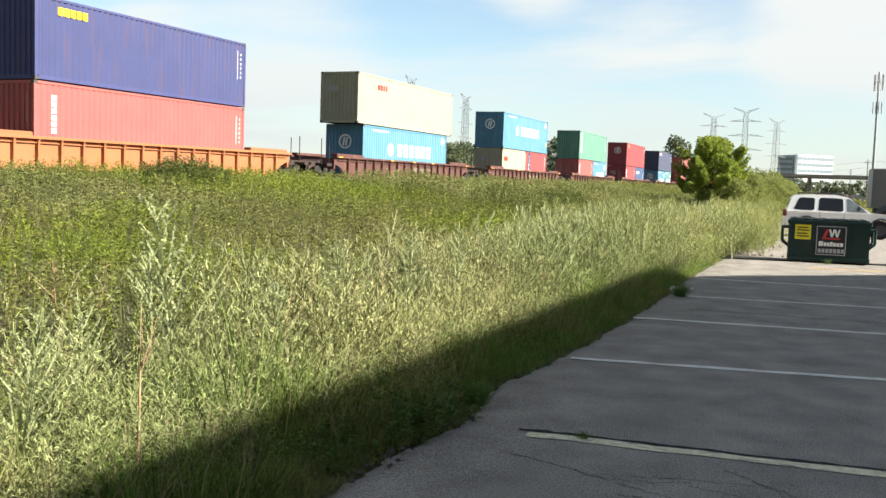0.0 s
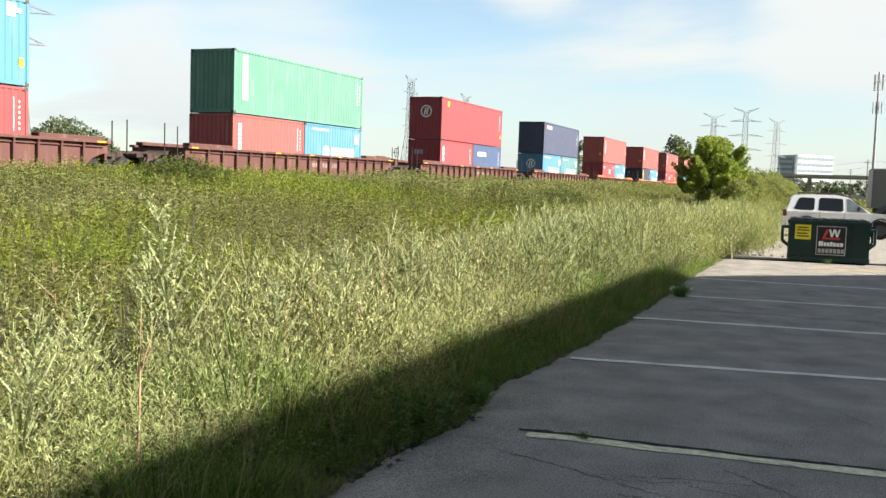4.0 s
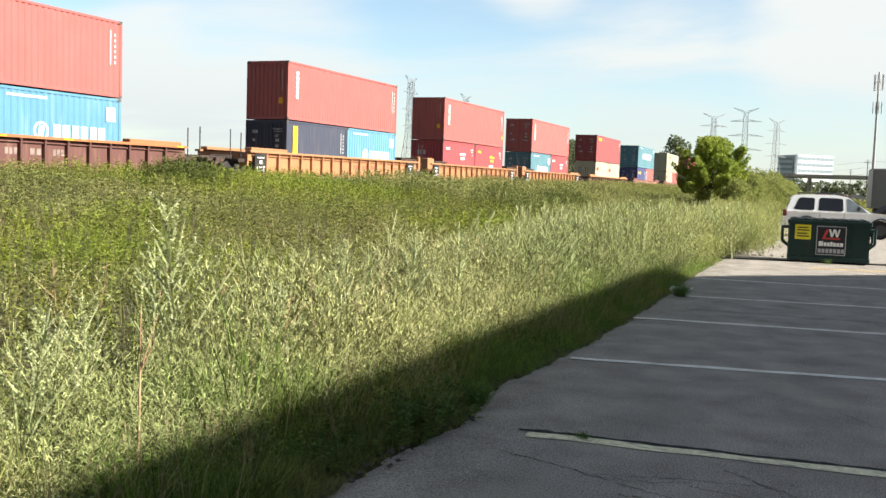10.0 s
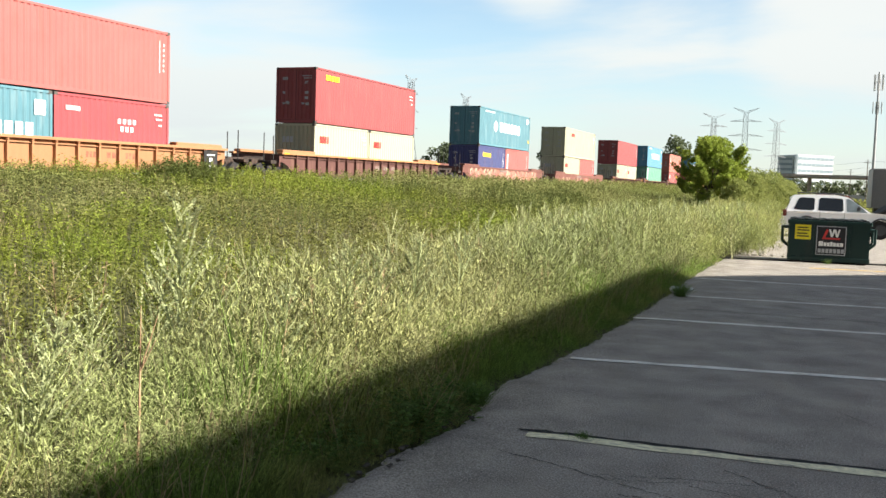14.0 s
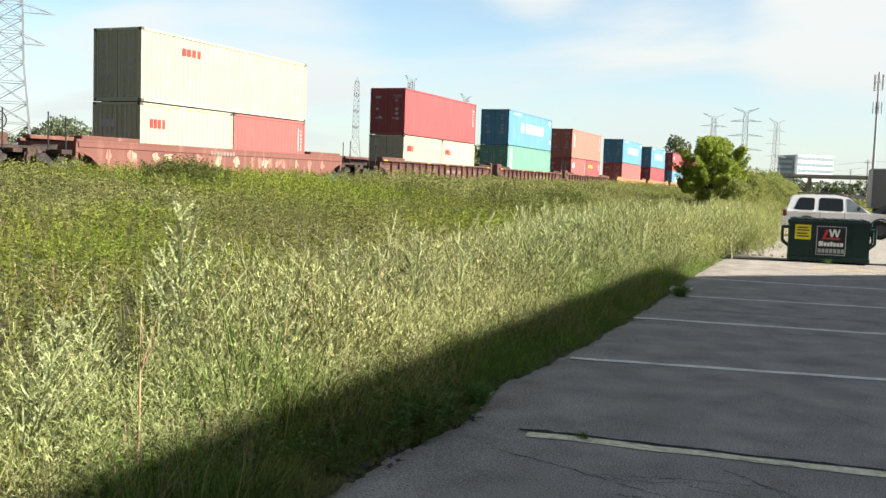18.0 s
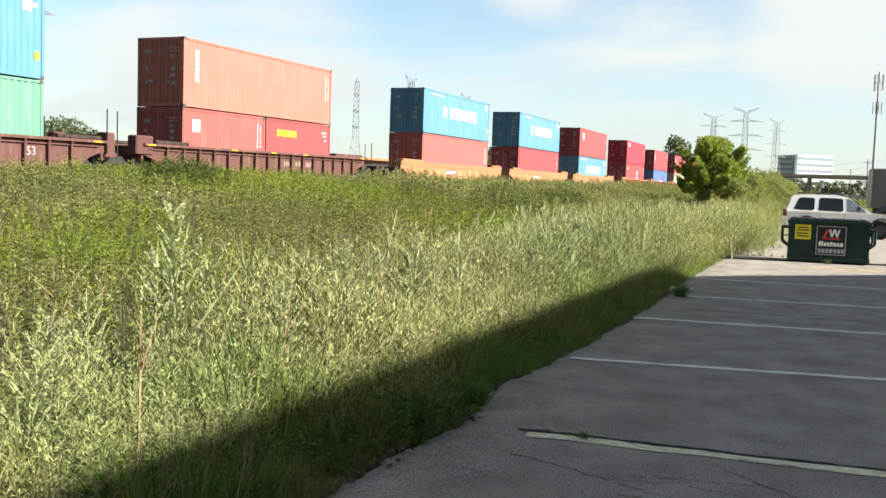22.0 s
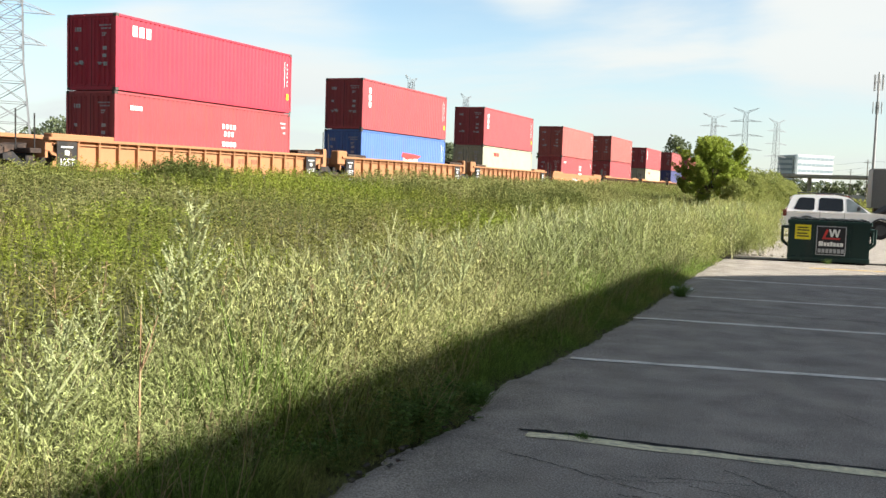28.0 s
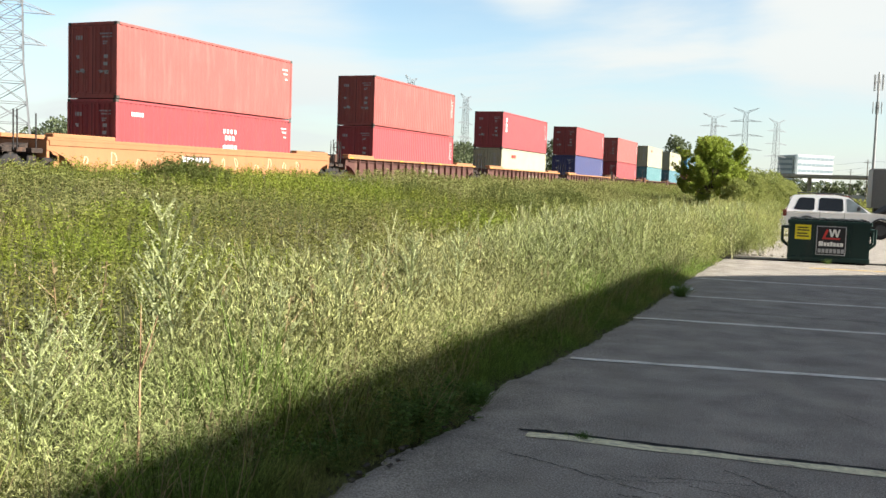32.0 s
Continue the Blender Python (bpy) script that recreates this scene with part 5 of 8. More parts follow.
class Sprig:
    """Quads of leaves and stems for one plant form; each with a slot number."""

    def __init__(self):
        self.v, self.q, self.m = [], [], []

    def leaf(self, base, way, length, width, slot=0):
        base, way = np.array(base, float), np.array(way, float)
        way /= np.linalg.norm(way) + 1e-9
        side = np.cross(way, rng.normal(size=3))
        side /= np.linalg.norm(side) + 1e-9
        mid = base + way * length * 0.45 + np.array((0, 0, 0.06 * length))
        n = len(self.v)
        self.v += [base, mid + side * width / 2, base + way * length - np.array((0, 0, 0.08 * length)), mid - side * width / 2]
        self.q.append((n, n + 1, n + 2, n + 3))
        self.m.append(slot)

    def curl(self, base, way, length, width, bend, rings=4, slot=0):
        """A narrow leafy sprig that bows over: a tapered ribbon in a few steps."""
        p, d = np.array(base, float), np.array(way, float)
        d /= np.linalg.norm(d) + 1e-9
        side = np.cross(d, rng.normal(size=3))
        side /= np.linalg.norm(side) + 1e-9
        turn = np.cross(side, d) * bend / rings
        n = len(self.v)
        for i in range(rings):
            w = width * (0.55, 1.0, 0.8, 0.2)[i if rings == 4 else (0, 1, 3)[i]] / 2
            self.v += [p - side * w, p + side * w]
            p = p + d * length / (rings - 1)
            d = d + turn
            d /= np.linalg.norm(d)
        for i in range(rings - 1):
            self.q.append((n + 2 * i, n + 2 * i + 1, n + 2 * i + 3, n + 2 * i + 2))
            self.m.append(slot)

    def strip(self, a, b, w0, w1, slot=1):
        a, b = np.array(a, float), np.array(b, float)
        side = np.cross(b - a, rng.normal(size=3))
        side /= np.linalg.norm(side) + 1e-9
        n = len(self.v)
        self.v += [a - side * w0 / 2, a + side * w0 / 2, b + side * w1 / 2, b - side * w1 / 2]
        self.q.append((n, n + 1, n + 2, n + 3))
        self.m.append(slot)

    def done(self):
        return np.array(self.v), np.array(self.q), np.array(self.m)


def forb(leaves, leaf=0.11, wide=0.028, spread=0.6):
    """A leafy upright stem."""
    s = Sprig()
    bend = rng.normal(0, 0.09, 2)
    at = lambda t: np.array((bend[0] * t, bend[1] * t, t))
    s.strip(at(0), at(0.9), 0.012, 0.006, 0)
    for i in range(leaves):
        t = 0.12 + 0.88 * i / leaves
        az = i * 2.4 + rng.uniform(-0.5, 0.5)
        s.leaf(at(t), (math.cos(az) * spread, math.sin(az) * spread, rng.uniform(0.2, 0.9)), leaf * rng.uniform(0.7, 1.3) * (1.2 - 0.6 * t), wide * rng.uniform(0.7, 1.3))
    return s.done()


def tuft(blades, width=0.012, spread=0.45, heads=0.0):
    s = Sprig()
    for i in range(blades):
        az, out = rng.uniform(0, 6.28), rng.uniform(0.02, spread)
        base = np.array((rng.normal(0, 0.06), rng.normal(0, 0.06), 0))
        top = base + np.array((math.cos(az) * out, math.sin(az) * out, rng.uniform(0.55, 1.0)))
        mid = base + (top - base) * 0.55 + np.array((0, 0, 0.10))
        side = np.cross(top - base, rng.normal(size=3))
        side *= width / 2 / (np.linalg.norm(side) + 1e-9)
        n = len(s.v)
        s.v += [base - side * 0.7, base + side * 0.7, mid + side, mid - side, top]
        s.q += [(n, n + 1, n + 2, n + 3), (n + 3, n + 2, n + 4, n + 4)]
        s.m += [0, 0]
        if rng.random() < heads:
            s.leaf(top - np.array((0, 0, 0.02)), (rng.normal(0, 0.2), rng.normal(0, 0.2), 1), 0.10, 0.02, 1)
    v, q, m = np.array(s.v), s.q, s.m
    # a pointed blade ends in a narrow quad
    vv = list(v)
    out = []
    for a in q:
        if a[2] == a[3]:
            vv.append(v[a[2]] + np.array((0.0015, 0, 0)))
            a = (a[0], a[1], a[2], len(vv) - 1)
        out.append(a)
    return np.array(vv), np.array(out), np.array(m)


def scatter(name, forms, xs, ys, heights, widths, mats, label, category, lean=0.10, sink=0.02, tilt=None):
    """Plants of a few forms over the ground, as one object."""
    vs, qs, ms, n = [], [], [], 0
    zs = land(xs, ys) - sink
    pick = rng.integers(0, len(forms), len(xs))
    for f, (v, q, m) in enumerate(forms):
        w = np.where(pick == f)[0]
        if not len(w):
            continue
        a = rng.uniform(0, 2 * np.pi, len(w))[:, None]
        lx, ly = rng.normal(0, lean, len(w))[:, None], rng.normal(0, lean, len(w))[:, None]
        if tilt is not None:
            lx, ly = lx + tilt[0][w][:, None], ly + tilt[1][w][:, None]
        h, k = heights[w][:, None], widths[w][:, None]
        x = (v[None, :, 0] * np.cos(a) - v[None, :, 1] * np.sin(a)) * k + lx * v[None, :, 2] * h + xs[w][:, None]
        y = (v[None, :, 0] * np.sin(a) + v[None, :, 1] * np.cos(a)) * k + ly * v[None, :, 2] * h + ys[w][:, None]
        z = v[None, :, 2] * h + zs[w][:, None]
        vs.append(np.stack([x, y, z], -1).reshape(-1, 3))
        qs.append((q[None] + (np.arange(len(w)) * len(v))[:, None, None] + n).reshape(-1, 4))
        ms.append(np.tile(m, len(w)))
        n += len(w) * len(v)
    me = big_mesh(name, np.concatenate(vs), np.concatenate(qs), mats)
    me.polygons.foreach_set("material_index", np.concatenate(ms).astype(np.int32))
    return tagged(new(name, me), label, category, kind="stuff")


def in_sight(x, y, margin=1.0):
    return (x > -1.22 * y - margin) & (x < 0.08 * y + 0.5)


def sow(count, x0, x1, y0, y1, keep=None):
    x, y = rng.uniform(x0, x1, count), rng.uniform(y0, y1, count)
    ok = in_sight(x, y)
    if keep is not None:
        ok &= keep(x, y)
    return x[ok], y[ok]


def clumps(x, y, size, seed):
    """The nearest of many scattered clump centres: offset in clump sizes, distance, and a number of its own."""
    toss = lambda i, j, k: np.modf(np.abs(np.sin(i * 127.1 + j * 311.7 + k * 74.7 + seed * 19.3)) * 43758.5453)[0]
    best = np.full(len(x), 9.0)
    dx, dy, own = np.zeros(len(x)), np.zeros(len(x)), np.zeros(len(x))
    ci, cj = np.floor(x / size), np.floor(y / size)
    for di in (-1, 0, 1):
        for dj in (-1, 0, 1):
            i, j = ci + di, cj + dj
            u, w = x / size - (i + 0.1 + 0.8 * toss(i, j, 1)), y / size - (j + 0.1 + 0.8 * toss(i, j, 2))
            r = np.hypot(u, w)
            near_ = r < best
            best, dx, dy = np.where(near_, r, best), np.where(near_, u, dx), np.where(near_, w, dy)
            own = np.where(near_, toss(i, j, 3), own)
    return dx, dy, best, own


def patchy(x, y, scale, seed):
    """Slow waves between 0 and 1, for uneven growth."""
    return 0.5 + 0.25 * (np.sin(x * scale * 1.3 + seed) * np.cos(y * scale + 2 * seed) + np.sin(x * scale * 0.5 - y * scale * 0.8 + 3 * seed))


def bushy(branches, per, length=0.075, wide=0.009, reach=0.34, rings=4, leaves=0.4, loose=0.42):
    """A bushy weed a metre high: arching side shoots set with bowed sprigs and small leaves."""
    s = Sprig()
    bend = rng.normal(0, 0.10, 2)
    at = lambda t: np.array((bend[0] * t * t, bend[1] * t * t, t))
    s.strip(at(0), at(0.5), 0.010, 0.007)
    s.strip(at(0.5), at(0.95), 0.007, 0.003)
    for i in range(branches):
        t = 0.08 + 0.66 * (i + 0.5) / branches
        az = i * 2.4 + rng.uniform(-0.5, 0.5)
        out = reach * (1.05 - 0.75 * t) * rng.uniform(0.65, 1.25)
        flat = np.array((math.cos(az), math.sin(az), 0.0))
        a = at(t)
        b = a + flat * out * 0.62 + np.array((0, 0, rng.uniform(0.08, 0.16)))
        c = b + flat * out * rng.uniform(0.1, 0.5) + np.array((0, 0, rng.uniform(0.04, 0.24) * (1.1 - 0.5 * t)))
        s.strip(a, b, wide * 0.5, wide * 0.4)
        for j in range(per):
            f = ((j + rng.uniform(0, 1)) / per) ** 0.8
            p = a + (b - a) * f * 2 if f < 0.5 else b + (c - b) * (f - 0.5) * 2
            d = rng.normal(0, loose, 3) + flat * rng.uniform(-0.1, 0.6) + np.array((0, 0, 0.75))
            s.curl(p, d, length * rng.uniform(0.5, 1.35) * (1.15 - 0.35 * f), wide * rng.uniform(0.6, 1.3), rng.normal(0, 2.6 * loose), rings)
            if rng.random() < leaves:
                s.leaf(p, rng.normal(0, 0.7, 3) + flat * 0.3, length * rng.uniform(0.3, 0.6), wide * rng.uniform(1.0, 1.7))
    for j in range(per):
        t = rng.uniform(0.62, 0.97)
        s.curl(at(t), rng.normal(0, 0.45, 3) + np.array((0, 0, 0.9)), length * rng.uniform(0.5, 1.0), wide * 0.8, rng.normal(0, 0.9), rings)
    return s.done()


def candelabra(branches, per, leaf=0.020, wide=0.010, length=0.40, start=0.22, thick=0.018):
    """An upright weed a metre high: a stout leafy spike with straight rising side spikes."""
    s = Sprig()
    bend = rng.normal(0, 0.05, 2)
    at = lambda t: np.array((bend[0] * t * t, bend[1] * t * t, t))
    s.strip(at(0), at(0.5), 0.012, 0.009)
    rods = [(at(0.42), at(1.0), per * 2, thick * 1.5)]
    for i in range(branches):
        t = start + (0.90 - start) * (i + 0.5) / branches
        az = i * 2.4 + rng.uniform(-0.3, 0.3)
        way = np.array((math.cos(az) * 0.50, math.sin(az) * 0.50, rng.uniform(0.75, 1.0)))
        rods.append((at(t), at(t) + way * (length * (1 - t) + 0.06) * rng.uniform(0.8, 1.2), per, thick))
    for a, b, n, w in rods:
        d = b - a
        size = np.linalg.norm(d)
        for _ in range(2):
            s.curl(a, d, size, w, rng.normal(0, 0.12), 4)
        for j in range(n):
            f = (j + rng.uniform(0, 1)) / n
            s.leaf(a + d * (0.1 + 0.85 * f), d / size * 0.8 + rng.normal(0, 0.40, 3), leaf * rng.uniform(0.7, 1.3) * (1.2 - 0.5 * f), wide * rng.uniform(0.7, 1.2))
    return s.done()


def seed_stalk():
    """A thin stalk a metre long that arches over, with a narrow pale head."""
    s = Sprig()
    az, arch = rng.uniform(0, 6.28), rng.uniform(0.15, 0.5)
    flat = np.array((math.cos(az), math.sin(az), 0.0))
    at = lambda t: flat * arch * t ** 2.4 + np.array((0, 0, t - 0.22 * arch * t ** 4))
    for a in (0.0, 0.25, 0.5, 0.7, 0.85):
        b = {0.0: 0.25, 0.25: 0.5, 0.5: 0.7, 0.7: 0.85, 0.85: 1.0}[a]
        s.strip(at(a), at(b), 0.006 * (1.2 - a), 0.006 * (1.2 - b))
    for j in range(26):
        t = rng.uniform(0.68, 1.0)
        s.leaf(at(t), (at(t) - at(t - 0.06)) * 12 + rng.normal(0, 0.35, 3), 0.030, 0.009)
    return s.done()


def blob(x, y, cx, cy, rx, ry, turn=0.0):
    """1 inside an oval patch, falling to 0 at its rim."""
    c, n = math.cos(radians(turn)), math.sin(radians(turn))
    u, w = ((x - cx) * c + (y - cy) * n) / rx, (-(x - cx) * n + (y - cy) * c) / ry
    return np.clip(1.6 - 1.2 * (u * u + w * w), 0, 1)


# silvery weeds along the lot: bushy bodies, uneven in height
close_forms = [bushy(20, 11, 0.064, 0.0070, 0.34, 3, 0.6, 0.42) for _ in range(7)]
near_forms = [bushy(16, 9, 0.070, 0.0072, 0.34, 3, 0.4, 0.34) for _ in range(7)]
mid_forms = [bushy(12, 7, 0.090, 0.0088, 0.34, 3, 0.2, 0.26) for _ in range(8)]
far_forms = [bushy(9, 6, 0.122, 0.0120, 0.32, 3, 0.05, 0.24) for _ in range(7)]


def swell(x, y):
    """How the row rises and sinks along its length."""
    return 0.55 * patchy(x, y, 1.9, 0.7) + 0.45 * patchy(x, y, 4.3, 2.9)


x, y = sow(2500, -5.6, -1.5, 0.7, 13.0, lambda x, y: (x < lot_edge(y) - 0.36) & (x > lot_edge(y) - 1.15 - 0.075 * y + 0.35 * np.sin(y * 1.9)))
dx, dy, far_out, own = clumps(x, y, 0.72, 3)
keep = (far_out < 0.52) | (rng.uniform(0, 1, len(x)) < 0.45)
x, y, dx, dy, far_out, own = (v_[keep] for v_ in (x, y, dx, dy, far_out, own))
inner = np.clip((lot_edge(y) - x - 0.3) / 0.8, 0, 1)
hgt = rng.uniform(0.82, 1.12, len(x)) * (0.42 + 0.46 * own + 0.22 * swell(x, y)) * np.clip(1.12 - 0.75 * far_out ** 2, 0.5, 1.2)
hgt *= (0.62 + 0.38 * inner) * np.interp(y, (2.0, 6.0, 12.0), (0.95, 1.0, 1.2))
close = np.hypot(x, y) < 4.9
for chosen, forms in ((close, close_forms), (~close, near_forms)):
    scatter("silvery_weeds", forms, x[chosen], y[chosen], hgt[chosen], 0.7 * hgt[chosen] + 0.30, [M_MUGWORT, M_STEM], "dense silvery green weeds beside the car park", "weeds", 0.10, tilt=(0.35 * dx[chosen], 0.35 * dy[chosen]))
# low growth fills the gaps between the clumps
x, y = sow(430, -5.2, -1.9, 1.5, 11.0, lambda x, y: (x < lot_edge(y) - 0.45) & (x > lot_edge(y) - 2.0))
hgt = rng.uniform(0.34, 0.56, len(x))
scatter("silvery_weeds", near_forms, x, y, hgt, 0.7 * hgt + 0.30, [M_MUGWORT, M_STEM], "low silvery growth between the taller weeds", "weeds", 0.12)
for cx, cy, n, top in ((-3.35, 4.05, 24, 0.62), (-3.55, 4.7, 20, 0.66), (-3.1, 3.5, 16, 0.55)):
    x, y = rng.normal(cx, 0.16, n), rng.normal(cy, 0.16, n)
    hgt = top * rng.uniform(0.75, 1.05, n)
    scatter("silvery_weeds", close_forms, x, y, hgt, 0.7 * hgt + 0.30, [M_MUGWORT, M_STEM], "bushy silvery weed clump beside the car park", "weeds", 0.15)
# the same weeds go on beside and behind the tripod
y = rng.uniform(-9.0, 1.2, 260)
x = lot_edge(y) - rng.uniform(0.5, 3.2, 260)
hgt = rng.uniform(0.35, 0.8, 260)
scatter("silvery_weeds", mid_forms, x, y, hgt, 0.85 * hgt + 0.2, [M_MUGWORT, M_STEM], "silvery green weeds along the car park", "weeds")

in_row = lambda x, y: np.where(y < 22.6, (x < lot_edge(y) - 0.35 + 0.25 * (y > 15.5)) & (x > lot_edge(y) - 2.1 - 0.02 * y + 0.3 * np.sin(y * 1.3)), (x < -0.066 * y - 0.45 - 0.55 * (y < 25.0)) & (x > -4.3 - 0.06 * y))
for count, ya, yb, forms, leaf_m, size in ((3400, 13.0, 27.0, mid_forms, M_GOLDWEED, 1.15), (2900, 27.0, 62.0, far_forms, M_FARWEED, 1.7)):
    x, y = sow(count, -9.0, -1.6, ya, yb, in_row)
    dx, dy, far_out, own = clumps(x, y, size, 5)
    keep = (far_out < 0.5) | (rng.uniform(0, 1, len(x)) < 0.25)
    x, y, dx, dy, far_out, own = (v_[keep] for v_ in (x, y, dx, dy, far_out, own))
    hgt = rng.uniform(0.85, 1.12, len(x)) * (0.28 + 0.80 * own + 0.20 * patchy(x, y, 1.3, 2.1)) * np.clip(1.12 - 0.75 * far_out ** 2, 0.5, 1.2) * np.interp(y, (13, 24, 40), (1.0, 1.1, 1.2))
    scatter("silvery_weeds", forms, x, y, hgt, 0.6 * hgt + 0.35, [leaf_m, M_STEM], "dense pale weeds running along the car park", "weeds", 0.10, tilt=(0.3 * dx, 0.3 * dy))

# two rounded mounds of the same weeds beside the dumpster's pad
for cx, cy, rx, ry, n, top in ((-2.95, 28.6, 0.95, 1.9, 130, 1.28), (-3.15, 25.2, 0.75, 1.3, 90, 1.05), (-3.2, 20.6, 0.55, 1.6, 80, 0.95)):
    a, r = rng.uniform(0, 6.28, n), np.sqrt(rng.uniform(0, 1, n))
    x, y = cx + rx * r * np.cos(a), cy + ry * r * np.sin(a)
    hgt = top * rng.uniform(0.8, 1.05, n) * (1.05 - 0.45 * r * r)
    scatter("silvery_weeds", mid_forms, x, y, hgt, 0.6 * hgt + 0.35, [M_FARWEED, M_STEM], "rounded mound of pale weeds beside the pad", "weeds", 0.08, tilt=(0.22 * r * np.cos(a), 0.22 * r * np.sin(a)))

# spires that stand above the row, in loose groups
near_spires = [candelabra(10, 16, 0.018, 0.0095, 0.34, 0.35, 0.006) for _ in range(5)]
far_spires = [candelabra(7, 6, 0.030, 0.0135, 0.34, 0.35, 0.011) for _ in range(5)]
in_band = lambda x, y: np.where(y < 26.2, (x < lot_edge(y) - 0.8) & (x > lot_edge(y) - 2.9), (x < -0.066 * y - 0.8) & (x > -5.0 - 0.08 * y)) & (patchy(x, y, 1.1, 1.6) > 0.46)
for count, ya, yb, forms in ((150, 4.0, 12.0, near_spires), (900, 12.0, 55.0, far_spires)):
    x, y = sow(count, -9.0, -2.6, ya, yb, in_band)
    hgt = rng.uniform(0.72, 1.25, len(x)) * np.interp(y, (4.0, 12.0), (0.86, 1.05))
    scatter("silvery_weeds", forms, x, y, hgt, 0.85 * hgt, [M_SPIRE, M_STEM], "feathery pale spires above the weeds", "weeds", 0.16)

# groups of taller spires along the back of the row, each group leaning one way
gather_x, gather_y, gather_h, gather_tx, gather_ty = [], [], [], [], []
for gy_, back, n, top, lean_x in ((5.6, 1.75, 6, 0.98, 0.22), (6.6, 1.95, 7, 1.02, 0.34), (7.6, 1.6, 5, 0.92, -0.25), (8.7, 2.0, 8, 1.04, 0.05), (9.9, 1.9, 7, 1.0, -0.2), (11.2, 2.1, 9, 1.08, 0.1), (12.6, 2.3, 9, 1.10, 0.2),
                                  (14.0, 2.2, 10, 1.12, -0.1), (15.4, 2.4, 16, 1.28, 0.05), (16.4, 2.5, 18, 1.34, 0.12), (17.6, 2.4, 14, 1.26, -0.05), (19.4, 2.5, 12, 1.15, 0.1), (21.5, 2.6, 12, 1.2, 0.1), (24.0, 2.6, 14, 1.25, 0.0), (27.0, 2.5, 16, 1.3, 0.1), (30.5, 2.4, 18, 1.35, 0.0), (25.4, 0.75, 12, 1.25, 0.1), (28.8, 0.7, 16, 1.42, 0.0), (32.0, 1.1, 16, 1.48, 0.1), (36.0, 1.3, 16, 1.5, 0.0)):
    gather_x.append(rng.normal(float(lot_edge(gy_)) - back, 0.16 + 0.008 * gy_, n))
    gather_y.append(rng.normal(gy_, 0.16 + 0.012 * gy_, n))
    gather_h.append(top * rng.uniform(0.68, 1.0, n))
    gather_tx.append(rng.normal(lean_x, 0.12, n))
    gather_ty.append(rng.normal(0.0, 0.12, n))
x, y, hgt = np.concatenate(gather_x), np.concatenate(gather_y), np.concatenate(gather_h)
lean_x, lean_y = np.concatenate(gather_tx), np.concatenate(gather_ty)
for w, forms in ((y < 10.5, [candelabra(13, 20, 0.018, 0.0095, 0.42, 0.25, 0.006) for _ in range(6)]), (y >= 10.5, [candelabra(9, 10, 0.027, 0.0135, 0.42, 0.28, 0.012) for _ in range(6)])):
    scatter("silvery_weeds", forms, x[w], y[w], hgt[w], 0.95 * hgt[w], [M_SPIRE, M_STEM], "groups of tall feathery pale spires in the row", "weeds", 0.05, tilt=(lean_x[w], lean_y[w]))

# thin arching stalks at the back of the row
x, y = sow(420, -7.2, -2.6, 3.2, 15.0, lambda x, y: (x < lot_edge(y) - 0.9) & (x > lot_edge(y) - 2.3 - 0.22 * y))
hgt = rng.uniform(0.5, 0.95, len(x))
scatter("seed_stalks", [seed_stalk() for _ in range(7)], x, y, hgt, hgt * 0.9, [M_SPIRE, M_STRAW], "thin pale arching stalks with narrow heads", "grass", 0.12)

# low grass at the asphalt's edge
edge_forms = [tuft(9, 0.010, 0.6) for _ in range(4)]
y = 2.0 + 22.0 * rng.uniform(0, 1, 8000) ** 1.4
x = lot_edge(y) - np.abs(rng.normal(0, 0.36, len(y))) - 0.01
clumped = patchy(x, y, 5.5, 0.9) + rng.uniform(-0.2, 0.2, len(x)) > 0.36
x, y = x[clumped], y[clumped]
hgt = np.clip(0.015 + (lot_edge(y) - x) * 0.55, 0.03, 0.5) * rng.uniform(0.5, 1.5, len(y)) * (0.45 + 1.1 * patchy(x, y, 3.6, 0.3))
scatter("edge_grass", edge_forms, x, y, hgt, hgt * 0.8 + 0.04, [M_EDGE], "short dark green grass creeping over the asphalt edge", "grass", 0.2)
y = 2.0 + 22.0 * rng.uniform(0, 1, 2600) ** 1.4
x = lot_edge(y) - rng.uniform(0.0, 0.75, len(y)) - 0.05
hgt = np.clip(0.05 + (lot_edge(y) - x) * 0.48, 0.05, 0.5) * rng.uniform(0.5, 1.3, len(y)) * (0.3 + 0.9 * patchy(x, y, 3.1, 1.9))
hgt = np.minimum(hgt, 0.32)
scatter("edge_weeds", [forb(16, 0.14, 0.04, 1.1) for _ in range(5)], x, y, hgt, hgt + 0.1, [M_EDGE, M_STEM], "low broad-leaved weeds beside the asphalt", "weeds", 0.25)

# dark leafy weeds that hang over the broken corner of the asphalt
for cx, cy, rx, ry, n, top in ((-2.34, 5.0, 0.16, 0.40, 170, 0.24), (-2.45, 5.75, 0.14, 0.30, 70, 0.18), (-2.44, 4.2, 0.14, 0.35, 70, 0.20)):
    x, y = rng.normal(cx, rx * 0.6, n), rng.normal(cy, ry * 0.6, n)
    x = np.minimum(x, lot_edge(y) + 0.03)
    hgt = top * rng.uniform(0.35, 1.1, n)
    scatter("edge_weeds", [forb(18, 0.115, 0.050, 1.1) for _ in range(4)], x, y, hgt, 0.32 + 0.5 * hgt, [M_CLOVER, M_STEM], "dark broad-leaved weeds over the broken asphalt edge", "weeds", 0.3)

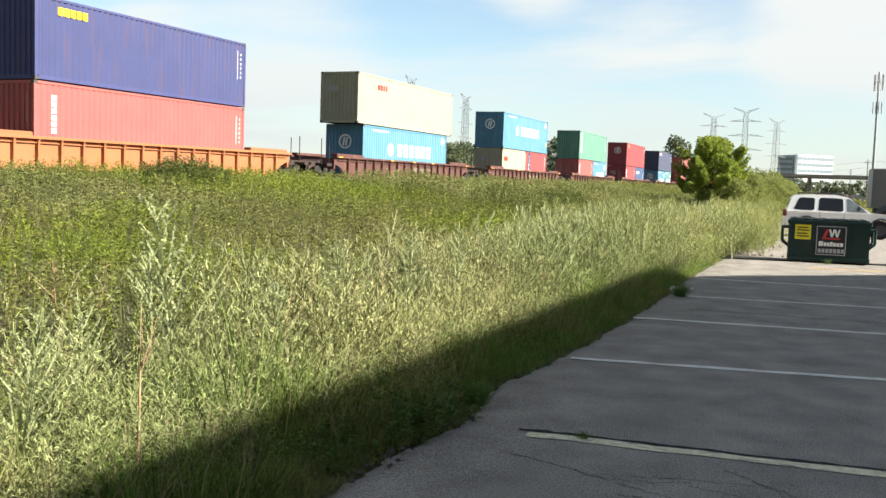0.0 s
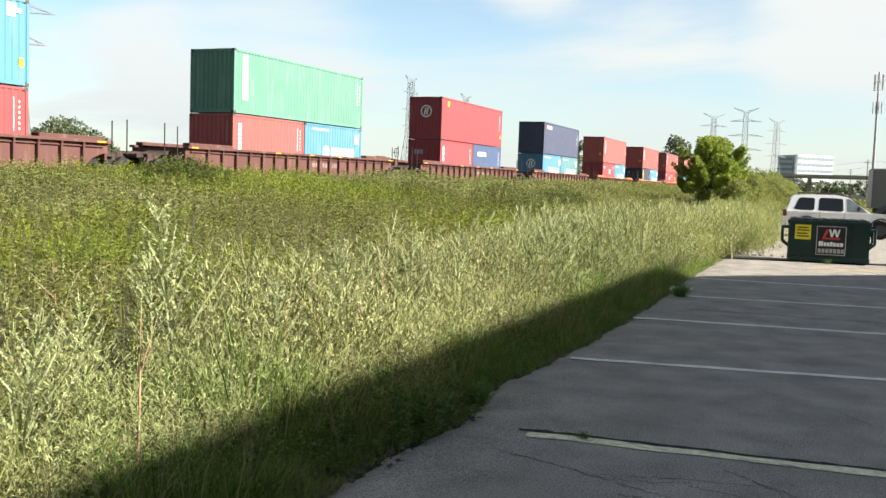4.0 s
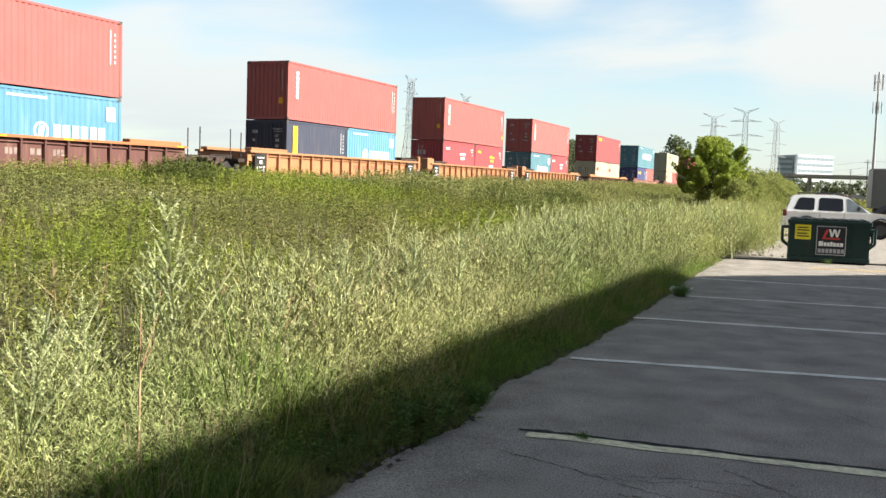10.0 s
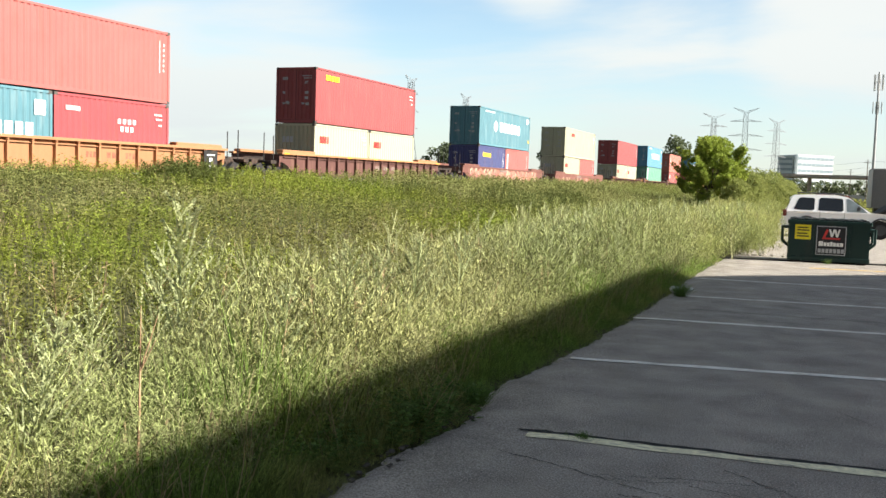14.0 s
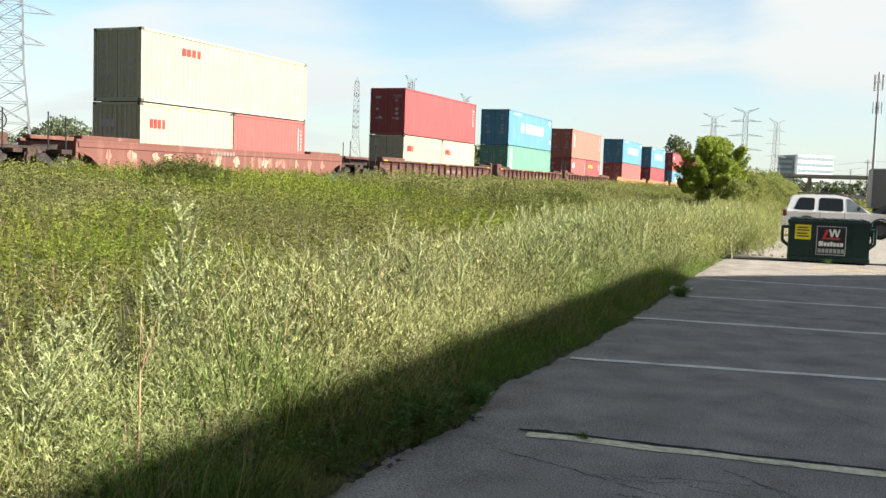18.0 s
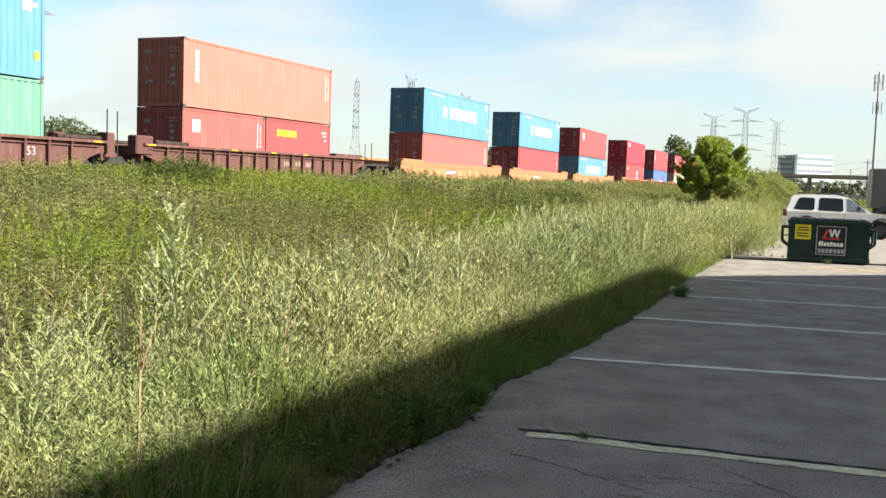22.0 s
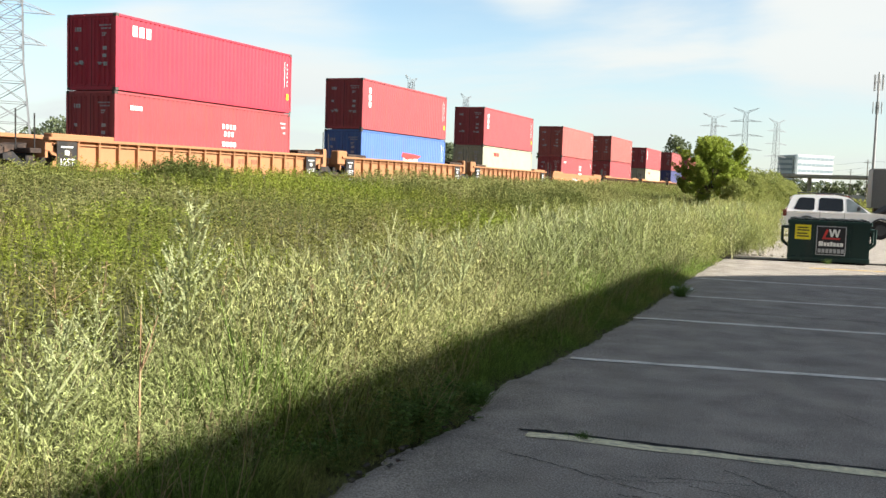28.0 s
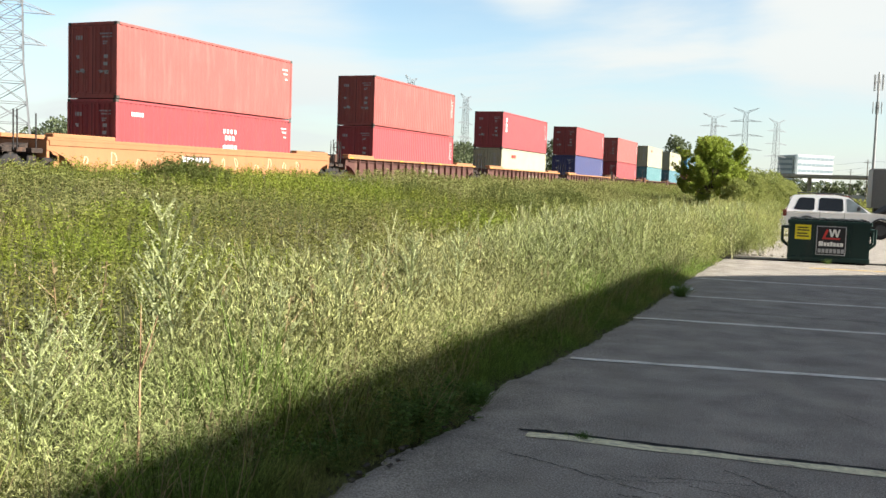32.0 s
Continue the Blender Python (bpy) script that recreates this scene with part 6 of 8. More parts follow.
# short tufts that hang over the broken edge
y = 2.0 + 21.5 * rng.uniform(0, 1, 3200) ** 1.5
x = lot_edge(y) + 0.03 - rng.uniform(0, 0.30, len(y))
hgt = (0.03 + 0.35 * (lot_edge(y) + 0.03 - x)) * rng.uniform(0.5, 1.8, len(y)) * (0.5 + patchy(x, y, 4.5, 2.2))
scatter("edge_grass", edge_forms, x, y, hgt, hgt * 1.1 + 0.03, [M_EDGE], "short tufts hanging over the broken asphalt edge", "grass", 0.3, 0.0)

# straw between the edge grass and the weeds
y = 2.0 + 14.0 * rng.uniform(0, 1, 360) ** 1.3
x = lot_edge(y) - rng.uniform(0.12, 1.0, len(y))
hgt = rng.uniform(0.2, 0.6, len(y))
scatter("dry_straw", [tuft(4, 0.007, 0.5, 0.2) for _ in range(4)], x, y, hgt, hgt, [M_SEED, M_SEED], "thin dry straw stalks in the edge grass", "dry grass", 0.25)

# the green field up to the embankment, in stands of several kinds
def stalk(leaves, leaf=0.075, wide=0.016):
    """A straight leafy stem a metre high, thick with narrow spreading leaves."""
    s = Sprig()
    bend = rng.normal(0, 0.06, 2)
    at = lambda t: np.array((bend[0] * t * t, bend[1] * t * t, t))
    s.strip(at(0), at(0.95), 0.008, 0.004, 0)
    for i in range(leaves):
        t = 0.30 + 0.70 * ((i + rng.uniform(0, 1)) / leaves) ** 0.8
        az = i * 2.4 + rng.uniform(-0.5, 0.5)
        s.leaf(at(t), (math.cos(az), math.sin(az), rng.uniform(0.3, 1.7)), leaf * rng.uniform(0.7, 1.3) * (1.25 - 0.55 * t), wide * rng.uniform(0.7, 1.3))
    return s.done()


field_edge = lambda x, y: x < lot_edge(y) - 1.3 - 0.06 * y
grass_forms = [tuft(10, 0.014, 0.35, 0.12) for _ in range(5)]
forb_forms = [forb(16) for _ in range(5)]
big_forbs = [forb(11, 0.15, 0.045, 0.5) for _ in range(5)]
near_stalks = [stalk(19, 0.080, 0.019) for _ in range(6)]
far_stalks = [stalk(10, 0.120, 0.030) for _ in range(6)]
M_BRIGHT = leaf_material("bright yellow-green leaves", (0.172, 0.215, 0.032), (0.225, 0.255, 0.041), 0.34, 0.9, 0.45, 0.6, 0.5)
M_MIDGREEN = leaf_material("mid green leaves", (0.142, 0.163, 0.033), (0.188, 0.198, 0.048), 0.26, 0.9, 0.45, 0.6, 0.5)
M_GREYGREEN = leaf_material("dull grey-green leaves", (0.155, 0.165, 0.052), (0.210, 0.207, 0.076), 0.24, 0.8, 0.45, 0.6, 0.5)
M_FIELDFAR = leaf_material("pale olive leaves", (0.225, 0.245, 0.080), (0.275, 0.275, 0.100), 0.42, 0.5, 0.45, 0.6, 0.35)
M_OLIVEGRASS = leaf_material("olive weed leaves", (0.142, 0.152, 0.038), (0.195, 0.182, 0.060), 0.24, 0.7, 0.45, 0.6, 0.5)


def stands(x, y):
    """The kind that grows at a place: 0 mid green, 1 bright, 2 grey-green, 3 olive grass."""
    bright = np.maximum.reduce([blob(x, y, -9.4, 9.0, 3.6, 2.3, 20), blob(x, y, -19.5, 28.0, 5.6, 8.5, 20), blob(x, y, -8.4, 24.5, 1.5, 5.0, -10), 0.7 * blob(x, y, -11.5, 14.0, 2.0, 1.6)])
    grey = np.maximum.reduce([blob(x, y, -16.5, 14.5, 5.2, 5.0), blob(x, y, -14.0, 46.0, 4.0, 13.0, -5), 0.6 * blob(x, y, -12.5, 18.5, 2.5, 2.5)])
    olive = np.maximum.reduce([blob(x, y, -9.0, 14.5, 2.6, 6.5, 25), blob(x, y, -6.3, 8.2, 1.8, 3.0, 30)])
    waver = lambda k: 0.35 * (patchy(x, y, 1.7, k) - 0.5) + rng.uniform(-0.28, 0.28, len(x))
    score = np.stack([np.full(len(x), 0.42) + waver(1), bright + waver(2), 0.95 * grey + waver(3), 0.9 * olive + waver(4)])
    return np.argmax(score, 0)


STANDS = ((M_MIDGREEN, "field_weeds", "lush mid green field weeds"), (M_BRIGHT, "bright_weeds", "stand of bright yellow-green leafy weeds in the field"),
          (M_GREYGREEN, "field_weeds", "dull grey-green weeds on the bank"), (M_OLIVEGRASS, "field_weeds", "olive weeds in the hollow of the field"))
for count, y0, y1, keep, forms, tall in ((11500, 2.0, 16.0, lambda x, y: field_edge(x, y) & (np.hypot(x, y) < 15.0), near_stalks, (0.34, 0.62)),
                                         (17500, 6.0, 34.0, lambda x, y: field_edge(x, y) & (np.hypot(x, y) >= 15.0), far_stalks, (0.33, 0.60))):
    x, y = sow(count, -24.4, -3.0, y0, y1, keep)
    kind_ = stands(x, y)
    dx, dy, far_out, own = clumps(x, y, 0.62, 8)
    hgt = rng.uniform(tall[0], tall[1], len(x)) * (0.50 + 0.45 * own + 0.45 * patchy(x, y, 0.9, 1.0)) * np.clip(1.15 - 0.9 * far_out ** 2, 0.45, 1.2)
    hgt *= np.choose(kind_, (1.0, 1.12, 1.0, 0.82))
    for k, (leaf_m, name, note) in enumerate(STANDS):
        w = kind_ == k
        scatter(name, forms, x[w], y[w], hgt[w], 0.75 + 0.6 * hgt[w], [leaf_m, M_STEM], note, "weeds", 0.08, tilt=(0.35 * dx[w], 0.35 * dy[w]))
x, y = sow(1500, -24.5, -3.0, 2.0, 30.0, field_edge)
hgt = rng.uniform(0.35, 0.65, len(x))
scatter("field_grass", grass_forms, x, y, hgt, hgt * 0.8 + 0.2, [M_GRASS, M_SEED], "long green grass with dry seed heads", "grass", 0.15)
# leafy weeds mixed into the bank
x, y = sow(2600, -24.4, -11.0, 8.0, 34.0, lambda x, y: patchy(x, y, 0.7, 0.4) > 0.45)
hgt = rng.uniform(0.32, 0.62, len(x))
scatter("crest_weeds", forb_forms, x, y, hgt, hgt * 0.8 + 0.2, [M_DARKLEAF, M_STEM], "darker green leafy weeds on the bank", "weeds", 0.15)
x, y = sow(13000, -25.0, -3.4, 34.0, 85.0, lambda x, y: x < -3.4 - 0.085 * y)
kind_ = np.where(patchy(x, y, 0.35, 1.3) > 0.58, 2, 0)
hgt = rng.uniform(0.45, 0.85, len(x)) * (0.55 + 0.8 * patchy(x, y, 0.5, 2.0))
for k, leaf_m in ((0, M_FIELDFAR), (2, M_GREYGREEN)):
    w = kind_ == k
    scatter("field_weeds", big_forbs, x[w], y[w], hgt[w], hgt[w] + 0.25, [leaf_m, M_STEM], "green field weeds along the embankment", "weeds", 0.14)
x, y = sow(9000, -26.5, -6.0, 85.0, 210.0, lambda x, y: x < track_x(y) + 17)
hgt = rng.uniform(0.6, 1.1, len(x))
scatter("field_weeds", big_forbs, x, y, hgt, hgt * 1.4 + 0.4, [M_GRASS, M_STEM], "far grass and weeds along the embankment", "weeds", 0.14)
# low shrubs in the hollow towards the tree
for cx, cy, rx, ry, n, top in ((-13.6, 37.0, 1.3, 2.6, 420, 1.15), (-12.6, 43.0, 1.2, 3.0, 380, 1.2), (-15.4, 33.0, 1.3, 1.6, 320, 0.95), (-11.4, 33.0, 0.8, 1.5, 200, 1.0)):
    a, r = rng.uniform(0, 6.28, n), np.sqrt(rng.uniform(0, 1, n))
    x, y = cx + rx * r * np.cos(a), cy + ry * r * np.sin(a)
    hgt = rng.uniform(0.6, 1.0, n) * top * (1.15 - 0.5 * r)
    scatter("dark_bush", forb_forms, x, y, hgt, hgt + 0.3, [M_DARKLEAF, M_STEM], "low dark green shrub in the field", "bush", 0.2)
# a leafy clump on the crest
a, r = rng.uniform(0, 6.28, 700), np.sqrt(rng.uniform(0, 1, 700))
x, y = -18.85 + 1.0 * r * np.cos(a), 23.25 + 1.8 * r * np.sin(a)
hgt = rng.uniform(0.7, 1.12, len(x)) * (1.15 - 0.45 * r)
scatter("dark_bush", forb_forms, x, y, hgt, hgt + 0.3, [M_DARKLEAF, M_STEM], "dark green leafy clump on the crest of the bank", "bush", 0.2)

# dry reddish stems between the weeds
stem_forms = []
for _ in range(4):
    sp = Sprig()
    sp.strip((0, 0, 0), (0.02, 0.01, 0.6), 0.007, 0.006)
    sp.strip((0.02, 0.01, 0.6), (0.03, 0.03, 1.0), 0.006, 0.003)
    for _k in range(5):
        t = rng.uniform(0.45, 0.9)
        sp.strip((0.02, 0.01, t), (rng.normal(0, 0.12), rng.normal(0, 0.12), t + rng.uniform(0.1, 0.22)), 0.004, 0.002)
    for _k in range(14):
        t = rng.uniform(0.7, 1.0)
        sp.leaf((0.03, 0.02, t), rng.normal(0, 0.5, 3) + np.array((0, 0, 0.8)), 0.05, 0.012, 0)
    stem_forms.append(sp.done())
x, y = sow(64, -5.5, -2.2, 1.2, 16.0, lambda x, y: x < lot_edge(y) - 0.6)
hgt = rng.uniform(0.5, 0.95, len(x))
scatter("dry_stems", stem_forms, x, y, hgt, hgt, [M_SEED, M_REDSTEM], "thin reddish dry stems among the weeds", "dry stems", 0.12)

# one bare reddish stalk that forks, standing in the near weeds
def bare_stalk(x, y):
    root = thing("dry_stalk", "bare reddish dry stalk that forks near its top", "dry stalk", at=pose(x, y, float(land(x, y)) + 0.04))
    part("stem", Shape().bar((0, 0, -0.08), (0.012, 0.0, 0.34), 0.0065, 6, 0.006).bar((0.012, 0, 0.34), (0.004, 0.01, 0.58), 0.006, 6, 0.0045), M_REDSTEM, root)
    for tip in ((-0.006, 0.02, 0.84), (0.06, 0.05, 0.80), (0.075, 0.02, 0.70)):
        part("twig", Shape().bar((0.004, 0.01, 0.56), tip, 0.0035, 5, 0.0015), M_REDSTEM, root)


bare_stalk(-2.74, 3.10)

# ---- tall single weeds that sway ----
SWAYING = []


def tall_weed(x, y, height, sway, lean=(0.0, 0.0), dense=26):
    root = thing("tall_weed", "tall silvery green weed standing above the others", "weed", "tall weeds", at=pose(x, y, float(land(x, y)) - 0.03))
    v, q, m = candelabra(dense, 36, 0.018, 0.0105, 0.44, 0.16, 0.008)
    v = v * np.array((1.2, 1.2, 1.0)) * height
    v[:, 0] += lean[0] * v[:, 2] ** 2
    v[:, 1] += lean[1] * v[:, 2] ** 2
    for slot, name, mat in ((0, "leaves", M_SPIRE), (1, "stem", M_STEM)):
        tagged(part(name, big_mesh(name, v, q[m == slot], mat), None, root), kind="stuff")
    SWAYING.append((root, sway))
    return root


# bearing from the eye, distance, height and swing of each
for bearing, far, height, swing in ((-39.1, 6.0, 1.40, 1.0), (-40.6, 6.4, 1.05, 0.8), (-47.6, 4.2, 0.92, 0.9), (-30.1, 6.3, 1.10, 0.7), (-28.4, 6.9, 1.02, 0.7), (-25.6, 7.6, 1.10, 0.5),
                                    (-17.3, 11.0, 1.28, 0.35), (-16.0, 11.8, 1.26, 0.35), (-13.4, 13.5, 1.18, 0.3), (-33.5, 5.6, 0.90, 0.7), (-44.2, 5.4, 0.84, 0.8), (-22.8, 9.0, 1.12, 0.4)):
    tall_weed(far * math.sin(radians(bearing)), far * math.cos(radians(bearing)), height, swing)


# ---- trees ----
def leafy(count, clumps, size, seed):
    """Leaf quads in clumps; clumps are (x, y, z, r)."""
    g = np.random.default_rng(seed)
    c = np.array(clumps)
    vol = c[:, 3] ** 2
    pick = g.choice(len(c), count, p=vol / vol.sum())
    d = g.normal(size=(count, 3))
    d /= np.linalg.norm(d, axis=1)[:, None]
    p = c[pick, :3] + d * (c[pick, 3] * g.uniform(0.35, 1.05, count) ** 0.5)[:, None] * np.array((1, 1, 0.85))
    way = d + g.normal(0, 0.7, (count, 3)) + np.array((0, 0, -0.15))
    way /= np.linalg.norm(way, axis=1)[:, None]
    side = np.cross(way, g.normal(size=(count, 3)))
    side /= np.linalg.norm(side, axis=1)[:, None]
    s = size * g.uniform(0.6, 1.35, count)[:, None]
    v = np.stack([p, p + way * s * 0.5 + side * s * 0.32, p + way * s, p + way * s * 0.5 - side * s * 0.32], 1).reshape(-1, 3)
    return v, np.arange(count * 4).reshape(-1, 4)


def tree(x, y, height, spread, leaf_size, leaves, seed, label, mat=None, low=0.25, trunk=0.12, name="tree", group="", sprigs=0):
    g = random.Random(seed)
    root = thing(name, label, name, group, at=pose(x, y, float(land(x, y)) - 0.1))
    s = Shape()
    fork = height * (low + 0.12)
    s.bar((0, 0, 0), (0.03 * height * g.uniform(-1, 1), 0, fork), trunk, 9, trunk * 0.72)
    clumps = []
    n = 26
    for i in range(n):
        az, t = i * 2.4 + g.uniform(-0.3, 0.3), (i + 0.5) / n
        z = height * (low + (0.90 - low) * t)
        wide = math.sin(math.pi * (0.16 + 0.78 * t)) ** 0.7
        r = spread * 0.5 * wide * g.uniform(0.25, 0.95)
        c = Vector((math.cos(az) * r, math.sin(az) * r, z))
        s.bar((0, 0, min(fork, z * 0.75)), c, trunk * 0.35, 5, trunk * 0.08)
        clumps.append((c.x, c.y, c.z, spread * g.uniform(0.09, 0.18)))
    for i in range(10):
        az, t = g.uniform(0, 6.28), g.uniform(0.1, 1)
        r = spread * 0.52 * math.sin(math.pi * (0.15 + 0.75 * t)) ** 0.7
        clumps.append((math.cos(az) * r, math.sin(az) * r, height * (low + (0.95 - low) * t), spread * g.uniform(0.05, 0.11)))
    clumps.append((0, 0, height * 0.88, spread * 0.16))
    # shoots that stick out of the outline
    for i in range(sprigs):
        az, t = g.uniform(0, 6.28), g.uniform(0.2, 1.0)
        r = spread * 0.50 * math.sin(math.pi * (0.15 + 0.70 * t)) ** 0.7
        way = Vector((math.cos(az) * 0.55, math.sin(az) * 0.55, g.uniform(0.4, 1.0))).normalized()
        base = Vector((math.cos(az) * r, math.sin(az) * r, height * (low + (0.86 - low) * t)))
        for k in range(5):
            c = base + way * (0.045 * spread * k)
            clumps.append((c.x, c.y, c.z, spread * (0.045 - 0.006 * k)))
    part("trunk", s, M_BARK, root)
    v, q = leafy(leaves, clumps, leaf_size, seed)
    v[:, 2] *= height / max(v[:, 2].max(), 0.1)
    tagged(part("crown", big_mesh("crown", v, q, mat or M_TREELEAF), None, root), kind="stuff")
    return root


def bearing_at(az, d):
    return d * math.sin(radians(az)), d * math.cos(radians(az))


tx, ty = bearing_at(-8.0, 68)
tree(tx, ty, 5.6, 4.3, 0.135, 46000, 8, "young bushy tree with sunlit yellow-green leaves", low=0.10, trunk=0.14, sprigs=34)
for az, d, h, w, seed in ((-6.6, 66, 2.9, 3.4, 14), (-5.7, 70, 3.4, 4.2, 11), (-4.8, 74, 3.9, 4.6, 12), (-3.9, 78, 3.3, 4.0, 13)):
    bx, by = bearing_at(az, d)
    tree(bx, by, h, w, 0.13, 9500, seed, "low spreading olive green bush at the field's end", M_OLIVE, low=0.1, trunk=0.05, name="bush", group="bushes")
for az, d, h, w, seed in ((-48.9, 210, 9.6, 11, 21), (-46.9, 210, 11.2, 12, 22), (-45.6, 205, 13.4, 14, 23), (-44.3, 205, 11.2, 11, 24), (-43.2, 210, 8.0, 8, 25),
                          (-23.6, 215, 11.5, 10, 26), (-22.5, 220, 12.0, 11, 27), (-21.4, 225, 11.0, 9, 28), (-17.0, 240, 14.6, 10, 29), (-16.2, 245, 14.0, 9, 30), (-10.0, 250, 15.5, 9, 31)):
    bx, by = bearing_at(az, d)
    tree(bx, by, h, w, 0.62, 4200, seed, "distant green tree beyond the railway", M_HAZYLEAF, 0.15, 0.3, group="trees beyond the railway")


# ---- dumpster ----
M_BINGREEN = paint("dark green dumpster paint", (0.008, 0.036, 0.030), 0.3, (0.035, 0.035, 0.028), 0.5)
M_BINLID = material("black plastic lid", (0.014, 0.018, 0.018), 0.8, spread=0.2, spec=0.15)
M_SIGNBLACK = material("black sign face", (0.02, 0.02, 0.022), 0.5, spread=0.1, bump=0.0)
M_SIGNYELLOW = material("yellow sign face", (0.72, 0.62, 0.03), 0.5, spread=0.1, bump=0.0)


def dumpster(m):
    """Open-topped steel bin: body with a sloped lip, ribs, fork pockets, lids and signs."""
    root = thing("dumpster", "dark green steel dumpster with signs and fork pockets on the asphalt", "dumpster", at=m)
    W, D, Hh = 1.74, 1.25, 0.99
    t = 0.03
    body = Shape()
    body.box(0, W, 0, t, 0.06, Hh)
    body.box(0, W, D - t, D, 0.06, Hh)
    for x0 in (0, W - t):
        body.prism([(t, 0.06), (D - t, 0.06), (D - t, Hh), (t, Hh)], 0, x0, x0 + t)
    body.box(t, W - t, t, D - t, 0.06, 0.10)
    part("body", body, M_BINGREEN, root)
    rim = Shape()
    rim.box(-0.04, W + 0.04, -0.045, 0.0, Hh - 0.09, Hh, 0.015)
    part("rim", rim, M_BINGREEN, root)
    part("base_rail", Shape().box(-0.02, W + 0.02, -0.025, 0.0, 0.05, 0.15, 0.01), M_BINGREEN, root)
    for x in (0.54, 1.33):
        part("rib", Shape().box(x, x + 0.035, -0.02, 0.0, 0.15, Hh - 0.09), M_BINGREEN, root)
    for side, x0 in ((-1, 0.0), (1, W)):
        pocket = Shape()
        xo = x0 + side * 0.14
        pocket.bar((x0, 0.30, 0.80), (xo, 0.30, 0.80), 0.030, 6)
        pocket.bar((xo, 0.30, 0.82), (xo, 0.30, 0.48), 0.030, 6)
        pocket.bar((xo, 0.30, 0.48), (x0, 0.30, 0.36), 0.030, 6)
        pocket.bar((x0, 0.95, 0.80), (xo, 0.95, 0.80), 0.030, 6)
        pocket.bar((xo, 0.95, 0.82), (xo, 0.95, 0.48), 0.030, 6)
        pocket.bar((xo, 0.95, 0.48), (x0, 0.95, 0.36), 0.030, 6)
        pocket.bar((xo, 0.30, 0.80), (xo, 0.95, 0.80), 0.030, 6)
        part("fork_pocket", pocket, M_BINGREEN, root)
    for x0 in (0.03, W / 2 + 0.01):
        lid = Shape().prism([(-0.03, Hh + 0.005), (D, Hh + 0.02), (D, Hh + 0.04), (-0.03, Hh + 0.025)], 0, x0, x0 + W / 2 - 0.04)
        for k in range(4):
            lid.prism([(0.0, Hh + 0.02), (D, Hh + 0.03), (D, Hh + 0.050), (0.0, Hh + 0.035)], 0, x0 + 0.08 + k * 0.22, x0 + 0.14 + k * 0.22)
        part("lid", lid, M_BINLID, root)
    for x in (0.06, W - 0.26):
        part("skid", Shape().box(x, x + 0.2, 0.03, D - 0.03, 0.0, 0.06), M_BLACK, root)
    sign = part("yellow_sign", Shape().box(0.13, 0.48, -0.008, -0.001, 0.54, 0.88), M_SIGNYELLOW, root, "yellow warning sign with dark lines")
    for z, x1 in ((0.80, 0.42), (0.74, 0.44), (0.665, 0.40), (0.60, 0.43)):
        part("text_bar", Shape().box(0.18, x1, -0.0115, -0.008, z, z + 0.028), M_SIGNBLACK, sign)
    board = part("company_sign", Shape().box(0.60, 1.24, -0.028, -0.0205, 0.20, 0.87), M_SIGNBLACK, root, "black sign with red and white emblem")
    edge = Shape()
    for a in ((0.60, 1.24, 0.85, 0.87), (0.60, 1.24, 0.20, 0.22), (0.60, 0.62, 0.22, 0.85), (1.22, 1.24, 0.22, 0.85)):
        edge.box(a[0], a[1], -0.032, -0.028, a[2], a[3])
    part("sign_border", edge, M_GREYMARK, board)
    part("emblem", Shape().prism([(0.72, 0.565), (1.10, 0.565), (1.12, 0.60), (0.79, 0.605), (0.86, 0.78), (0.81, 0.80)], 1, -0.0315, -0.028), M_REDMARK, board)
    mark = Shape()
    for x in (0.86, 0.97):
        mark.prism([(x, 0.80), (x + 0.045, 0.80), (x + 0.095, 0.62), (x + 0.05, 0.62)], 1, -0.0345, -0.0315)
        mark.prism([(x + 0.06, 0.62), (x + 0.095, 0.62), (x + 0.14, 0.80), (x + 0.10, 0.80)], 1, -0.034, -0.0315)
    part("emblem_strokes", mark, M_WHITE, board)
    for k, (xa, xb, up) in enumerate(((0.655, 0.755, 0.515), (0.765, 0.825, 0.49), (0.835, 0.895, 0.49), (0.905, 0.955, 0.51), (0.965, 1.03, 0.49), (1.04, 1.10, 0.49), (1.11, 1.185, 0.49))):
        part("name_block", Shape().box(xa, xb, -0.0315, -0.028, 0.405, up), M_WHITE, board)
    for k in range(7):
        part("text_bar", Shape().box(0.645 + k * 0.083, 0.71 + k * 0.083, -0.0315, -0.028, 0.25, 0.345), M_GREYMARK, board)
    return root


dumpster(pose(-1.47, 23.50, 0.0, 0, 0, 4.5))

# ---- parked vehicle ----
M_CARWHITE = material("white car paint", (0.86, 0.86, 0.86), 0.28, spread=0.03, grain=30.0, bump=0.0, spec=0.5)
M_CARGLASS = material("dark tinted glass", (0.012, 0.014, 0.016), 0.06, spread=0.05, bump=0.0, spec=0.7)
M_CARCLEAR = material("clear side glass", (0.16, 0.19, 0.20), 0.05, spread=0.3, grain=3.0, bump=0.0, spec=0.8)
M_PLASTIC = material("dark grey plastic", (0.05, 0.052, 0.055), 0.6, spread=0.15)
M_TAIL = material("red tail light", (0.20, 0.05, 0.045), 0.25, spread=0.05, bump=0.0)


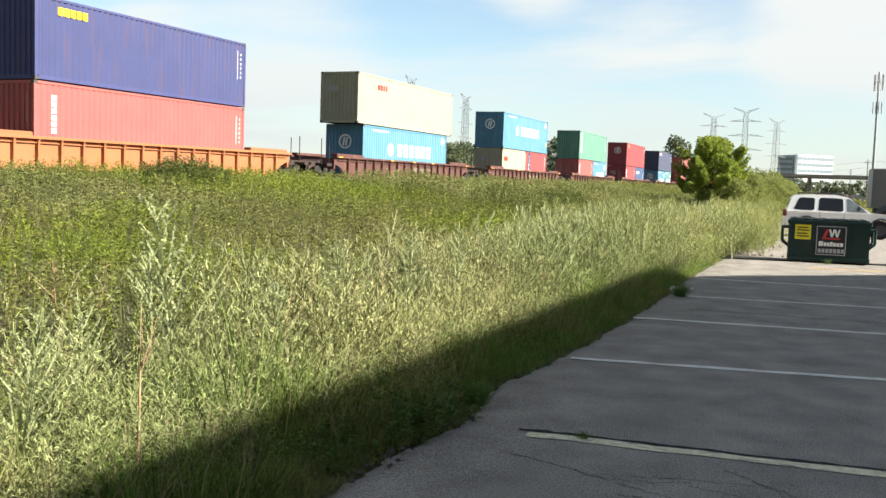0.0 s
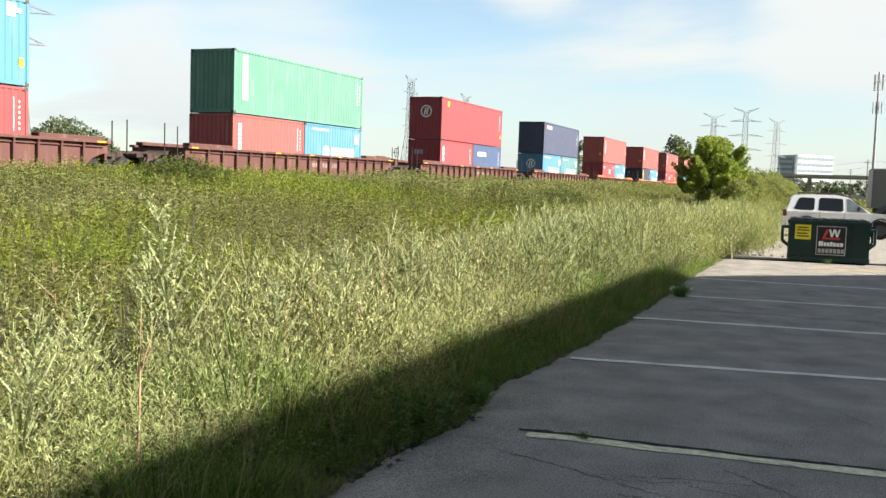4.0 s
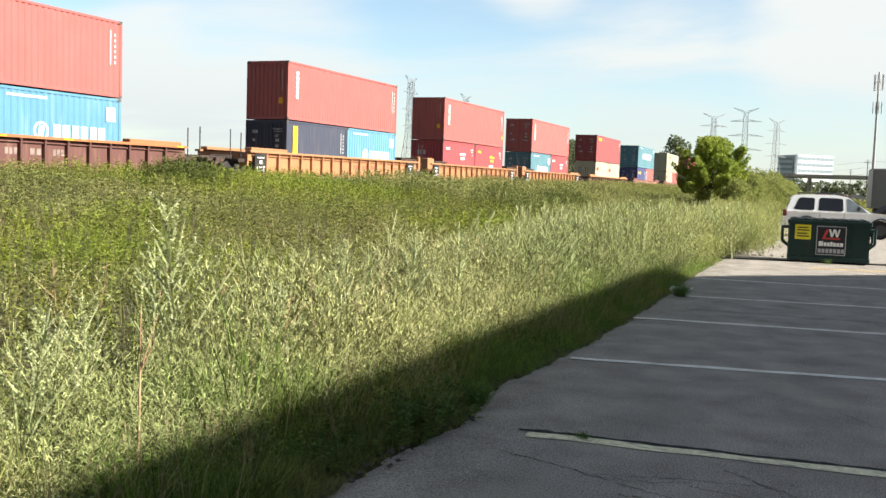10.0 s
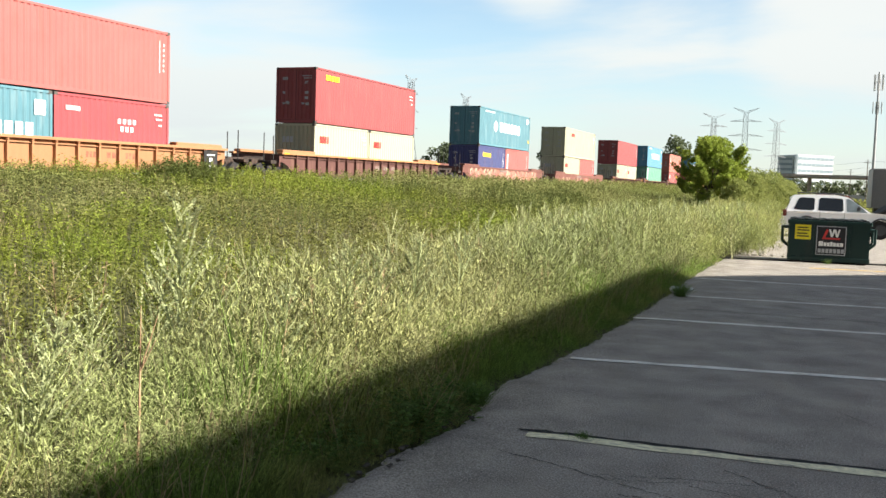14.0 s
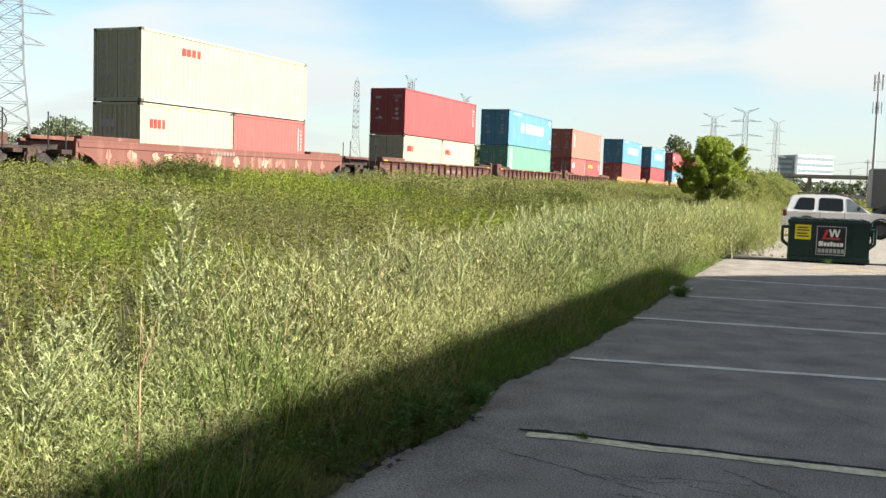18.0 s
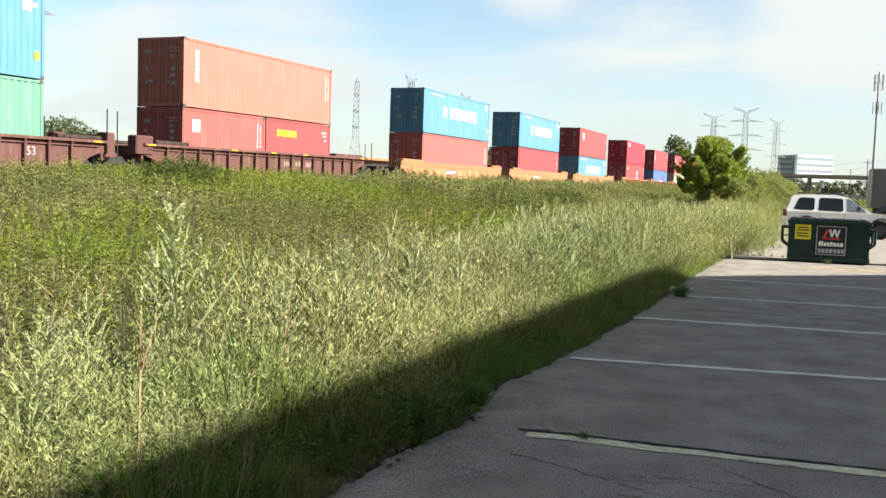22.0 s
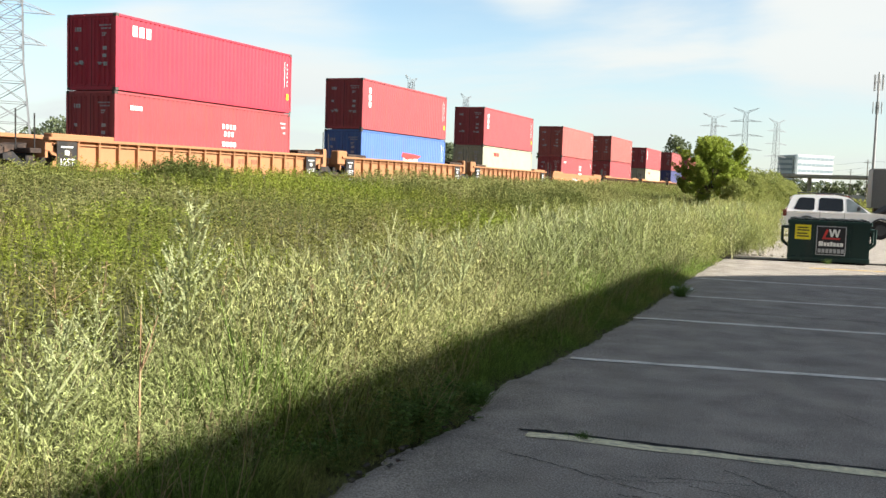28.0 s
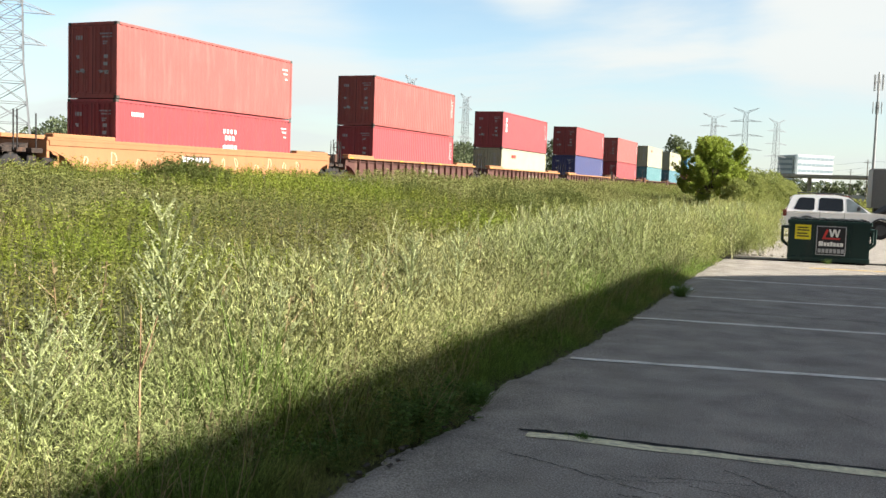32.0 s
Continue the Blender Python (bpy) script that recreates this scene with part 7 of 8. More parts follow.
def suv(m):
    """A large estate-bodied vehicle that faces +x."""
    root = thing("suv", "white four-door sport utility vehicle with roof rails, parked", "car", at=m)
    low = [(0.02, 0.42), (0.0, 0.95), (0.06, 1.00), (0.20, 1.03), (3.35, 1.03), (3.62, 1.06), (4.75, 0.98), (4.92, 0.86), (4.96, 0.45), (4.80, 0.30),
           (4.42, 0.30), (4.38, 0.55), (4.22, 0.74), (3.98, 0.80), (3.74, 0.74), (3.58, 0.55), (3.54, 0.28),
           (1.42, 0.28), (1.38, 0.55), (1.22, 0.74), (0.98, 0.80), (0.74, 0.74), (0.58, 0.55), (0.54, 0.32)]
    body = Shape()
    n = len(low)
    ring_at = lambda y, s: [(2.48 + (x - 2.48) * s, y, z if s == 1 else 0.65 + (z - 0.65) * (0.5 + 0.5 * s)) for x, z in low]
    body.add(ring_at(0.06, 0.985) + ring_at(0.0, 1) + ring_at(1.92, 1) + ring_at(1.98, 0.985),
             [(k * n + i, k * n + (i + 1) % n, (k + 1) * n + (i + 1) % n, (k + 1) * n + i) for k in range(3) for i in range(n)]
             + [tuple(range(n - 1, -1, -1)), tuple(range(3 * n, 4 * n))])
    part("body", body, M_CARWHITE, root)
    cabin = [(0.10, 0.98), (0.34, 1.62), (0.50, 1.70), (1.2, 1.735), (2.2, 1.725), (2.62, 1.665), (3.60, 1.02)]
    ins = lambda y, k: [(x, y + (k * (z - 1.0) * 0.30), z) for x, z in cabin]
    cab = Shape()
    c = len(cabin)
    cab.add(ins(0.035, 1) + ins(1.945, -1), [(i, (i + 1) % c, c + (i + 1) % c, c + i) for i in range(c)] + [tuple(range(c - 1, -1, -1)), tuple(range(c, 2 * c))])
    part("cabin", cab, M_CARWHITE, root)
    lean = lambda z: 0.035 + (z - 1.0) * 0.30
    for mirror in (1, -1):
        flip = Matrix.Identity(4) if mirror == 1 else Matrix.Translation((0, 1.98, 0)) @ Matrix.Diagonal((1, -1, 1, 1))
        for name, pts, mat in (("rear_window", [(0.44, 1.13), (0.52, 1.09), (1.20, 1.08), (1.27, 1.13), (1.29, 1.54), (1.22, 1.59), (0.74, 1.60), (0.62, 1.55)], M_CARGLASS),
                               ("rear_door_window", [(1.44, 1.12), (1.50, 1.08), (2.40, 1.07), (2.46, 1.11), (2.43, 1.55), (2.36, 1.60), (1.55, 1.61), (1.48, 1.56)], M_CARGLASS),
                               ("front_door_window", [(2.60, 1.07), (3.42, 1.06), (3.05, 1.38), (2.72, 1.57), (2.58, 1.60)], M_CARCLEAR)):
            w = Shape()
            k = len(pts)
            w.add([(x, lean(z) - 0.008, z) for x, z in pts] + [(x, lean(z) + 0.02, z) for x, z in pts],
                  [(i, (i + 1) % k, k + (i + 1) % k, k + i) for i in range(k)] + [tuple(range(k - 1, -1, -1)), tuple(range(k, 2 * k))])
            part(name, w, mat, root, "dark tinted glass" if mat is M_CARGLASS else "", at=flip)
        for x in (0.98, 3.98):
            arch = Shape()
            for i in range(10):
                a, b = math.pi * i / 10, math.pi * (i + 1) / 10
                arch.bar((x + 0.45 * math.cos(a), 0.0, 0.38 + 0.45 * math.sin(a)), (x + 0.45 * math.cos(b), 0.0, 0.38 + 0.45 * math.sin(b)), 0.035, 5)
            part("wheel_arch", arch, M_PLASTIC, root, at=flip)
            wheel = part("wheel", Shape().lathe((x, 0.05, 0.38), (x, 0.27, 0.38), [(0, 0.24), (0.02, 0.33), (0.15, 0.38), (0.85, 0.38), (1, 0.33)], 24), M_RUBBER, root, "black tyre", at=flip)
            part("rim", Shape().lathe((x, 0.035, 0.38), (x, 0.07, 0.38), [(0, 0.05), (0.05, 0.2), (0.6, 0.235), (1, 0.24)], 20), M_PLASTIC, wheel)
        for x in (1.50, 2.50):
            part("door_seam", Shape().box(x, x + 0.012, -0.004, 0.0, 0.42, 1.08), M_PLASTIC, root, at=flip)
        for x in (1.55, 2.55):
            part("door_handle", Shape().box(x + 0.05, x + 0.25, -0.03, -0.004, 0.98, 1.02, 0.01), M_CARWHITE, root, at=flip)
        part("side_moulding", Shape().box(1.48, 3.5, -0.018, 0.0, 0.62, 0.70), M_CARWHITE, root, at=flip)
        part("tail_light", Shape().box(-0.015, 0.14, -0.012, 0.16, 0.82, 1.08), M_TAIL, root, "red tail light", at=flip)
        part("mirror", Shape().box(2.98, 3.14, -0.20, -0.03, 1.13, 1.29, 0.03).bar((3.06, -0.05, 1.17), (3.06, 0.08, 1.16), 0.03, 5), M_PLASTIC, root, at=flip)
        rail = Shape().bar((0.62, 0.36, 1.80), (2.5, 0.36, 1.79), 0.022, 6)
        for x in (0.66, 1.5, 2.44):
            rail.bar((x, 0.36, 1.70), (x, 0.36, 1.80), 0.02, 5)
        part("roof_rail", rail, M_PLASTIC, root, at=flip)
        part("headlight", Shape().box(4.66, 4.93, 0.02, 0.36, 0.78, 0.93, 0.02), M_GALV, root, at=flip)
    part("sill", Shape().box(1.42, 3.54, 0.02, 0.10, 0.26, 0.36), M_PLASTIC, root)
    part("rear_bumper", Shape().box(-0.08, 0.14, 0.06, 1.92, 0.42, 0.66, 0.03), M_CARWHITE, root)
    part("windscreen", Shape().prism([(2.72, 1.615), (3.50, 1.085), (3.52, 1.10), (2.74, 1.63)], 1, 0.24, 1.74), M_CARGLASS, root)
    part("rear_glass", Shape().prism([(0.16, 1.18), (0.35, 1.58), (0.335, 1.585), (0.145, 1.185)], 1, 0.28, 1.70), M_CARGLASS, root)
    for x in (0.95, 2.1):
        part("roof_bar", Shape().bar((x, 0.36, 1.80), (x, 1.62, 1.80), 0.02, 6), M_PLASTIC, root)
    return root


suv(pose(-2.86, 41.4, 0.0, 0, 0, 6.0) @ Matrix.Diagonal((0.935, 1, 1, 1)))

# ---- trailer and dark car beyond it ----
M_TRAILER = material("grey trailer side", (0.17, 0.165, 0.165), 0.7, spread=0.12, grain=10.0, patch=0.5, bump=0.1)


def trailer(m):
    root = thing("cargo_trailer", "tall grey box trailer parked beyond the car", "trailer", at=m)
    part("box", Shape().box(0, 14.0, 0, 2.6, 1.15, 4.05, 0.05), M_TRAILER, root)
    part("frame", Shape().box(0.3, 13.6, 0.8, 1.8, 0.85, 1.148), M_BLACK, root)
    part("door_frame", Shape().box(-0.03, 0.0, 0.0, 2.6, 1.2, 4.0), M_GALV, root)
    for x in (1.6, 2.9):
        for y in (0.1, 2.1):
            part("wheel", Shape().lathe((x, y, 0.5), (x, y + 0.4, 0.5), [(0, 0.3), (0.05, 0.46), (0.2, 0.5), (0.8, 0.5), (1, 0.46)], 20), M_RUBBER, root)
    part("rear_bumper", Shape().box(0.0, 0.12, 0.1, 2.5, 0.5, 0.62), M_GALV, root)
    for x in (11.0,):
        for y in (0.4, 2.1):
            part("landing_leg", Shape().box(x, x + 0.12, y, y + 0.12, 0.0, 0.86), M_BLACK, root)
    return root


trailer(pose(0.78, 76.0, 0.0, 0, 0, 6.0))


def dark_car(m):
    root = thing("dark_car", "dark parked car seen past the white one", "car", at=m)
    s = Shape()
    s.prism([(0, 0.35), (0.05, 0.85), (0.9, 0.95), (1.5, 1.40), (2.9, 1.42), (3.6, 0.98), (4.4, 0.85), (4.5, 0.35)], 1, 0, 1.75)
    part("body", s, M_BLACK, root)
    part("side_window", Shape().prism([(1.0, 0.97), (1.55, 1.34), (2.85, 1.35), (3.4, 0.99)], 1, -0.01, 0.0), M_CARGLASS, root)
    for x in (0.85, 3.6):
        for y in (-0.01, 1.55):
            part("wheel", Shape().lathe((x, y, 0.32), (x, y + 0.2, 0.32), [(0, 0.2), (0.1, 0.32), (0.9, 0.32), (1, 0.2)], 18), M_RUBBER, root)
    return root


dark_car(pose(0.2, 58.5, 0.0, 0, 0, 12.0))


# ---- pylons ----
def lattice(s, z0, w0, z1, w1, bays, r, rb):
    """Four legs with crossed bracing between two heights."""
    for sx in (-1, 1):
        for sy in (-1, 1):
            s.bar((sx * w0, sy * w0, z0), (sx * w1, sy * w1, z1), r, 4)
    for b in range(bays):
        a0, a1 = b / bays, (b + 1) / bays
        za, zb = z0 + (z1 - z0) * a0, z0 + (z1 - z0) * a1
        wa, wb = w0 + (w1 - w0) * a0, w0 + (w1 - w0) * a1
        for k in range(4):
            c, d = [((1, 1), (1, -1)), ((1, -1), (-1, -1)), ((-1, -1), (-1, 1)), ((-1, 1), (1, 1))][k]
            s.bar((c[0] * wa, c[1] * wa, za), (d[0] * wb, d[1] * wb, zb), rb, 4)
            s.bar((d[0] * wa, d[1] * wa, za), (c[0] * wb, c[1] * wb, zb), rb, 4)
            s.bar((c[0] * wb, c[1] * wb, zb), (d[0] * wb, d[1] * wb, zb), rb, 4)


def cross_arm(reach, z, w, r, drop=1.6):
    s = Shape()
    for sx in (-1, 1):
        tip = (sx * reach, 0, z - 0.1)
        for sy in (-1, 1):
            s.bar((sx * w, sy * w, z), tip, r, 4)
            s.bar((sx * w, sy * w, z + drop), tip, r, 4)
        for f in (0.33, 0.66):
            s.bar((sx * (w + (reach - w) * f), 0, z + 0.05), (sx * (w + (reach - w) * (f - 0.2)), 0, z + drop * (1.1 - f)), r * 0.7, 4)
    return s


def pylon(thick=0.09):
    """A steel lattice pylon 44 m high, with two horns and three pairs of arms."""
    root = thing("pylon", "grey lattice steel power pylon beyond the railway", "power pylon", "pylons")
    s = Shape()
    lattice(s, 0, 3.4, 20, 1.3, 5, thick * 1.5, thick * 0.8)
    lattice(s, 20, 1.3, 40, 0.9, 10, thick * 1.3, thick * 0.7)
    part("mast", s, M_PYLON, root)
    for reach, z in ((7.4, 23.6), (7.6, 29.8), (6.8, 36.2)):
        part("cross_arm", cross_arm(reach, z, 1.1, thick, 0.8), M_PYLON, root)
    horns = Shape()
    for sx in (-1, 1):
        for sy in (-1, 1):
            horns.bar((sx * 0.9, sy * 0.9, 40.0), (sx * 5.6, 0, 42.2), thick, 4)
            horns.bar((sx * 0.2, sy * 0.9, 40.6), (sx * 5.6, 0, 42.2), thick, 4)
        for f in (0.3, 0.55, 0.8):
            horns.bar((sx * (0.9 + 4.7 * f), 0, 40.0 + 2.2 * f), (sx * (0.2 + 5.4 * (f - 0.1)), 0.2, 40.6 + 1.6 * (f - 0.1)), thick * 0.7, 4)
    horns.bar((-0.9, 0, 40.0), (0.9, 0, 40.0), thick, 4)
    part("horns", horns, M_PYLON, root)
    return root


first = pylon(0.062)
px_, py_ = bearing_at(-6.28, 443)
first.matrix_basis = pose(px_, py_, 0, 0, 0, 8)
for az, d, turn in ((-8.04, 475, 28), (-4.56, 503, 52), (-25.93, 352, 92), (-22.6, 412, 88), (-29.17, 370, -60), (-10.5, 800, 8)):
    bx, by = bearing_at(az, d)
    copy_thing(first, pose(bx, by, 0, 0, 0, turn))


def near_pylon(m):
    """A slimmer pylon, of which only the middle is in view."""
    root = thing("pylon", "tall lattice steel pylon standing close behind the track", "power pylon", "pylons", at=m)
    s = Shape()
    lattice(s, 0, 2.7, 14, 1.4, 6, 0.11, 0.055)
    lattice(s, 14, 1.4, 34, 0.9, 12, 0.10, 0.05)
    part("mast", s, M_PYLON, root)
    for reach, z in ((3.9, 16.2), (4.7, 19.8), (4.4, 25.0), (4.0, 30.0)):
        part("cross_arm", cross_arm(reach, z, 1.1, 0.05, 1.0), M_PYLON, root)
    return root


bx, by = bearing_at(-48.4, 120)
near_pylon(pose(bx, by, 0, 0, 0, 46))

# ---- wires ----
def wire(a, b, sag, r):
    s = Shape()
    a, b = Vector(a), Vector(b)
    pts = [a.lerp(b, i / 14) - Vector((0, 0, 4 * sag * (i / 14) * (1 - i / 14))) for i in range(15)]
    for p, q in zip(pts, pts[1:]):
        s.bar(p, q, r, 3)
    return s


def span(az0, d0, az1, d1, z, sag, r=0.035):
    x0, y0 = bearing_at(az0, d0)
    x1, y1 = bearing_at(az1, d1)
    tagged(new("power_line", wire((x0, y0, z), (x1, y1, z), sag, r).mesh("power_line", M_BLACK)), "thin dark overhead power line", "power line", "power lines")


for z in (8.2, 9.6, 11.0):
    span(-6.0, 300, 0.28, 230, z, 0.7, 0.014)
    span(0.28, 230, 6.0, 190, z, 0.7, 0.014)

M_POLE = material("grey steel pole", (0.33, 0.33, 0.33), 0.5, metal=0.4, spread=0.1)


def cell_mast(m):
    root = thing("cell_mast", "tall grey phone mast with antenna panels", "phone mast", at=m)
    part("pole", Shape().lathe((0, 0, 0), (0, 0, 20.4), [(0, 0.24), (0.5, 0.19), (1, 0.12)], 12), M_POLE, root)
    for z, r, h, n in ((18.9, 0.62, 2.3, 6), (15.3, 0.60, 1.7, 4)):
        collar = part("collar", Shape().lathe((0, 0, z), (0, 0, z + 0.15), [(0, 0.3), (1, 0.3)], 12), M_POLE, root)
        for i in range(n):
            a = 2 * math.pi * i / n + 0.3
            x, y = r * math.cos(a), r * math.sin(a)
            panel = Shape().box(x - 0.065, x + 0.065, y - 0.05, y + 0.05, z - h / 2, z + h / 2, 0.02).bar((0, 0, z + 0.07), (x, y, z + 0.07), 0.03, 4)
            part("antenna", panel, M_GALV, collar)
    part("lightning_rod", Shape().bar((0, 0, 20.35), (0, 0, 20.75), 0.02, 5), M_POLE, root)
    return root


bx, by = bearing_at(0.57, 150)
cell_mast(pose(bx, by, 0))


def street_pole(m):
    root = thing("utility_pole", "slim wooden utility pole with a short cross bar", "utility pole", "utility poles", at=m)
    part("pole", Shape().bar((0, 0, 0), (0, 0, 11.4), 0.11, 8, 0.08), M_BARK, root)
    part("cross_bar", Shape().box(-0.8, 0.8, -0.05, 0.05, 10.6, 10.70), M_BARK, root)
    return root


for az, d in ((0.28, 230), (-0.55, 300), (-5.55, 300)):
    bx, by = bearing_at(az, d)
    street_pole(pose(bx, by, 0))

# ---- far buildings and the overpass ----
M_OFFICE = material("white office cladding", (0.68, 0.70, 0.70), 0.6, spread=0.06, grain=2.0, patch=0.2, bump=0.0)
M_OFFICEGREY = material("grey office cladding", (0.50, 0.55, 0.57), 0.6, spread=0.06, grain=2.0, patch=0.2, bump=0.0)
M_FARGLASS = material("far office glass", (0.19, 0.25, 0.28), 0.25, spread=0.1, grain=1.0, bump=0.0, spec=0.6)
M_PALEGLASS = material("pale reflecting glass", (0.27, 0.33, 0.36), 0.25, spread=0.1, grain=1.0, bump=0.0, spec=0.6)


def office(x, y, wide, deep, height, floors, wall_m, glass_m, label, turn):
    root = thing("office_building", label, "building", "far office buildings", at=pose(x, y, 0, 0, 0, turn))
    part("wall", Shape().box(0, wide, 0, deep, 0, height), wall_m, root)
    part("roof", Shape().box(-0.3, wide + 0.3, -0.3, deep + 0.3, height, height + 0.6), wall_m, root)
    step = height / floors
    band_w = wide / 8
    for f in range(floors):
        for k in range(8):
            part("window", kept(("window", wide, step, glass_m.name), lambda: Shape().box(0.15, band_w - 0.15, -0.12, 0.02, step * 0.30, step * 0.78), glass_m), None, root,
                 at=Matrix.Translation((k * band_w, 0, f * step)))
    return root


bx, by = bearing_at(-4.42, 640)
office(bx, by, 9.0, 18, 30.0, 9, M_OFFICEGREY, M_FARGLASS, "grey office tower with dark window bands, far away", 4)
bx, by = bearing_at(-3.62, 650)
office(bx, by, 3.5, 18, 29.0, 9, M_OFFICEGREY, M_FARGLASS, "narrow dark-banded office block, far away", 4)
bx, by = bearing_at(-3.33, 645)
office(bx, by, 26.5, 14, 31.0, 8, M_OFFICE, M_PALEGLASS, "white office block with pale window bands, far away", 40)


def overpass():
    root = thing("overpass", "grey concrete road overpass on piers in the distance", "overpass", at=pose(-34.0, 283.0, 0, 0, 0, -2.0))
    part("deck", Shape().box(0, 120, 0, 11, 8.3, 8.95), M_CONCRETE, root)
    part("parapet", Shape().box(0, 120, -0.25, 0.0, 8.45, 9.2), M_CONCRETE, root)
    for x in (4, 20, 36, 52, 68):
        part("pier", Shape().box(x, x + 0.9, 4, 7, 0, 8.3), M_CONCRETE, root)
    part("abutment", Shape().prism([(0, 0), (-26, 0), (0, 8.4)], 1, -2, 12), M_CONCRETE, root)
    return root


overpass()
M_SCRUB = leaf_material("yellow-green scrub leaves", (0.31, 0.31, 0.095), (0.27, 0.29, 0.09), 0.45, 0.3)
# scrub below the overpass
for az, d, h, w, seed in ((-3.1, 205, 5.6, 5, 41), (-2.6, 150, 4.3, 7, 42), (-1.7, 152, 4.0, 7, 43), (-0.9, 148, 4.3, 7, 44), (0.0, 150, 4.0, 7, 45), (0.9, 150, 4.2, 7, 47), (-3.2, 120, 3.2, 5, 46), (-2.0, 110, 2.6, 6, 48), (-0.8, 110, 2.5, 6, 49), (0.4, 112, 2.6, 6, 50)):
    bx, by = bearing_at(az, d)
    tree(bx, by, h * 0.62, w, 0.4, 1500, seed, "yellow-green scrub below the distant overpass", M_SCRUB, 0.1, 0.06, name="shrub", group="scrub below the overpass")

# a hedge closes the view below the overpass
hedge_rng = np.random.default_rng(17)
hedge = []
for az in np.arange(-12.0, 6.0, 0.42):
    hx, hy = bearing_at(az + hedge_rng.uniform(-0.1, 0.1), 330 + hedge_rng.uniform(-6, 6))
    hedge += [(hx, hy, hedge_rng.uniform(0.8, 2.0), hedge_rng.uniform(1.7, 2.6)), (hx + 1, hy, hedge_rng.uniform(3.6, 5.2), hedge_rng.uniform(1.6, 2.3)), (hx + 2, hy + 4, hedge_rng.uniform(6.0, 7.6), hedge_rng.uniform(1.5, 2.3))]
v, q = leafy(34000, hedge, 0.75, 18)
tagged(new("far_hedge", big_mesh("far_hedge", v, q, M_HAZYLEAF)), "long green hedge beyond the overpass, greyed for haze", "hedge", kind="stuff")

# a few parked cars under the overpass, a handful of specks
M_SPECK = [material("pale parked car", (0.42, 0.42, 0.41), 0.4, bump=0.0), material("red parked truck", (0.45, 0.08, 0.05), 0.4, bump=0.0)]
for k, (az, d, ln, hgt_) in enumerate(((-2.05, 240, 4.2, 3.6), (-1.5, 240, 5.5, 3.2), (-0.6, 240, 4.5, 3.4), (-2.7, 238, 3.6, 3.4))):
    bx, by = bearing_at(az, d)
    van = thing("parked_van", "small far van parked below the overpass", "van", "far parked vans", at=pose(bx, by, 0))
    part("body", Shape().prism([(0, 0.4), (0, hgt_), (ln * 0.7, hgt_), (ln, hgt_ * 0.5), (ln, 0.4)], 1, 0, 2.0), M_SPECK[k % 2], van)
    for x in (0.8, ln - 0.8):
        part("wheel", Shape().lathe((x, -0.05, 0.4), (x, 0.2, 0.4), [(0, 0.4), (1, 0.4)], 12), M_RUBBER, van)

# ---- litter and rubble at the lot's edge ----
M_LITTER = material("crumpled white plastic", (0.66, 0.66, 0.64), 0.6, spread=0.15)
M_RUBBLE = material("pale broken concrete", (0.30, 0.27, 0.225), 0.9, spread=0.35, piece=0.3)


def lump(r, seed, flat=0.6):
    bm = bmesh.new()
    bmesh.ops.create_icosphere(bm, subdivisions=2, radius=r)
    g = random.Random(seed)
    for v in bm.verts:
        v.co *= 1 + 0.45 * noise.noise(v.co * (2.2 / r) + Vector((seed, 0, 0)))
        v.co.z *= flat
    me = bpy.data.meshes.new("lump")
    bm.to_mesh(me)
    bm.free()
    return me


def drop(name, x, y, r, seed, mat, label, category, group=""):
    me = lump(r, seed)
    me.materials.append(mat)
    low = min(v.co.z for v in me.vertices)
    ob = tagged(new(name, me), label, category, group)
    ob.matrix_basis = pose(x, y, max(float(land(x, y)), 0.0) - low - 0.01)
    return ob


drop("litter", -2.42, 14.15, 0.09, 1, M_LITTER, "crumpled white litter at the edge of the grass", "litter")
drop("litter", -2.26, 14.5, 0.05, 2, M_LITTER, "small scrap of white litter on the asphalt", "litter")
g_ = random.Random(8)
for i in range(34):
    drop("rubble", -2.15 + g_.uniform(-0.75, 0.65), 25.6 + g_.uniform(-0.7, 0.9), g_.uniform(0.02, 0.06), 10 + i, M_RUBBLE, "broken lump of pale concrete", "rubble", "rubble beside the dumpster")
for i in range(8):
    yy = g_.uniform(4, 14)
    drop("stone", float(lot_edge(yy)) + g_.uniform(-0.02, 0.12), yy, g_.uniform(0.006, 0.013), 40 + i, M_RUBBLE, "small pale stone on the asphalt's edge", "stone", "stones along the edge")
# clods and crumbs of broken asphalt where the edge has caved in
M_CLOD = material("crumbled dark asphalt and soil", (0.075, 0.066, 0.055), 0.95, spread=0.4, grain=30.0, bump=0.6, piece=0.35)
for i in range(30):
    yy = 4.35 + g_.gauss(0, 0.45)
    drop("clod", float(lot_edge(yy)) + abs(g_.gauss(0, 0.055)) - 0.03, yy, g_.choice((0.006, 0.008, 0.010, 0.013, 0.019)), 60 + i, M_CLOD, "crumb of broken asphalt and soil at the edge", "clod", "crumbs along the broken edge")
# raised edge of the dumpster's strip; near-black colour takes in the kerb's shadow
tagged(new("pad_edge", Shape().prism([(-3.2, 22.95), (9.0, 26.6), (9.0, 26.75), (-3.2, 23.1)], 2, 0.001, 0.035).mesh("pad_edge", M_CRACK_SHADE)),
       "near-black edge of the strip under the dumpster, with its shadow", "kerb", kind="structure")
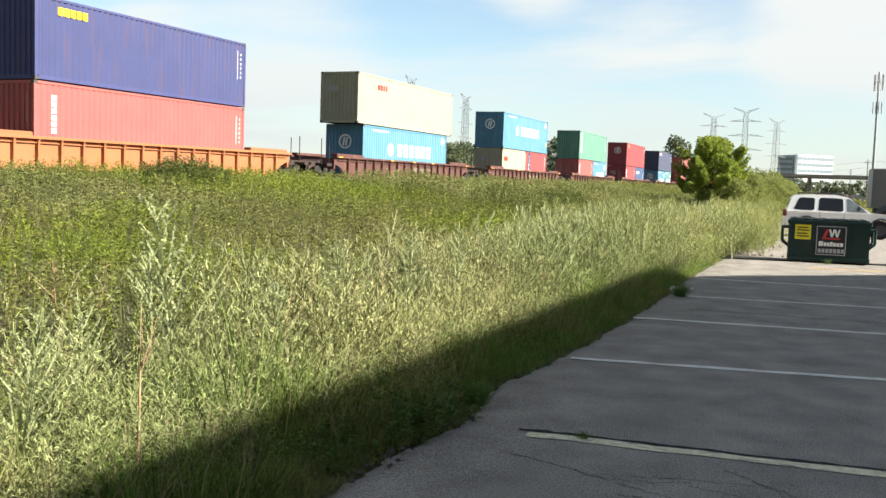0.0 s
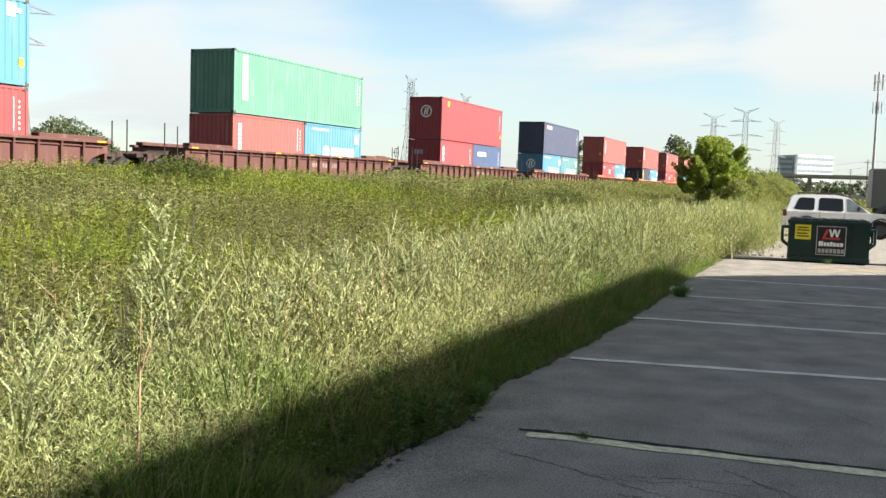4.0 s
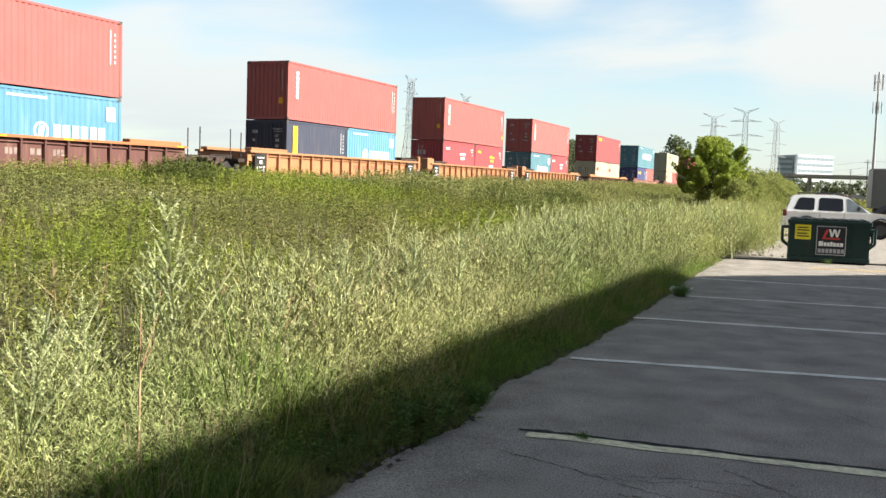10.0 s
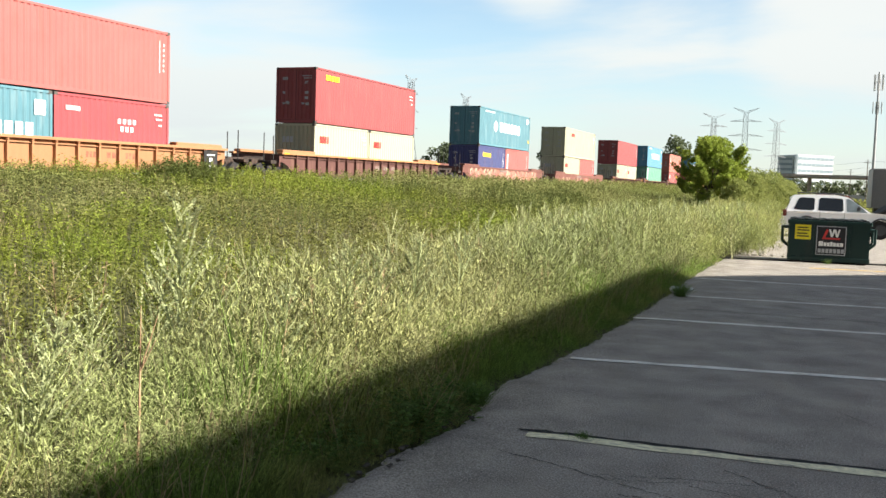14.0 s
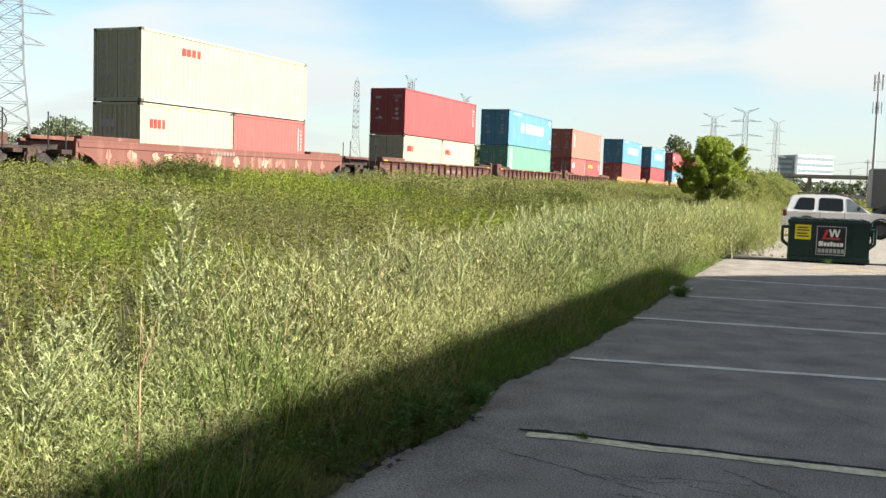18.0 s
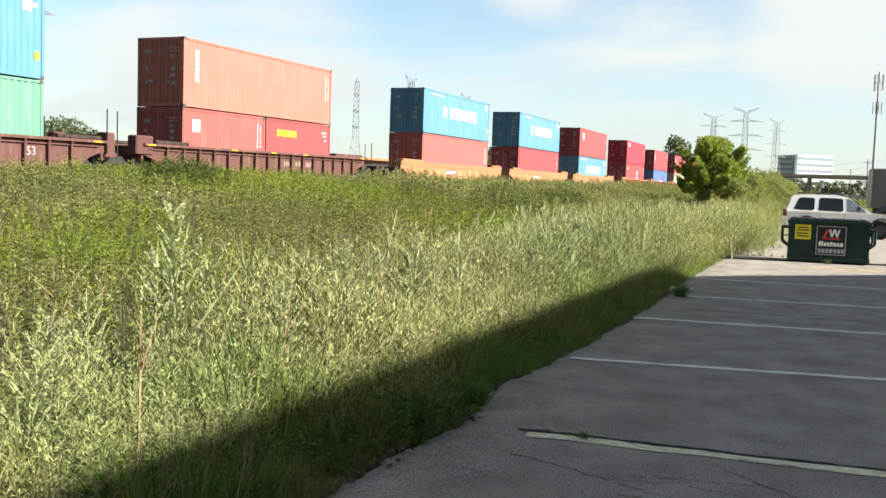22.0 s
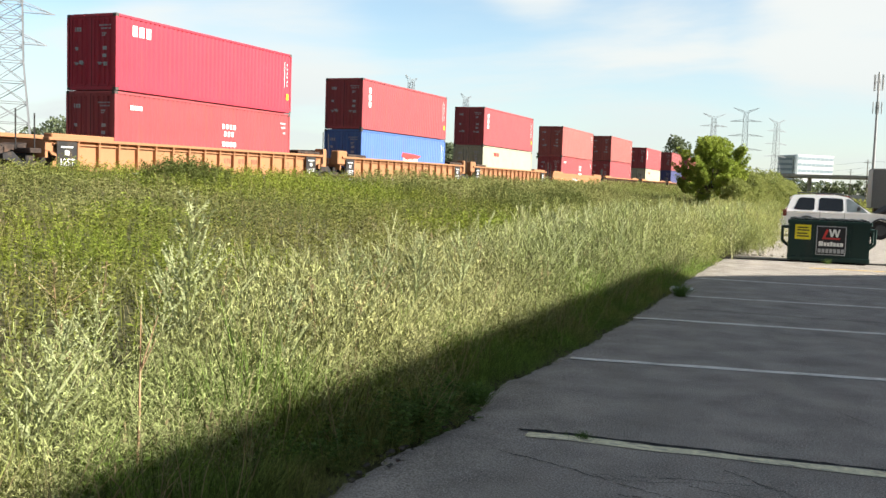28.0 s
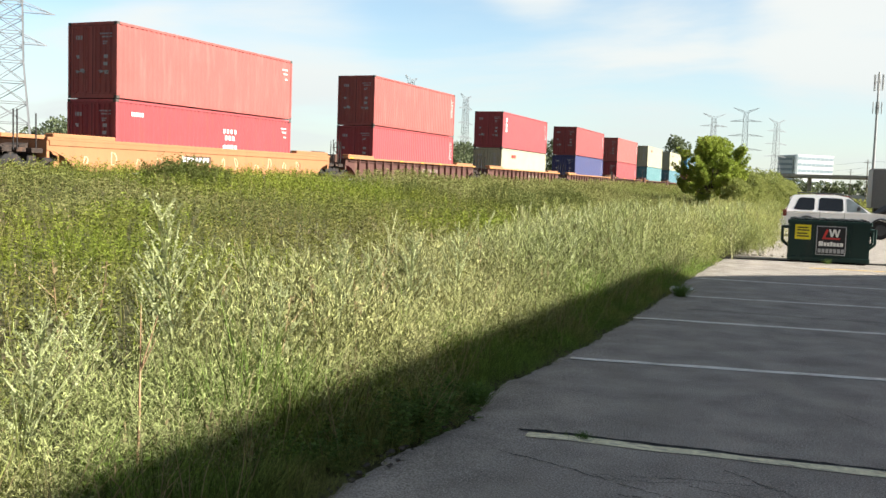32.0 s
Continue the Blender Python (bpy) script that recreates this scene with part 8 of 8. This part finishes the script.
# weeds in the cracks
for cx, cy, n, hh in ((-1.37, 5.22, 44, 0.05), (-0.6, 23.3, 14, 0.16), (-2.25, 13.6, 70, 0.20), (-2.22, 5.7, 60, 0.16)):
    xs, ys = rng.normal(cx, 0.035, n), rng.normal(cy, 0.02, n)
    scatter("crack_weed", edge_forms, xs, ys, np.full(n, hh) * rng.uniform(0.6, 1.2, n), np.full(n, hh * 1.2), [M_CLOVER], "small green weed growing from a crack", "weed", 0.4, -0.02)

# ---- bird ----
M_FEATHER = material("grey feathers", (0.10, 0.10, 0.105), 0.8, spread=0.2)


def bird():
    root = thing("bird", "small dark bird flying across the sky", "bird")
    part("body", Shape().lathe((0, -0.17, 0), (0, 0.15, 0), [(0, 0.01), (0.2, 0.035), (0.5, 0.055), (0.8, 0.035), (0.92, 0.03), (1, 0.008)], 10), M_FEATHER, root)
    part("tail", Shape().prism([(-0.02, -0.15), (0.02, -0.15), (0.05, -0.28), (-0.05, -0.28)], 2, -0.004, 0.006), M_FEATHER, root)
    wings = []
    for sx in (-1, 1):
        outline = [(0, 0.07), (sx * 0.14, 0.09), (sx * 0.30, 0.0), (sx * 0.16, -0.05), (0, -0.06)]
        wings.append(part("wing", Shape().prism(outline if sx < 0 else outline[::-1], 2, -0.004, 0.006), M_FEATHER, root, at=Matrix.Translation((sx * 0.03, 0, 0.02))))
    return root, wings


BIRD, WINGS = bird()


# ---- what moves ----
def motions():
    times = [2.0 * i for i in range(17)]
    for ob, front, length, up in MOVING:
        walk(ob, [(t, on_track(front - travelled(t), length, up)) for t in times])
    # the tall weeds lean with the wind
    drift = ((0, -6.6), (2, -6.4), (3.4, -6.4), (6, -6.2), (8, -2.9), (10, -3.6), (12, 0.6), (14, 2.1), (15.6, -2.0), (17, -7.2), (18.3, 4.7), (20, 0.0), (22, -1.4), (24, -7.2), (26, -1.0), (28, 6.2), (30, -2.3), (32, -4.5))
    for k, (ob, swing) in enumerate(SWAYING):
        base = ob.matrix_basis.copy()
        rows = []
        for i in range(65):
            t = 0.5 * i
            lean = np.interp(t, [a for a, _ in drift], [b for _, b in drift]) + (0.0 if k == 0 else 4.0) + 0.4 * math.sin(2.1 * t + k) + 0.25 * math.sin(4.7 * t + 2.3 * k)
            rows.append((t, base @ pose(0, 0, 0, 0.35 * swing * math.sin(1.7 * t + k), lean * swing, 0)))
        walk(ob, rows)
    # the bird crosses from low on the left to high on the right
    far = 30.0
    path = ((0.0, -75.0, -0.06), (4.6, -62.0, -0.055), (5.0, -45.08, -0.0312), (5.5, -26.44, 0.0627), (5.7, -18.72, 0.1017), (5.9, -10.95, 0.138),
            (6.0, -7.31, 0.160), (6.1, -3.97, 0.183), (6.4, 6.5, 0.235), (7.0, 26.0, 0.31), (12.0, 60.0, 0.35), (32.0, 75.0, 0.36))
    rows = []
    for t, az, up in path:
        x, y = bearing_at(az, far)
        rows.append((t, pose(x, y, 1.4 + up * far, 18, 0, -80)))
    walk(BIRD, rows)
    for sx, wing in zip((-1, 1), WINGS):
        rows = []
        for i in range(321):
            t = 0.1 * i
            rows.append((t, pose(sx * 0.03, 0, 0.02, 0, -sx * 32 * math.cos(math.pi * i * 0.62), 0)))
        walk(wing, rows)


motions()
